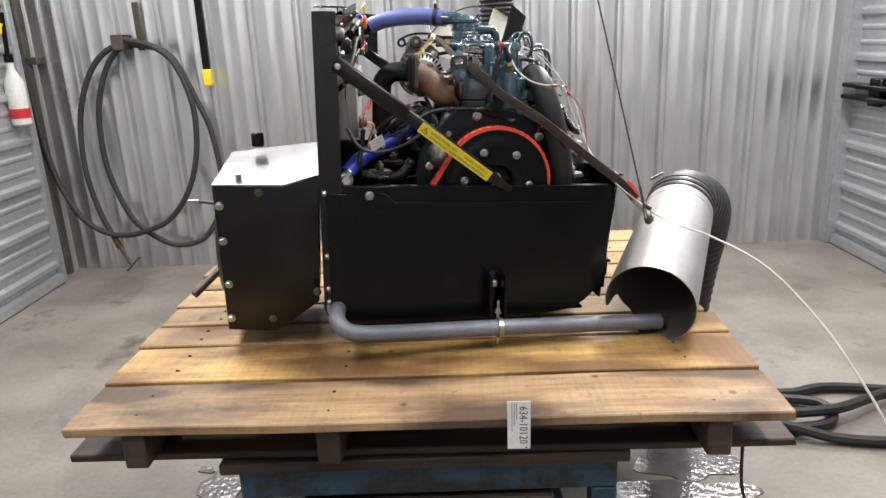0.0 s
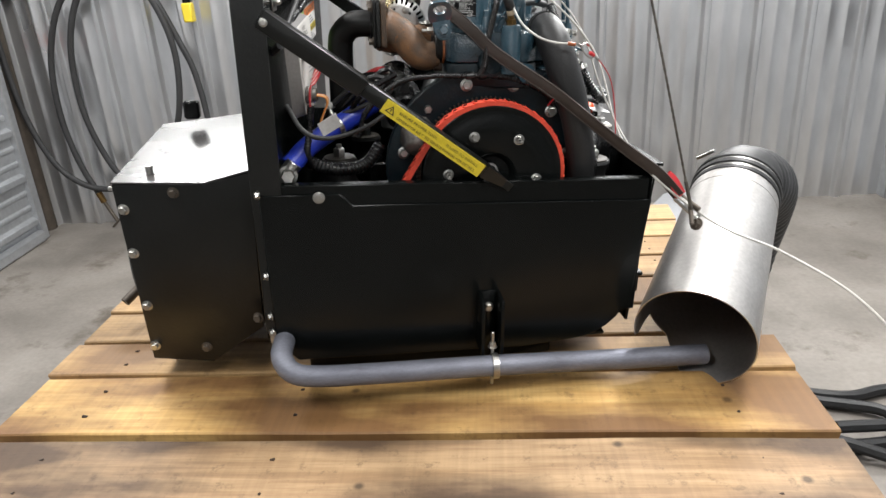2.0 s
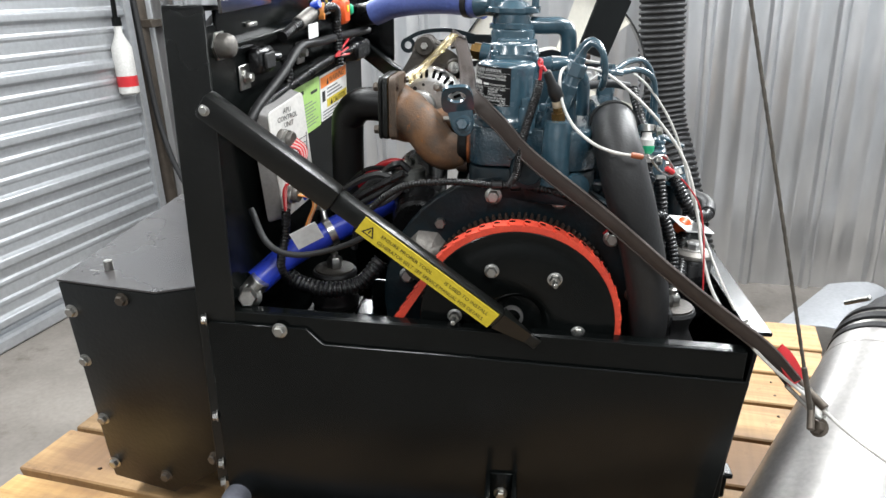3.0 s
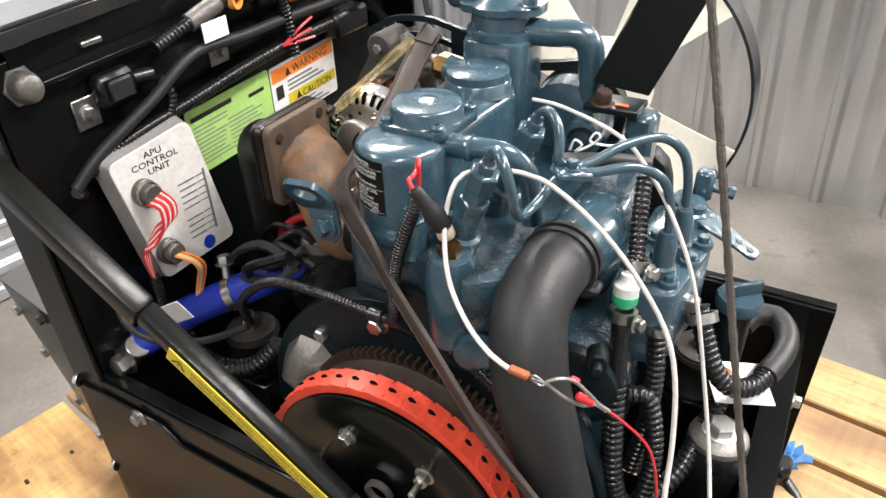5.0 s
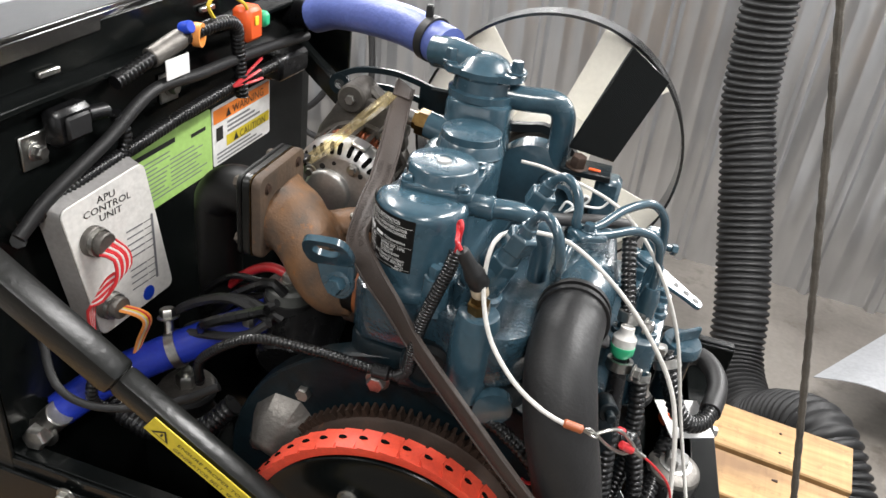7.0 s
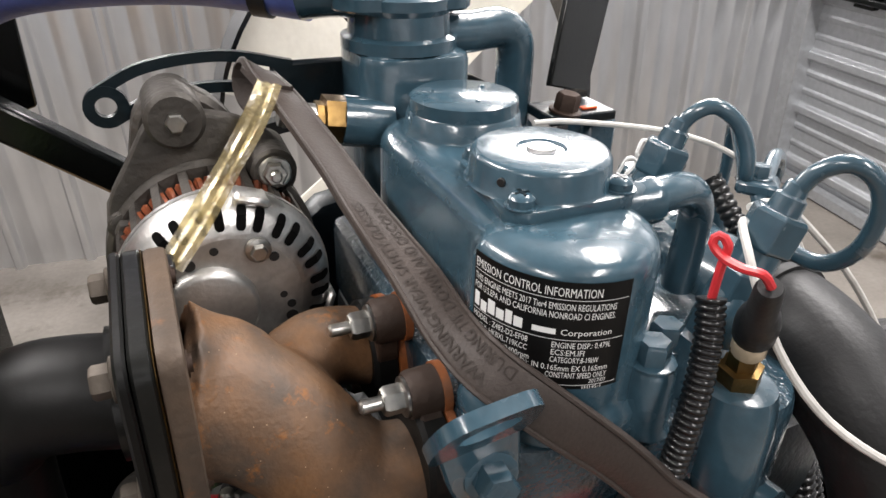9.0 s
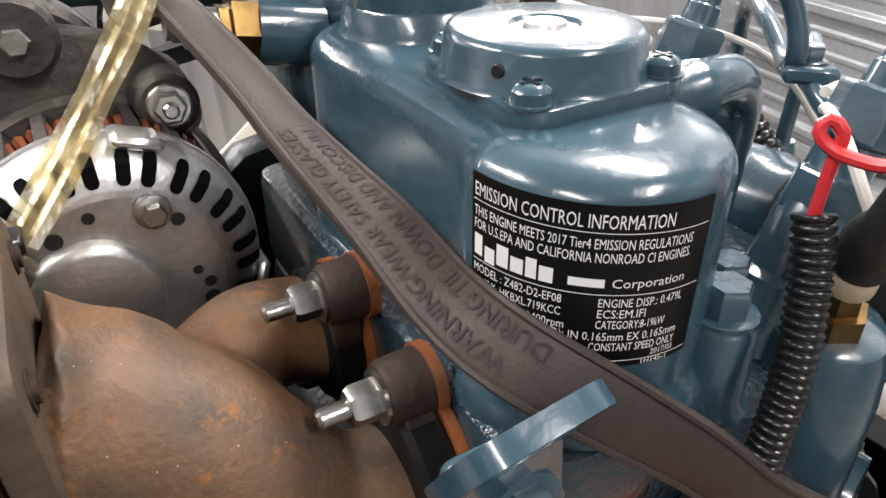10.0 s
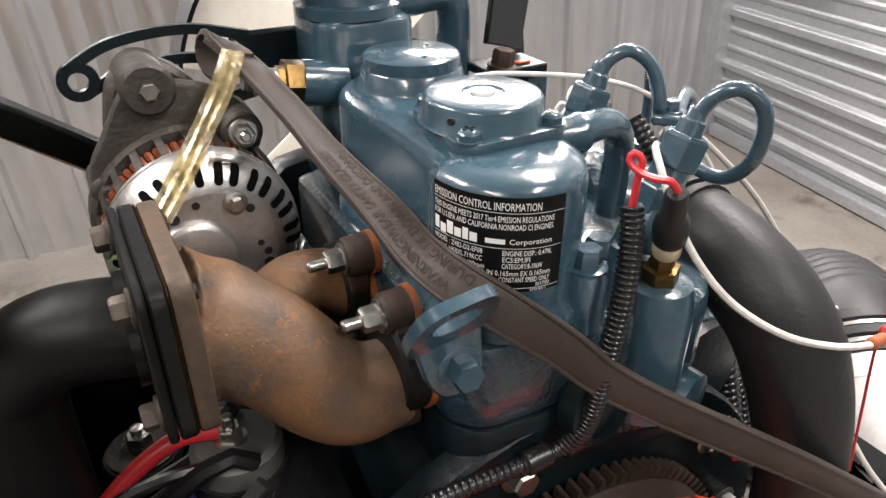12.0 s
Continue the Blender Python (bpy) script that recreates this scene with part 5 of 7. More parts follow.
def print_line(body, x0, x1, y, size):
    g = text_geo(body, size)
    k = (x1 - x0) / max(1e-6, g[0][:, 0].max())
    part("print", mapped((np.stack([x0 + g[0][:, 0] * k, y + g[0][:, 1], g[0][:, 2]], 1), g[1]), wrap(0.0002)), WHITEINK, plate_, smooth=0)


def print_bar(x0, x1, y0, y1, name="rule"):
    m = max(2, int((x1 - x0) / 0.002))
    q = np.array([(x0 + (x1 - x0) * i / m, yy, 0) for yy in (y0, y1) for i in range(m + 1)])
    part(name, mapped((q, [(i, i + 1, m + 2 + i, m + 1 + i) for i in range(m)]), wrap(0.0002)), WHITEINK, plate_, smooth=0)


LW = LWID
print_line("EMISSION CONTROL INFORMATION", 0.001, 0.0475, 0.0372, 0.0048)
print_bar(0.0008, LW - 0.001, 0.0360, 0.0362)
print_line("THIS ENGINE MEETS 2017 Tier4 EMISSION REGULATIONS", 0.001, 0.0535, 0.0322, 0.0036)
print_line("FOR U.S.EPA AND CALIFORNIA NONROAD CI ENGINES.", 0.001, 0.0535, 0.0288, 0.0036)
# maker's mark as plain shapes
for x0, w, y0, h in ((0.0012, 0.0026, 0.0218, 0.0056), (0.0046, 0.0030, 0.0210, 0.0042), (0.0082, 0.0032, 0.0218, 0.0056), (0.0120, 0.0032, 0.0218, 0.0040), (0.0158, 0.0026, 0.0218, 0.0052), (0.0190, 0.0032, 0.0218, 0.0040)):
    print_bar(x0, x0 + w, y0, y0 + h, "mark")
print_bar(0.0255, 0.0335, 0.0224, 0.0246, "maker_bar")
print_line("Corporation", 0.0350, 0.0530, 0.0224, 0.0034)
print_bar(0.0008, LW - 0.001, 0.0204, 0.0206)
print_line("MODEL : Z482-D2-EF08", 0.001, 0.0245, 0.0172, 0.0033)
print_line("FAMILY: HKBXL.719KCC", 0.001, 0.0245, 0.0138, 0.0033)
print_line("6.6kW/2400rpm", 0.0090, 0.0255, 0.0104, 0.0033)
print_line("ENGINE DISP.: 0.479L", 0.0325, 0.0535, 0.0172, 0.0033)
print_line("ECS:EM.IFI", 0.0325, 0.0440, 0.0142, 0.0033)
print_line("CATEGORY:8-19kW", 0.0325, 0.0495, 0.0112, 0.0033)
print_line("(COLD): IN 0.165mm EX 0.165mm", 0.0165, 0.0535, 0.0078, 0.0033)
print_line("BTDC", 0.0205, 0.0250, 0.0048, 0.0033)
print_line("CONSTANT SPEED ONLY", 0.0315, 0.0535, 0.0048, 0.0033)
print_line("ONLY", 0.0260, 0.0315, 0.0022, 0.0030)
print_line("2017/03", 0.0470, 0.0535, 0.0026, 0.0024)
print_bar(0.0008, LW - 0.001, 0.0017, 0.0019)
print_line("1H145-1", 0.0445, 0.0520, 0.0002, 0.0020)
# head bosses and bolts round the cover
for x, y, top in ((0.045, 0.088, 1.186), (0.066, 0.104, 1.178)):
    part("head_boss", lathe((x, y, 1.158), (0, 0, 1), [(0, 0.0125), (0.004, 0.0105), (top - 1.158 - 0.002, 0.0098), (top - 1.158, 0.0085)], 20), BLUE, eng)
    part("head_bolt", hexbolt((x, y, top), (0, 0, 1), 0.012, 0.0085), BLUE, eng)
part("port_boss", lathe((0.081, 0.078, 1.10), (0, 0, 1), [(0, 0.018), (0.055, 0.0180), (0.068, 0.0165), (0.073, 0.0150), (0.074, 0.0125), (0.074, 0)], 24), BLUE, eng)
part("front_port", lathe((0.050, 0.080, 1.115), (0.1, -1, 0.1), [(0, 0.022), (0.010, 0.021), (0.012, 0.016), (0.008, 0.0155), (0.008, 0)], 26), BLUEDARK, eng)
part("front_port", lathe((0.104, 0.072, 1.10), (0.3, -1, 0.0), [(0, 0.016), (0.008, 0.015), (0.009, 0.0)], 22), BLUE, eng)
part("breather_neck", lathe((0.044, 0.1305, 1.2285), (1, 0.03, 0.03), [(0, 0.0090), (0.022, 0.0090), (0.0235, 0.0098), (0.027, 0.0098), (0.028, 0.0080)], 20), BLUE, eng)
part("breather_pipe", tube([(0.064, 0.1310, 1.2290), (0.080, 0.1335, 1.2300), (0.094, 0.1375, 1.2275), (0.1055, 0.1420, 1.2180), (0.1110, 0.1455, 1.203), (0.1120, 0.149, 1.170)], 0.0078, 18, 0.003), BLUE, eng)
# lifting eye
LE = pose(-0.0330, 0.0715, 1.1940, 32, -5, 2)
eyeplate = rounded_poly([(-0.017, -0.016), (0.017, -0.016), (0.019, 0.0), (0.015, 0.020), (-0.015, 0.020), (-0.019, 0.0)], 0.010, 4)
bm = bmesh.new()
outer = [bm.verts.new((x, -0.0025, z)) for x, z in eyeplate]
hole = [bm.verts.new((0.0105 * math.cos(a), -0.0025, 0.006 + 0.008 * math.sin(a))) for a in np.arange(20) * math.tau / 20]
eds = [bm.edges.new((q[i], q[(i + 1) % len(q)])) for q in (outer, hole) for i in range(len(q))]
bmesh.ops.triangle_fill(bm, edges=eds, use_beauty=True)
ex = bmesh.ops.extrude_face_region(bm, geom=bm.faces[:])
bmesh.ops.translate(bm, verts=[e for e in ex["geom"] if isinstance(e, bmesh.types.BMVert)], vec=(0, 0.005, 0))
bmesh.ops.recalc_face_normals(bm, faces=bm.faces[:])
part("lifting_eye", turned(from_bm(bm), LE), BLUE, eng)
part("eye_leg", bevelled(prism(rounded_poly([(-0.047, 1.188), (-0.016, 1.188), (-0.014, 1.162), (-0.020, 1.152), (-0.033, 1.152), (-0.040, 1.162)], 0.006, 3), "y", 0.0770, 0.0815), 0.001), BLUE, eng)
part("eye_bolt", hexbolt((-0.026, 0.0768, 1.167), (-0.1, -1, 0.15), 0.0125, 0.009), BLUE, eng)
# injectors and their pipes
INJ = V(0.34, -0.05, 0.94)
for bx, by, bz in ((0.0765, 0.0975, 1.170), (0.0800, 0.1660, 1.173)):
    B0 = V(bx, by, bz)
    inj = part("injector", lathe(B0, INJ, [(-0.012, 0.0145), (0.012, 0.0140), (0.014, 0.0108), (0.034, 0.0105), (0.036, 0.0092), (0.056, 0.0088)], 20), BLUE, eng)
    part("hex", bevelled(lathe(B0 + INJ * 0.032, INJ, [(0, 0), (0, 0.0112), (0.012, 0.0112), (0.0135, 0.0098), (0.0135, 0)], 6), 0.0005), BLUE, inj, smooth=18)
    part("union_nut", bevelled(lathe(B0 + INJ * 0.054, INJ, [(0, 0), (0, 0.0100), (0.0012, 0.0112), (0.0145, 0.0112), (0.0160, 0.0096), (0.0160, 0)], 6, 0.3), 0.0004), BLUE, inj, smooth=18)
    part("gland", lathe(B0 + INJ * 0.0700, INJ, [(0, 0.0064), (0.006, 0.0060), (0.007, 0.0048), (0.011, 0.0044), (0.012, 0.0034)], 14), BLUE, inj)
part("injection_pipe", tube([(0.1020, 0.0937, 1.241), (0.1065, 0.0900, 1.2515), (0.1135, 0.0830, 1.2570), (0.1215, 0.0765, 1.2515), (0.1265, 0.0750, 1.238), (0.128, 0.080, 1.220), (0.127, 0.093, 1.209), (0.129, 0.114, 1.209), (0.136, 0.136, 1.219), (0.158, 0.152, 1.221), (0.178, 0.167, 1.222), (0.196, 0.178, 1.212), (0.203, 0.184, 1.190), (0.205, 0.186, 1.165)], 0.0036, 12, 0.003), BLUE, eng)
part("injection_pipe", tube([(0.1060, 0.1622, 1.2445), (0.1105, 0.1595, 1.2525), (0.1185, 0.1550, 1.2565), (0.1275, 0.1490, 1.2500), (0.1315, 0.1440, 1.238), (0.132, 0.142, 1.228), (0.140, 0.150, 1.222), (0.150, 0.160, 1.223), (0.166, 0.182, 1.230), (0.186, 0.205, 1.230), (0.200, 0.218, 1.216), (0.206, 0.222, 1.195), (0.208, 0.224, 1.17)], 0.0036, 12, 0.003), BLUE, eng)
part("pipe_clamp", join(turned(box(-0.013, 0.013, -0.009, 0.009, -0.003, 0.003, 0.0015), pose(0.142, 0.143, 1.221, 0, 8, 40)), hexbolt((0.142, 0.143, 1.224), (0, 0, 1), 0.008, 0.005)), BLUE, eng)
part("return_line", tube([(0.110, 0.196, 1.20), (0.120, 0.205, 1.198), (0.150, 0.215, 1.200), (0.175, 0.230, 1.195)], 0.0055, 10), HOSEGREY, eng)
# intake side
part("intake_manifold", bevelled(prism(rounded_poly([(0.126, 0.150), (0.165, 0.150), (0.175, 0.19), (0.170, 0.275), (0.126, 0.275)], 0.014, 3), "z", 1.105, 1.178), 0.010, 3), BLUECAST, eng)
part("intake_neck", lathe((0.152, 0.195, 1.152), (-0.05, -1, 0.14), [(0, 0.028), (0.045, 0.026), (0.052, 0.0235), (0.082, 0.0235), (0.082, 0.0)], 28), BLUE, eng)
part("side_cover", bevelled(prism(rounded_poly([(0.12, 0.965), (0.20, 0.965), (0.205, 1.05), (0.185, 1.10), (0.12, 1.10)], 0.012, 3), "y", 0.112, 0.17), 0.005, 2), BLUECAST, eng)
part("round_cover", lathe((0.165, 0.112, 1.06), (0.1, -1, 0), [(0, 0.038), (0.006, 0.037), (0.009, 0.031), (0.009, 0)], 32), BLUEDARK, eng)
# injection pump with its governor lever
pump = part("injection_pump", bevelled(prism(rounded_poly([(0.172, 0.155), (0.222, 0.165), (0.232, 0.245), (0.215, 0.30), (0.172, 0.30)], 0.010, 3), "z", 1.055, 1.125), 0.005, 2), BLUE, eng)
for x, y, z in ((0.190, 0.175, 1.125), (0.212, 0.180, 1.125), (0.196, 0.205, 1.125), (0.220, 0.215, 1.125), (0.205, 0.24, 1.125), (0.188, 0.235, 1.125), (0.224, 0.245, 1.125)):
    part("pump_bolt", join(lathe((x, y, z), (0, 0, 1), [(0, 0.0085), (0.004, 0.008), (0.0045, 0.0065)], 14), hexbolt((x, y, z + 0.0045), (0, 0, 1), 0.009, 0.005, False)), BLUE, pump)
for x, y in ((0.205, 0.186), (0.208, 0.224)):
    part("delivery_valve", lathe((x, y, 1.125), (0, 0, 1), [(0, 0.011), (0.012, 0.0105), (0.014, 0.0085), (0.030, 0.0085), (0.036, 0.0075), (0.042, 0.006), (0.042, 0)], 16), BLUE, pump)
part("governor_tower", cyl((0.205, 0.275, 1.09), (0.203, 0.283, 1.133), 0.016, 20, 0.002), BLUE, pump)
lever = part("throttle_lever", turned(bevelled(prism(rounded_poly([(-0.020, -0.012), (0.02, -0.013), (0.05, -0.0075), (0.066, -0.0075), (0.066, 0.0075), (0.05, 0.0075), (0.0, 0.014), (-0.020, 0.012)], 0.006, 3), "z", 0, 0.004), 0.0008), pose(0.205, 0.285, 1.133, 0, 22, -14)), BLUE, pump)
for k in (0.035, 0.047, 0.058):
    part("lever_hole", turned(lathe((k, 0, 0.0042), (0, 0, 1), [(0, 0.0032), (0.0003, 0.0032), (0.0003, 0)], 12), pose(0.205, 0.285, 1.133, 0, 22, -14)), INK, lever)
part("stop_screw", join(cyl((0.202, 0.308, 1.147), (0.228, 0.311, 1.143), 0.004, 10), box(0.200, 0.216, 0.301, 0.317, 1.133, 1.161, 0.003), hexbolt((0.228, 0.311, 1.143), (1, 0.1, -0.15), 0.010, 0.006, False)), BLUE, pump)
part("lever_hub", lathe((0.205, 0.285, 1.135), (0.2, 0, 1), [(0, 0.012), (0.006, 0.0115), (0.008, 0.009), (0.008, 0)], 18), BLUE, pump)
# oil filler with its wing cap
part("filler_neck", cyl((0.260, 0.270, 1.00), (0.260, 0.270, 1.058), 0.014, 20), BLUEDARK, eng)
fc = part("filler_cap", lathe((0.260, 0.270, 1.057), (0.02, -0.05, 1), [(0, 0.0175), (0.002, 0.0195), (0.010, 0.0195), (0.013, 0.018), (0.013, 0)], 30), BLUE, eng)
part("cap_wing", turned(box(-0.012, 0.020, -0.0025, 0.0025, 0, 0.013, 0.0015), pose(0.260, 0.270, 1.069, 0, 0, 40)), BLUE, fc)
# water side: thermostat housing, elbow, pump
part("thermostat_base", bevelled(prism(rounded_poly([(-0.008, 0.255), (0.052, 0.255), (0.052, 0.315), (-0.008, 0.315)], 0.018, 4), "z", 1.16, 1.262), 0.004, 2), BLUE, eng)
part("thermostat_cover", lathe((0.020, 0.287, 1.262), (0, 0, 1), [(0, 0.031), (0.006, 0.031), (0.0075, 0.0275), (0.018, 0.0265), (0.021, 0.029), (0.026, 0.029), (0.029, 0.0235), (0.034, 0.0195), (0.038, 0.011), (0.039, 0)], 32), BLUE, eng)
part("thermostat_flange", bevelled(prism(rounded_poly([(-0.018, 0.278), (-0.008, 0.264), (0.048, 0.264), (0.058, 0.278), (0.058, 0.298), (0.048, 0.310), (-0.008, 0.310), (-0.018, 0.298)], 0.006, 2), "z", 1.282, 1.290), 0.0012), BLUE, eng)
for x in (-0.010, 0.050):
    part("cover_bolt", hexbolt((x, 0.278, 1.290), (0, 0, 1), 0.010, 0.010), BLUE, eng)
part("water_outlet", tube([(0.010, 0.287, 1.288), (-0.010, 0.292, 1.292), (-0.030, 0.300, 1.290)], 0.015, 18), BLUE, eng)
part("bypass_pipe", tube([(0.030, 0.285, 1.268), (0.060, 0.290, 1.266), (0.085, 0.296, 1.266), (0.096, 0.298, 1.258), (0.099, 0.300, 1.240), (0.100, 0.302, 1.205)], 0.0115, 18, 0.004), BLUE, eng)
part("water_pump", lathe((0.080, 0.290, 1.185), (0, 1, 0), [(0, 0.030), (0.004, 0.038), (0.024, 0.040), (0.030, 0.036), (0.050, 0.030), (0.052, 0)], 30), BLUE, eng)
part("pump_inlet", lathe((0.108, 0.262, 1.188), (0.15, -1, 0), [(-0.04, 0.017), (0, 0.0165), (0.001, 0.0125), (-0.012, 0.012), (-0.012, 0)], 24), BLUE, eng)
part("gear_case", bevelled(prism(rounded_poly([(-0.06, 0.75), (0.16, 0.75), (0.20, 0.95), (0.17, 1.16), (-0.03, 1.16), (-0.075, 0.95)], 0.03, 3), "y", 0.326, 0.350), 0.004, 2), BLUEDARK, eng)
part("temperature_elbow", tube([(0.004, 0.262, 1.228), (-0.008, 0.262, 1.230), (-0.020, 0.263, 1.232)], 0.013, 16), BLUE, eng)
part("brass_fitting", lathe((-0.018, 0.263, 1.232), (-1, 0.02, 0.15), [(0, 0.0125), (0.012, 0.0125), (0.012, 0.009), (0.016, 0.009)], 6), BRASS, eng, "brass hex fitting")
part("sensor", join(lathe((-0.034, 0.263, 1.2345), (-1, 0.02, 0.15), [(0, 0.0075), (0.010, 0.0075), (0.011, 0.005), (0.018, 0.005), (0.018, 0)], 12), hexbolt((-0.044, 0.263, 1.236), (-1, 0.02, 0.15), 0.010, 0.005)), STEEL, eng)
# small fasteners low on the block's front
for x, y, z in ((0.120, 0.07, 1.02), (0.10, 0.088, 1.005), (0.178, 0.092, 1.03)):
    part("block_bolt", hexbolt((x, y + 0.012, z), (0.2, -1, 0), 0.012, 0.007), STEEL, eng)
part("oil_switch", join(cyl((0.185, 0.105, 1.105), (0.190, 0.088, 1.108), 0.008, 14), cyl((0.190, 0.088, 1.108), (0.192, 0.080, 1.109), 0.004, 10)), BLUEDARK, eng)
gp = part("glow_plug", lathe((0.081, 0.078, 1.173), (-0.12, -0.06, 1), [(0, 0.0085), (0.009, 0.0085), (0.0095, 0.006), (0.018, 0.0055), (0.020, 0.004), (0.024, 0.004), (0.024, 0)], 6), BRASS, eng, "brass glow plug terminal")
part("terminal_boot", lathe((0.0785, 0.0750, 1.198), (-0.48, -0.40, 1), [(0, 0.0070), (0.001, 0.0076), (0.011, 0.0078), (0.016, 0.0068), (0.019, 0.0054), (0.034, 0.0048), (0.036, 0.0040), (0.036, 0)], 18), RUBBER, gp)
part("insulator", lathe((0.0800, 0.0765, 1.1890), (-0.25, -0.20, 1), [(0, 0.0058), (0.001, 0.0064), (0.008, 0.0064), (0.009, 0.0058), (0.009, 0)], 16), CREAM, gp, "cream insulating sleeve")
part("jumper_wire", tube([(0.0635, 0.0620, 1.2290), (0.0600, 0.0635, 1.2335), (0.0585, 0.0700, 1.2325), (0.0570, 0.0780, 1.2330), (0.0555, 0.0822, 1.2365), (0.0570, 0.0815, 1.2395), (0.0588, 0.0785, 1.2370), (0.0582, 0.0788, 1.2280), (0.0575, 0.0790, 1.2140)], 0.0016, 8, 0.0015), WIRERED, gp, "thin red jumper wire")

# exhaust manifold
man = thing("exhaust_manifold", (-0.07, 0.16, 1.13), "brown rusty cast iron exhaust manifold bolted to the head", "exhaust manifold")


def runner(pts, rad):
    P = smooth_path(pts, 0.004)
    R = np.interp(np.linspace(0, 1, len(P)), np.linspace(0, 1, len(rad)), rad)
    return sweep(P, R, 24)


casting = part("casting", join(
    runner([(-0.116, 0.154, 1.163), (-0.098, 0.151, 1.160), (-0.081, 0.143, 1.149), (-0.066, 0.135, 1.132), (-0.052, 0.130, 1.123), (-0.028, 0.127, 1.126)], [0.030, 0.0275, 0.0262, 0.0255, 0.0235, 0.0205]),
    runner([(-0.116, 0.164, 1.160), (-0.098, 0.168, 1.151), (-0.080, 0.177, 1.143), (-0.066, 0.186, 1.147), (-0.052, 0.191, 1.149), (-0.026, 0.192, 1.142)], [0.032, 0.0290, 0.0215, 0.0190, 0.0185, 0.0190]),
    runner([(-0.106, 0.160, 1.154), (-0.088, 0.160, 1.151), (-0.070, 0.160, 1.140), (-0.058, 0.160, 1.130)], [0.028, 0.026, 0.022, 0.013]),
    lathe((-0.116, 0.160, 1.164), (1, 0.0, -0.25), [(0, 0), (0, 0.0375), (0.004, 0.0345), (0.012, 0.0315), (0.020, 0.030), (0.030, 0.025), (0.038, 0.017), (0.043, 0)], 32)), RUST, man)
melt = casting.modifiers.new("melt", "REMESH")
melt.mode, melt.voxel_size, melt.use_smooth_shade = "VOXEL", 0.0018, True
soften = casting.modifiers.new("soften", "SMOOTH")
soften.factor, soften.iterations = 0.5, 14
for y, z, sy, sz in ((0.127, 1.136, 0.129, 1.163), (0.192, 1.141, 0.171, 1.171)):
    # flange in the pipe's black: shade of the gap put into its colour
    part("port_flange", lathe((-0.0355, y, z), (1, 0, 0), [(0, 0.0225), (0.002, 0.0245), (0.0105, 0.0245), (0.0115, 0.0235)], 28), SOOTSHADE, man)
    for t in (1, -1):
        ly, lz = y + (sy - y) * t, z + (sz - z) * t
        part("stud_lug", join(lathe((-0.0365, ly, lz), (1, 0, 0), [(0, 0.0088), (0.0015, 0.0100), (0.0125, 0.0104)], 20), cyl((-0.034, (y + ly) / 2, (z + lz) / 2), (-0.0245, (y + ly) / 2, (z + lz) / 2), 0.014, 16)), RUSTDARK, man)
        part("stud_nut", hexbolt((-0.0366, ly, lz), (-1, 0, 0), 0.0105, 0.0080, True, 0.008), STEEL, man)
    part("gasket", join(lathe((-0.0240, y, z), (1, 0, 0), [(0, 0.0255), (0.0034, 0.0255)], 28), lathe((-0.0240, sy, sz), (1, 0, 0), [(0, 0.0112), (0.0034, 0.0112)], 20)), OVERSPRAY, man, "orange stained gasket edge")
sq = rounded_poly([(0.119, 1.136), (0.199, 1.137), (0.200, 1.212), (0.119, 1.211)], 0.010, 4)
part("outlet_flange", bevelled(prism(sq, "x", -0.1215, -0.1125), 0.0022, 2), FLANGE, man, "grey brown square outlet flange")
for y, z in ((0.131, 1.199), (0.186, 1.202), (0.131, 1.147), (0.188, 1.148)):
    part("flange_bolt", join(lathe((-0.1124, y, z), (1, 0, 0), [(0, 0.0048), (0.0006, 0.0048), (0.0006, 0.0034)], 14), lathe((-0.1124, y, z), (1, 0, 0), [(0, 0.0033), (0.0018, 0.0033), (0.0018, 0)], 10)), RUSTDARK, man)
xp = thing("exhaust_stub", (-0.18, 0.160, 1.12), "sooty black exhaust elbow bolted to the manifold flange", "exhaust pipe")
part("adapter_plate", bevelled(prism([(y * 1.02 - 0.0033, z * 1.0) for y, z in sq], "x", -0.1290, -0.1220), 0.001), BLACKWORN, xp)
part("thin_plate", bevelled(prism([(y * 1.03 - 0.005, z) for y, z in sq], "x", -0.1335, -0.1295), 0.001), SOOTSHADE, xp)
part("gasket", bevelled(prism([(y * 1.01 - 0.0016, z) for y, z in sq], "x", -0.1219, -0.1216), 0.0001), BRASS, xp, "thin golden gasket edge")
part("pipe", runner([(-0.132, 0.160, 1.172), (-0.150, 0.164, 1.173), (-0.167, 0.169, 1.170), (-0.181, 0.174, 1.158), (-0.188, 0.179, 1.135), (-0.190, 0.184, 1.02)], [0.0212, 0.0212, 0.0212, 0.0212, 0.0212, 0.021]), SOOTSHADE, xp)
part("weld_ring", ring((-0.1338, 0.160, 1.172), (-1, 0, 0), 0.0250, 0.020, 0.004, 28), BLACKWORN, xp)
for y, z in ((0.131, 1.199), (0.186, 1.202), (0.131, 1.147), (0.188, 1.148)):
    part("bolt", hexbolt((-0.1336, y, z), (-1, 0, 0), 0.010, 0.006), PLATEGREY, xp)

# ---- alternator ----
alt = thing("alternator", (-0.083, 0.27, 1.115), "bright cast aluminium alternator with slotted end cover", "alternator")
AC = V(-0.088, 0.218, 1.163)

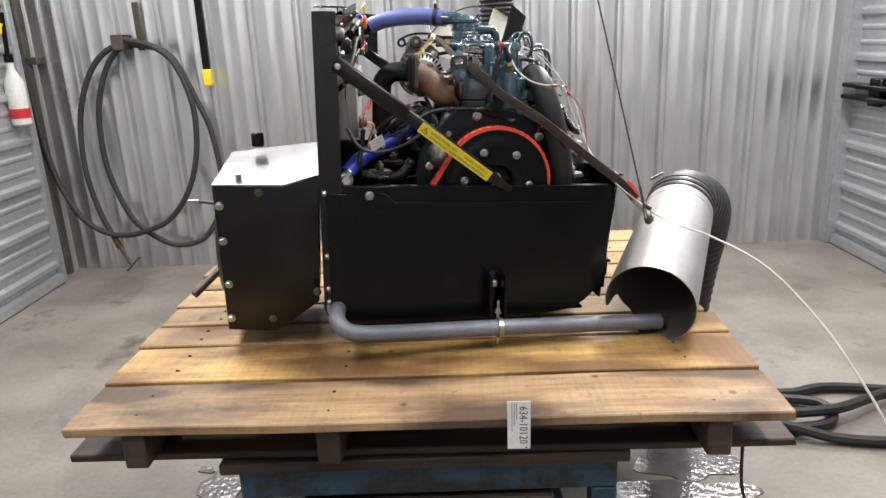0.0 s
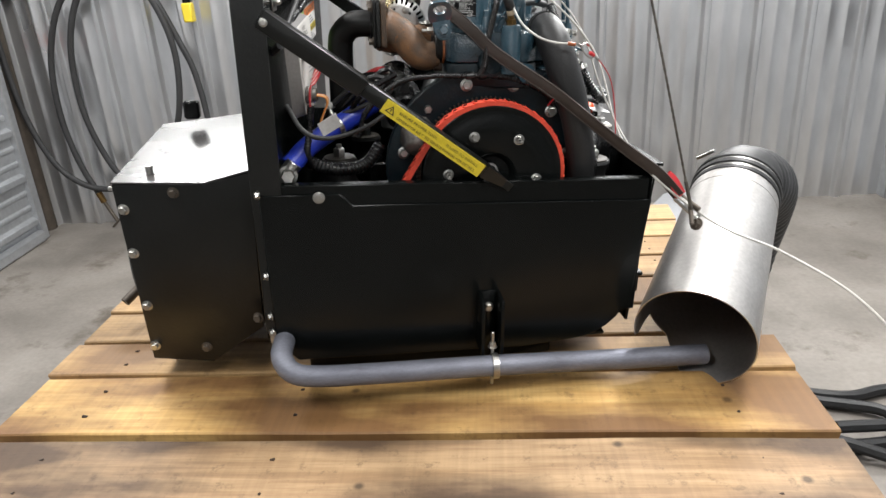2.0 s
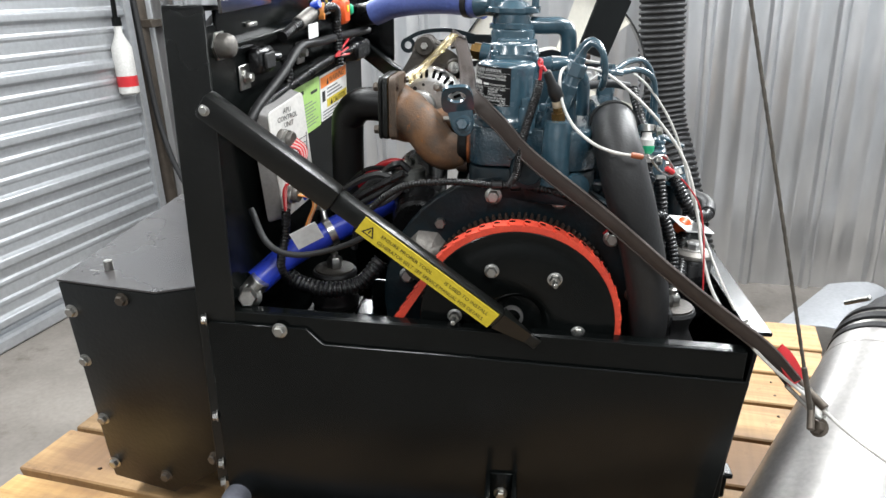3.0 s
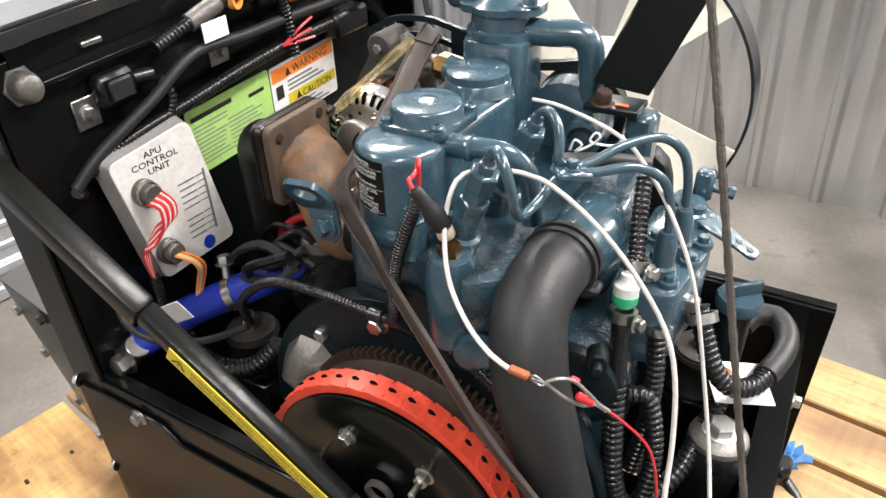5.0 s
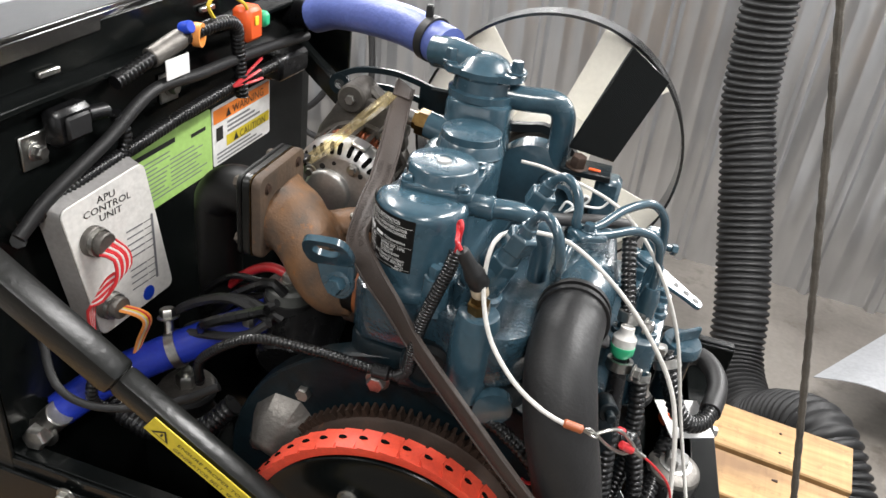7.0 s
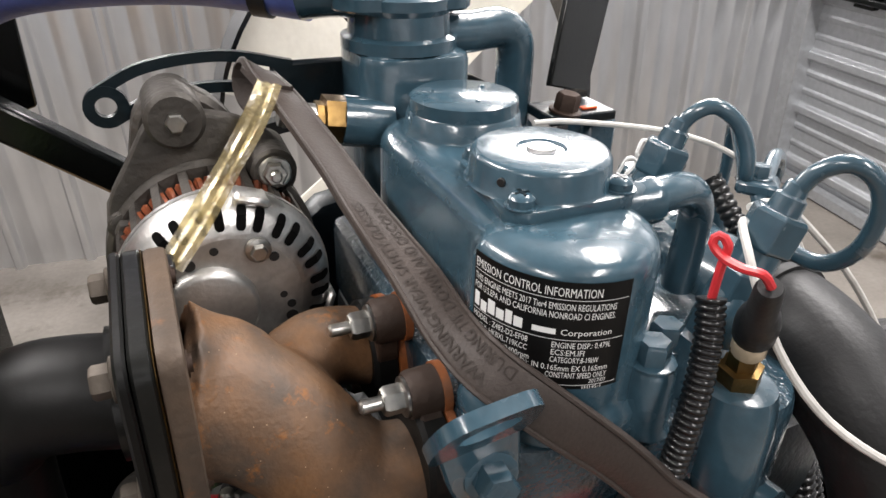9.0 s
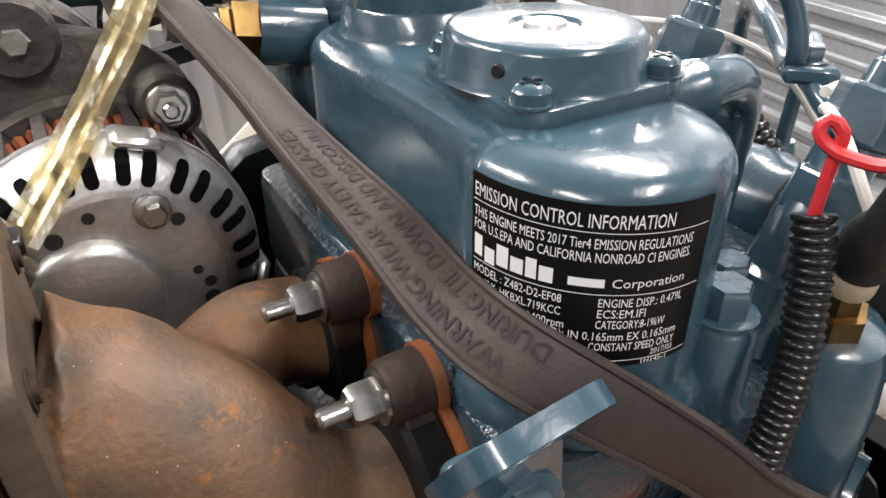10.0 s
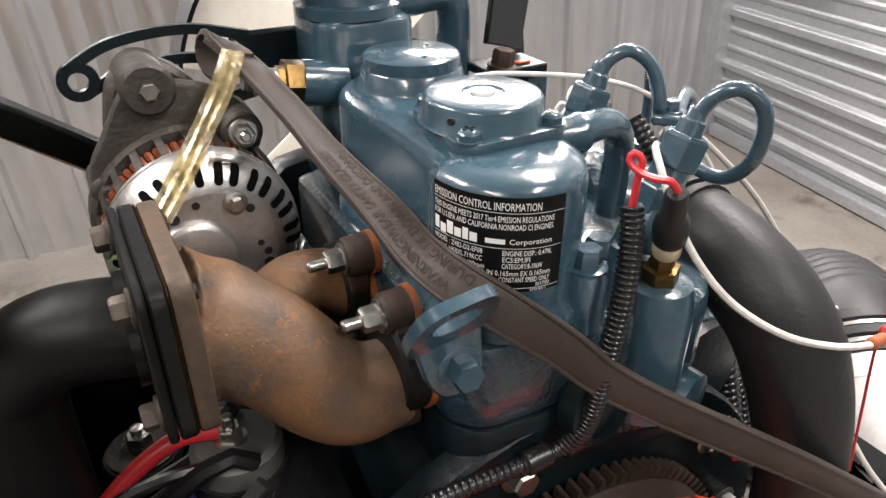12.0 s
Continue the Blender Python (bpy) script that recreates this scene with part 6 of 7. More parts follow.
part("rear_cover", lathe(AC, (0, 1, 0), [(0.003, 0.0355), (0.0035, 0.037), (0.006, 0.0440), (0.012, 0.0490), (0.018, 0.0502), (0.0215, 0.0504)], 48), ALU, alt)
part("cover_face", lathe(AC + V(0, 0.0025, 0), (0, 1, 0), [(0.0, 0.0), (0.0, 0.024), (0.0006, 0.0355), (0.002, 0.0362)], 48), ALUDARK, alt)
prof = ((0.0355, 0.0030), (0.037, 0.0035), (0.0440, 0.006), (0.0495, 0.012))
for k in range(30):
    a = 2 * math.pi * (k + (0.62 if k % 2 else 0.5)) / 30
    if 3.6 < a < 5.4:
        continue
    r_, t = V(math.cos(a), 0, math.sin(a)), V(-math.sin(a), 0, math.cos(a))
    v = []
    for q, w in ((0.0372, 0.0009), (0.0378, 0.0017), (0.0390, 0.0022), (0.0415, 0.0022), (0.0440, 0.0022), (0.0460, 0.0022), (0.0472, 0.0017), (0.0477, 0.0009)):
        yy = np.interp(q, [p[0] for p in prof], [p[1] for p in prof])
        v += [AC + r_ * (q + 0.0003) + t * s_ * w + V(0, yy - 0.0006, 0) for s_ in (-1, 1)]
    part("slot", (np.array(v), [(2 * i, 2 * i + 2, 2 * i + 3, 2 * i + 1) for i in range(7)]), VOID, alt, smooth=0)
part("rim", ring(AC + V(0, 0.0205, 0), (0, 1, 0), 0.0510, 0.030, 0.0030, 48), ALU, alt)
for k in range(4):
    q = radians(72 + 90 * k)
    part("rim_lug", turned(box(-0.008, 0.008, 0.0, 0.016, -0.002, 0.0022, 0.0015), pose(*(AC + V(0.0495 * math.cos(q), 0.007, 0.0495 * math.sin(q))), 0, 90 - math.degrees(q), 0)), ALU, alt)
part("stator", lathe(AC + V(0, 0.026, 0), (0, 1, 0), [(0, 0.0400), (0.028, 0.0400)], 40), INK, alt)
for k in range(22):
    a = 2 * math.pi * (k + 0.3) / 22
    r_, t = V(math.cos(a), 0, math.sin(a)), V(-math.sin(a), 0, math.cos(a))
    v = [AC + r_ * rr + t * (0.0021 * s) + V(0, yy, 0) for yy in (0.0238, 0.0560) for s in (-1, 1) for rr in (0.0440, 0.0505)]
    part("cage_bar", fix_normals((np.array(v), [(0, 1, 3, 2), (4, 5, 7, 6), (0, 1, 5, 4), (2, 3, 7, 6), (0, 2, 6, 4), (1, 3, 7, 5)])), ALTFRAME, alt, smooth=0)
part("front_housing", lathe(AC + V(0, 0.052, 0), (0, 1, 0), [(0, 0.0505), (0.003, 0.0530), (0.018, 0.053), (0.030, 0.040), (0.034, 0.0)], 40), ALTFRAME, alt)
part("bearing_boss", lathe(AC + V(-0.010, -0.004, -0.001), (0, 1, 0), [(0, 0.0), (0, 0.0195), (0.0012, 0.0215), (0.003, 0.0222), (0.0065, 0.0226)], 40), ALUDARK, alt)
for a, r in ((62, 0.030), (-50, 0.031), (150, 0.032), (240, 0.032)):
    p = AC + V(r * math.cos(radians(a)), 0.0022, r * math.sin(radians(a)))
    part("cover_screw", join(lathe(p, (0, -1, 0), [(0, 0.0062), (0.002, 0.006), (0.0025, 0.005)], 16), hexbolt(p + V(0, -0.0025, 0), (0, -1, 0), 0.007, 0.003, False)), STEEL, alt)
for a, r, q in ((45, 0.030, 0.0024), (100, 0.029, 0.0020), (125, 0.0285, 0.0028), (170, 0.031, 0.0026), (0, 0.024, 0.0018), (-12, 0.028, 0.0022), (-25, 0.030, 0.003)):
    p = AC + V(r * math.cos(radians(a)), 0.0024, r * math.sin(radians(a)))
    part("round_hole", lathe(p + V(0, 0.0004, 0), (0, -1, 0), [(0, q), (0.0006, q), (0.0006, 0)], 14), INK, alt)
part("bracket", bevelled(prism(rounded_poly([(-0.1110, 1.238), (-0.088, 1.240), (-0.066, 1.234), (-0.050, 1.222), (-0.040, 1.200), (-0.060, 1.172), (-0.120, 1.172), (-0.137, 1.184), (-0.134, 1.200), (-0.123, 1.217)], 0.008, 4), "y", 0.2740, 0.2850), 0.003, 2), ALTFRAME, alt)
part("ear", bevelled(prism(rounded_poly([(-0.125, 1.200), (-0.060, 1.212), (-0.075, 1.240), (-0.098, 1.252), (-0.116, 1.240)], 0.014, 4), "y", 0.285, 0.305), 0.003), ALTFRAME, alt)
part("ear_boss", cyl((-0.0985, 0.2665, 1.238), (-0.0985, 0.306, 1.238), 0.0140, 28, 0.002), ALTFRAME, alt)
part("ear_bolt", hexbolt((-0.0985, 0.2665, 1.238), (0, -1, 0), 0.0085, 0.004, False), STEEL, alt, smooth=20)
part("lower_ear", join(cyl((-0.128, 0.272, 1.186), (-0.128, 0.300, 1.186), 0.009, 18), hexbolt((-0.128, 0.272, 1.186), (0, -1, 0), 0.010, 0.006)), ALTFRAME, alt)
part("bolt_boss", lathe((-0.0565, 0.2600, 1.2105), (0, -1, 0), [(-0.032, 0.0125), (0, 0.0115), (0.0015, 0.0100), (0.0015, 0)], 22), ALTFRAME, alt)
part("side_bolt", hexbolt((-0.0565, 0.2585, 1.2105), (-0.1, -1, 0.12), 0.0105, 0.0055, True, 0.0035), STEEL, alt, smooth=20)
for a in np.linspace(0.5, 2.9, 26):
    part("winding", tube([AC + V(0.0400 * math.cos(a), 0.030, 0.0400 * math.sin(a)), AC + V(0.0480 * math.cos(a + 0.02), 0.040, 0.0480 * math.sin(a + 0.02)), AC + V(0.0400 * math.cos(a + 0.05), 0.050, 0.0400 * math.sin(a + 0.05))], 0.0021, 6, 0.003), WINDING, alt, "copper winding")
part("pulley", lathe(AC + V(0, 0.090, 0), (0, 1, 0), [(0, 0.03), (0.003, 0.032), (0.008, 0.026), (0.013, 0.032), (0.016, 0.030), (0.016, 0)], 32), PLATEGREY, alt)
arm = thing("adjuster_arm", (-0.08, 0.31, 1.235), "dark blue slotted alternator adjusting arm", "bracket")
P = smooth_path([(-0.035, 0.312, 1.242), (-0.070, 0.312, 1.249), (-0.105, 0.312, 1.246), (-0.127, 0.312, 1.236)], 0.004)
N = np.gradient(P, axis=0)
N = np.stack([-N[:, 2], 0 * N[:, 0], N[:, 0]], 1)
N /= np.linalg.norm(N, axis=1)[:, None]
for s in (-1, 1):
    part("rail", sweep(P + N * 0.008 * s, None, flat=(0.0055, 0.005), up=(0, 1, 0)), BLUEDARK, arm)
part("end", ring((-0.128, 0.309, 1.2355), (0, 1, 0), 0.0108, 0.0052, 0.005, 20), BLUEDARK, arm)
part("root", box(-0.045, 0.02, 0.3095, 0.3145, 1.226, 1.252, 0.002), BLUEDARK, arm)

# fan belt
fbp = smooth_path([(-0.117, 0.336, 1.164), (-0.100, 0.336, 1.193), (-0.06, 0.336, 1.205), (0.05, 0.336, 1.222), (0.085, 0.336, 1.226), (0.118, 0.336, 1.20), (0.120, 0.336, 1.17), (0.095, 0.336, 1.10), (0.09, 0.336, 0.97), (0.045, 0.336, 0.93), (0.0, 0.336, 0.97), (-0.08, 0.336, 1.13), (-0.117, 0.336, 1.164)], 0.008)
single("fan_belt", sweep(fbp, None, flat=(0.008, 0.010), up=(0, 1, 0)), RUBBER, (-0.02, 0.336, 0.93), "black rubber fan belt round the pulleys", "belt")

# ---- cooling fan ----
fan = thing("cooling_fan", (0.085, 0.40, 1.05), "cream nylon cooling fan with a dark outer ring", "fan")
FC = V(0.079, 0.400, 1.180)
part("hub", lathe(FC + V(0, -0.028, 0), (0, 1, 0), [(0, 0.0), (0, 0.034), (0.004, 0.044), (0.010, 0.048), (0.045, 0.050), (0.048, 0.046), (0.048, 0)], 36), FANWHITE, fan)
part("outer_ring", ring(FC + V(0, -0.006, 0), (0, 1, 0), 0.1465, 0.1435, 0.034, 72), GLOSSBLACK, fan, "dark moulded fan ring")
for k in range(4):
    a0 = math.radians(90 * k + 56)
    v, f = [], []
    for i in range(9):
        r = 0.046 + 0.098 * i / 8
        tw = radians(34 - 12 * i / 8)
        half = 0.026 + 0.028 * i / 8
        for j in range(5):
            s = (j - 2) / 2 * half
            a = a0 + s * math.cos(tw) / r
            camber = 0.004 * (1 - ((j - 2) / 2) ** 2)
            v.append(FC + V(r * math.cos(a), 0.010 - s * math.sin(tw) - camber, r * math.sin(a)))
    n9 = len(v)
    v += [p + V(0, 0.0022, 0) for p in v[:n9]]
    for i in range(8):
        for j in range(4):
            q = (i * 5 + j, i * 5 + j + 1, (i + 1) * 5 + j + 1, (i + 1) * 5 + j)
            f += [q, tuple(n9 + t for t in q[::-1])]
    for i in range(8):
        f += [(i * 5, (i + 1) * 5, n9 + (i + 1) * 5, n9 + i * 5), (i * 5 + 4, n9 + i * 5 + 4, n9 + (i + 1) * 5 + 4, (i + 1) * 5 + 4)]
    f += [tuple([j for j in range(4, -1, -1)] + [n9 + j for j in range(5)]), tuple([40 + j for j in range(5)] + [n9 + 40 + j for j in range(4, -1, -1)])]
    part("blade", fix_normals((np.array(v), f)), FANWHITE, fan)
part("drive_pulley", lathe(FC + V(0, -0.066, 0), (0, 1, 0), [(0, 0.0), (0, 0.042), (0.004, 0.045), (0.010, 0.037), (0.016, 0.045), (0.020, 0.043), (0.032, 0.03)], 36), PLATEGREY, fan)
fb = thing("fan_bracket", (0.13, 0.29, 1.2), "flat black steel fan bracket with a rusty bolt", "bracket")
# slanting flat plate in front of the fan
q = [V(0.108, 0.278, 1.235), V(0.150, 0.300, 1.222), V(0.180, 0.325, 1.298), V(0.141, 0.312, 1.325)]
nn = np.cross(q[1] - q[0], q[3] - q[0])
nn /= np.linalg.norm(nn)
part("plate", bevelled(fix_normals((np.array(q + [p + nn * 0.004 for p in q]), [(0, 1, 2, 3), (4, 5, 6, 7), (0, 1, 5, 4), (1, 2, 6, 5), (2, 3, 7, 6), (3, 0, 4, 7)])), 0.0008), BLACK, fb)
part("foot", box(0.106, 0.152, 0.264, 0.296, 1.214, 1.220, 0.001), BLUEDARK, fb)
part("bolt", hexbolt((0.120, 0.272, 1.220), (0.1, -0.1, 1), 0.013, 0.010), RUSTDARK, fb, "pinkish rusty hex bolt")
part("paint_mark", box(0.131, 0.142, 0.270, 0.274, 1.2202, 1.2218, 0.0005), ORANGE, fb, "dab of orange paint")
part("block", box(0.140, 0.164, 0.275, 0.30, 1.165, 1.212, 0.004), BLUE, fb)

# ---- flywheel, pulley and link belt ----
fw = thing("flywheel", (CX, 0.062, 0.81), "brown rusted flywheel with a toothed ring gear", "flywheel")
part("disc", lathe((CX, 0.049, CZ), (0, 1, 0), [(0, 0.0), (0, 0.104), (0.003, 0.1085), (0.018, 0.1105), (0.020, 0.1120)], 56), RUSTDARK, fw)
gear = []
nt = 96
for k in range(nt):
    for fr, r in ((0.0, 0.1120), (0.2, 0.1190), (0.5, 0.1190), (0.7, 0.1120)):
        a = 2 * math.pi * (k + fr) / nt
        gear.append((CX + r * math.cos(a), CZ + r * math.sin(a)))
part("ring_gear", prism(gear, "y", 0.0695, 0.0790), RUSTDARK, fw, smooth=20)
pl = thing("drive_pulley", (CX, 0.036, 0.83), "black drive pulley bolted to the flywheel", "pulley")
part("wheel", lathe((CX, 0.021, CZ), (0, 1, 0), [(0.012, 0.0), (0.012, 0.030), (0.004, 0.034), (0.0, 0.040), (0.0, 0.096), (0.002, 0.104), (0.0, 0.1125), (0.001, 0.1135), (0.005, 0.109), (0.020, 0.109), (0.024, 0.1135), (0.0275, 0.112)], 64), BLACK, pl)
for k in range(6):
    a = radians(60 * k - 5)
    p = V(CX + 0.072 * math.cos(a), 0.0208, CZ + 0.072 * math.sin(a))
    part("bolt", hexbolt(p, (0, -1, 0), 0.011, 0.007, True, 0.012 if k % 2 else 0.0), STEEL, pl)
part("hub_ring", ring((CX - 0.005, 0.0172, CZ + 0.010), (0, 1, 0), 0.0130, 0.0098, 0.005, 28), ALU, pl)
belt = thing("link_belt", (0.0, 0.034, 0.80), "bright red segmented link belt round the pulley", "belt")
RB = 0.1155
# the belt leaves the pulley towards the generator, low beside it
t0, t1 = radians(-40), radians(146)
arc = [(CX + RB * math.cos(a), 0.0355, CZ + RB * math.sin(a)) for a in np.linspace(t0, t1, 60)]
end = arc[-1]
run = [(end[0] - 0.115 * k / 14 * 0.62, 0.0355, end[2] - 0.115 * k / 14) for k in range(1, 15)]
path = smooth_path(arc + run, 0.012)
part("core", sweep(path, None, flat=(0.0070, 0.0195), up=(0, 1, 0)), RED, belt)
T = np.gradient(path, axis=0)
T /= np.linalg.norm(T, axis=1)[:, None]
s = np.concatenate([[0], np.cumsum(np.linalg.norm(np.diff(path, axis=0), axis=1))])
links = np.arange(0.004, s[-1] - 0.004, 0.0165)
vtab = np.array([(-0.0085, -0.0104, 0.0), (0.0055, -0.0104, 0.0026), (0.0085, -0.004, 0.0032), (0.0085, 0.004, 0.0032), (0.0055, 0.0104, 0.0026), (-0.0085, 0.0104, 0.0)])
for q in links:
    P = np.array([np.interp(q, s, path[:, k]) for k in range(3)])
    D = np.array([np.interp(q, s, T[:, k]) for k in range(3)])
    D /= np.linalg.norm(D)
    Nn = np.cross(D, V(0, 1, 0))
    Nn = -Nn if Nn @ (P - V(CX, 0.0335, CZ)) < 0 else Nn
    top = [P + D * a + V(0, b, 0) + Nn * (0.0040 + 0.55 * c) for a, b, c in vtab]
    bot = [P + D * a + V(0, b, 0) + Nn * 0.0030 for a, b, c in vtab]
    part("link", fix_normals((np.array(bot + top), [(0, 1, 2, 3, 4, 5), (6, 7, 8, 9, 10, 11)] + [(i, (i + 1) % 6, 6 + (i + 1) % 6, 6 + i) for i in range(6)])), RED, belt)
    c = P + D * 0.0040 + Nn * 0.0056
    part("slot", turned(prism(rounded_poly([(-0.0040, 0.0), (0.0, -0.0017), (0.0030, -0.0011), (0.0030, 0.0011), (0.0, 0.0017)], 0.0006, 2), "z", -0.0012, 0.0009), Matrix(((D[0], 0, Nn[0], c[0]), (D[1], 1, Nn[1], c[1]), (D[2], 0, Nn[2], c[2]), (0, 0, 0, 1)))), VOID, belt)
st = thing("starter_nose", (-0.07, 0.10, 0.98), "bare ribbed aluminium starter nose beside the flywheel", "starter motor")
part("nose", lathe((-0.078, 0.060, 0.985), (0.25, 1, 0.55), [(0, 0.012), (0.002, 0.016), (0.02, 0.027), (0.042, 0.034), (0.050, 0.034), (0.050, 0)], 9), ALUDULL, st)
part("ear", join(cyl((-0.052, 0.085, 1.045), (-0.052, 0.100, 1.047), 0.010, 16), hexbolt((-0.052, 0.085, 1.045), (0, -1, 0), 0.012, 0.008)), STEEL, st)
part("motor_body", cyl((-0.085, 0.12, 1.03), (-0.095, 0.24, 1.075), 0.034, 24, 0.004), PLASTIC, st)
part("solenoid", cyl((-0.103, 0.160, 1.000), (-0.104, 0.160, 1.094), 0.0225, 28, 0.003), SOLENOID, st, "grey solenoid can")
part("solenoid_band", ring((-0.104, 0.160, 1.068), (0, 0, 1), 0.0245, 0.0220, 0.012, 28), RUBBER, st, "black rubber band")
part("cable_nut", hexbolt((-0.106, 0.160, 1.0935), (0, 0, 1), 0.011, 0.007, True, 0.006), STEEL, st)
part("red_cable", tube([(-0.195, 0.180, 1.035), (-0.171, 0.172, 1.066), (-0.148, 0.169, 1.088), (-0.128, 0.168, 1.098), (-0.110, 0.164, 1.098)], 0.0046, 10), WIRERED, st, "red battery cable")

# ---- engine mounts, filter, hoses inside the tray ----
for x, y, z in ((-0.200, 0.130, 0.962), (0.232, 0.085, 0.955), (0.235, 0.33, 0.955), (-0.15, 0.34, 0.95)):
    mt = thing("engine_mount", (x, y, 0.90), "black rubber engine mount with a zinc washer and nut", "engine mount", "engine mounts")
    part("rubber", lathe((x, y, z - 0.055), (0, 0, 1), [(0, 0.030), (0.006, 0.032), (0.022, 0.024), (0.030, 0.024), (0.046, 0.030), (0.050, 0.028), (0.050, 0)], 28), RUBBER, mt)
    part("washer", lathe((x, y, z - 0.005), (0, 0, 1), [(0, 0.026), (0.0025, 0.026), (0.003, 0.025), (0.003, 0)], 28), ALTFRAME, mt)
    part("nut", hexbolt((x, y, z - 0.002), (0, 0, 1), 0.018, 0.014, False, 0.006), STEEL, mt)
    part("pedestal", box(x - 0.035, x + 0.035, y - 0.03, y + 0.03, 0.657, z - 0.056, 0.003), BLACK, mt)
part_base = thing("mount_arm", (-0.14, 0.12, 0.90), "black steel arm joining the engine to its mount", "bracket")
part("arm", box(-0.225, -0.06, 0.105, 0.155, 0.888, 0.904, 0.003), BLACK, part_base)
part("rib", box(-0.15, -0.06, 0.127, 0.133, 0.904, 0.945, 0.002), BLACK, part_base)
of = thing("oil_filter", (0.278, 0.178, 0.90), "black spin-on filter with a grey hex topped lid", "filter")
part("can", lathe((0.275, 0.184, 0.900), (0, 0, 1), [(0, 0.022), (0.004, 0.025), (0.078, 0.025), (0.081, 0.023)], 30), PLASTIC, of)
part("lid", lathe((0.275, 0.184, 0.981), (0, 0, 1), [(0, 0.0235), (0.002, 0.0248), (0.006, 0.0238), (0.010, 0.0185), (0.0105, 0.0)], 30), ALUDULL, of, "dull aluminium lid")
part("hex", hexbolt((0.275, 0.184, 0.991), (0, 0, 1), 0.019, 0.009, True), ALU, of)
part("label", turned(box(-0.018, 0.018, -0.0004, 0.0004, -0.022, 0.022, 0.0002), pose(0.232, 0.145, 0.95, 0, 20, -48)), PAPER, of, "white paper label")
single("paper_tag", turned(box(-0.028, 0.028, -0.02, 0.02, -0.0006, 0.0006, 0.0002), pose(0.278, 0.225, 1.012, 18, 12, 35)), PAPER, (0.278, 0.225, 1.0), "blank white paper tag tucked behind the filter", "tag")

ie = thing("intake_elbow", (0.16, 0.06, 0.80), "thick black rubber intake elbow clamped to the blue neck", "intake hose")
part("hose", runner([(0.147, 0.132, 1.162), (0.1465, 0.112, 1.164), (0.145, 0.090, 1.161), (0.146, 0.070, 1.152), (0.151, 0.056, 1.136), (0.158, 0.047, 1.112), (0.171, 0.042, 1.073), (0.188, 0.041, 1.015), (0.200, 0.048, 0.95), (0.205, 0.065, 0.88), (0.20, 0.10, 0.80)], [0.0255, 0.0255, 0.0262, 0.0258, 0.0245, 0.0238, 0.0235, 0.0235, 0.0235, 0.0235, 0.0235]), RUBBER, ie)
for k, y in enumerate((0.128, 0.119)):
    part("clamp_band", ring((0.1468, y, 1.1630), (0, -1, 0.05), 0.0280, 0.0255, 0.005, 36), RUBBER, ie)
part("clamp_ear", box(0.166, 0.178, 0.112, 0.126, 1.146, 1.152, 0.002), RUBBER, ie)

uh = thing("upper_coolant_hose", (-0.1, 0.35, 1.27), "pale blue silicone coolant hose to the thermostat housing", "coolant hose")
part("hose", runner([(-0.195, 0.395, 1.276), (-0.165, 0.384, 1.288), (-0.12, 0.362, 1.295), (-0.07, 0.338, 1.297), (-0.02, 0.308, 1.292)], [0.019, 0.0195, 0.0195, 0.0195, 0.0195]), BLUEPALE, uh)
part("clamp", ring((-0.045, 0.323, 1.295), (1, -0.55, -0.1), 0.0215, 0.019, 0.009, 30), RUBBER, uh)
part("clamp_tab", box(-0.049, -0.042, 0.315, 0.320, 1.314, 1.326, 0.001), RUBBER, uh)
part("end_stub", cyl((-0.235, 0.41, 1.27), (-0.190, 0.394, 1.277), 0.017, 20), PLASTIC, uh)
lh = thing("lower_coolant_hose", (-0.2, 0.08, 0.95), "bright blue silicone hose low in the tray", "coolant hose")
part("hose", runner([(-0.278, 0.050, 0.966), (-0.248, 0.080, 0.990), (-0.210, 0.112, 1.009), (-0.165, 0.138, 1.031), (-0.125, 0.162, 1.050), (-0.095, 0.20, 1.06)], [0.0165] * 6), BLUEHOSE, lh)
part("clamp", join(ring((-0.204, 0.116, 1.012), (1, 0.6, 0.45), 0.0185, 0.0165, 0.009, 28), cyl((-0.206, 0.118, 1.026), (-0.212, 0.126, 1.046), 0.0045, 12), hexbolt((-0.211, 0.125, 1.042), (-0.2, 0.2, 1), 0.013, 0.008)), STEEL, lh)
part("elbow_fitting", join(cyl((-0.285, 0.036, 0.955), (-0.268, 0.040, 0.975), 0.013, 16), hexbolt((-0.279, 0.028, 0.958), (0.1, -1, 0.1), 0.020, 0.012)), STEEL, lh)
part("flag", turned(box(-0.017, 0.017, -0.0005, 0.0005, -0.012, 0.012, 0.0002), pose(-0.210, 0.050, 1.031, 10, -25, 20)), PAPER, lh, "white paper flag")

fh = thing("fuel_line", (0.19, 0.12, 0.95), "black ribbed fuel line with a green and white inline valve", "fuel line")
part("upper_run", conduit([(0.178, 0.205, 1.195), (0.183, 0.185, 1.175), (0.189, 0.165, 1.155), (0.191, 0.150, 1.147)], 0.0065), PLASTIC, fh)
part("white_body", lathe((0.191, 0.139, 1.134), (-0.02, 0.2, 1), [(0, 0.006), (0.002, 0.0092), (0.009, 0.0095), (0.013, 0.006), (0.018, 0.0055)], 20), WHITEPLATE, fh)
part("green_body", lathe((0.191, 0.139, 1.136), (0.02, -0.2, -1), [(0, 0.0097), (0.006, 0.0094), (0.010, 0.006)], 20), GREENP, fh, "green valve half")
part("clamp", join(ring((0.192, 0.152, 1.150), (0, 0.4, 1), 0.0105, 0.0075, 0.008, 20), hexbolt((0.203, 0.148, 1.153), (1, -0.3, 0.1), 0.009, 0.005)), STEEL, fh)
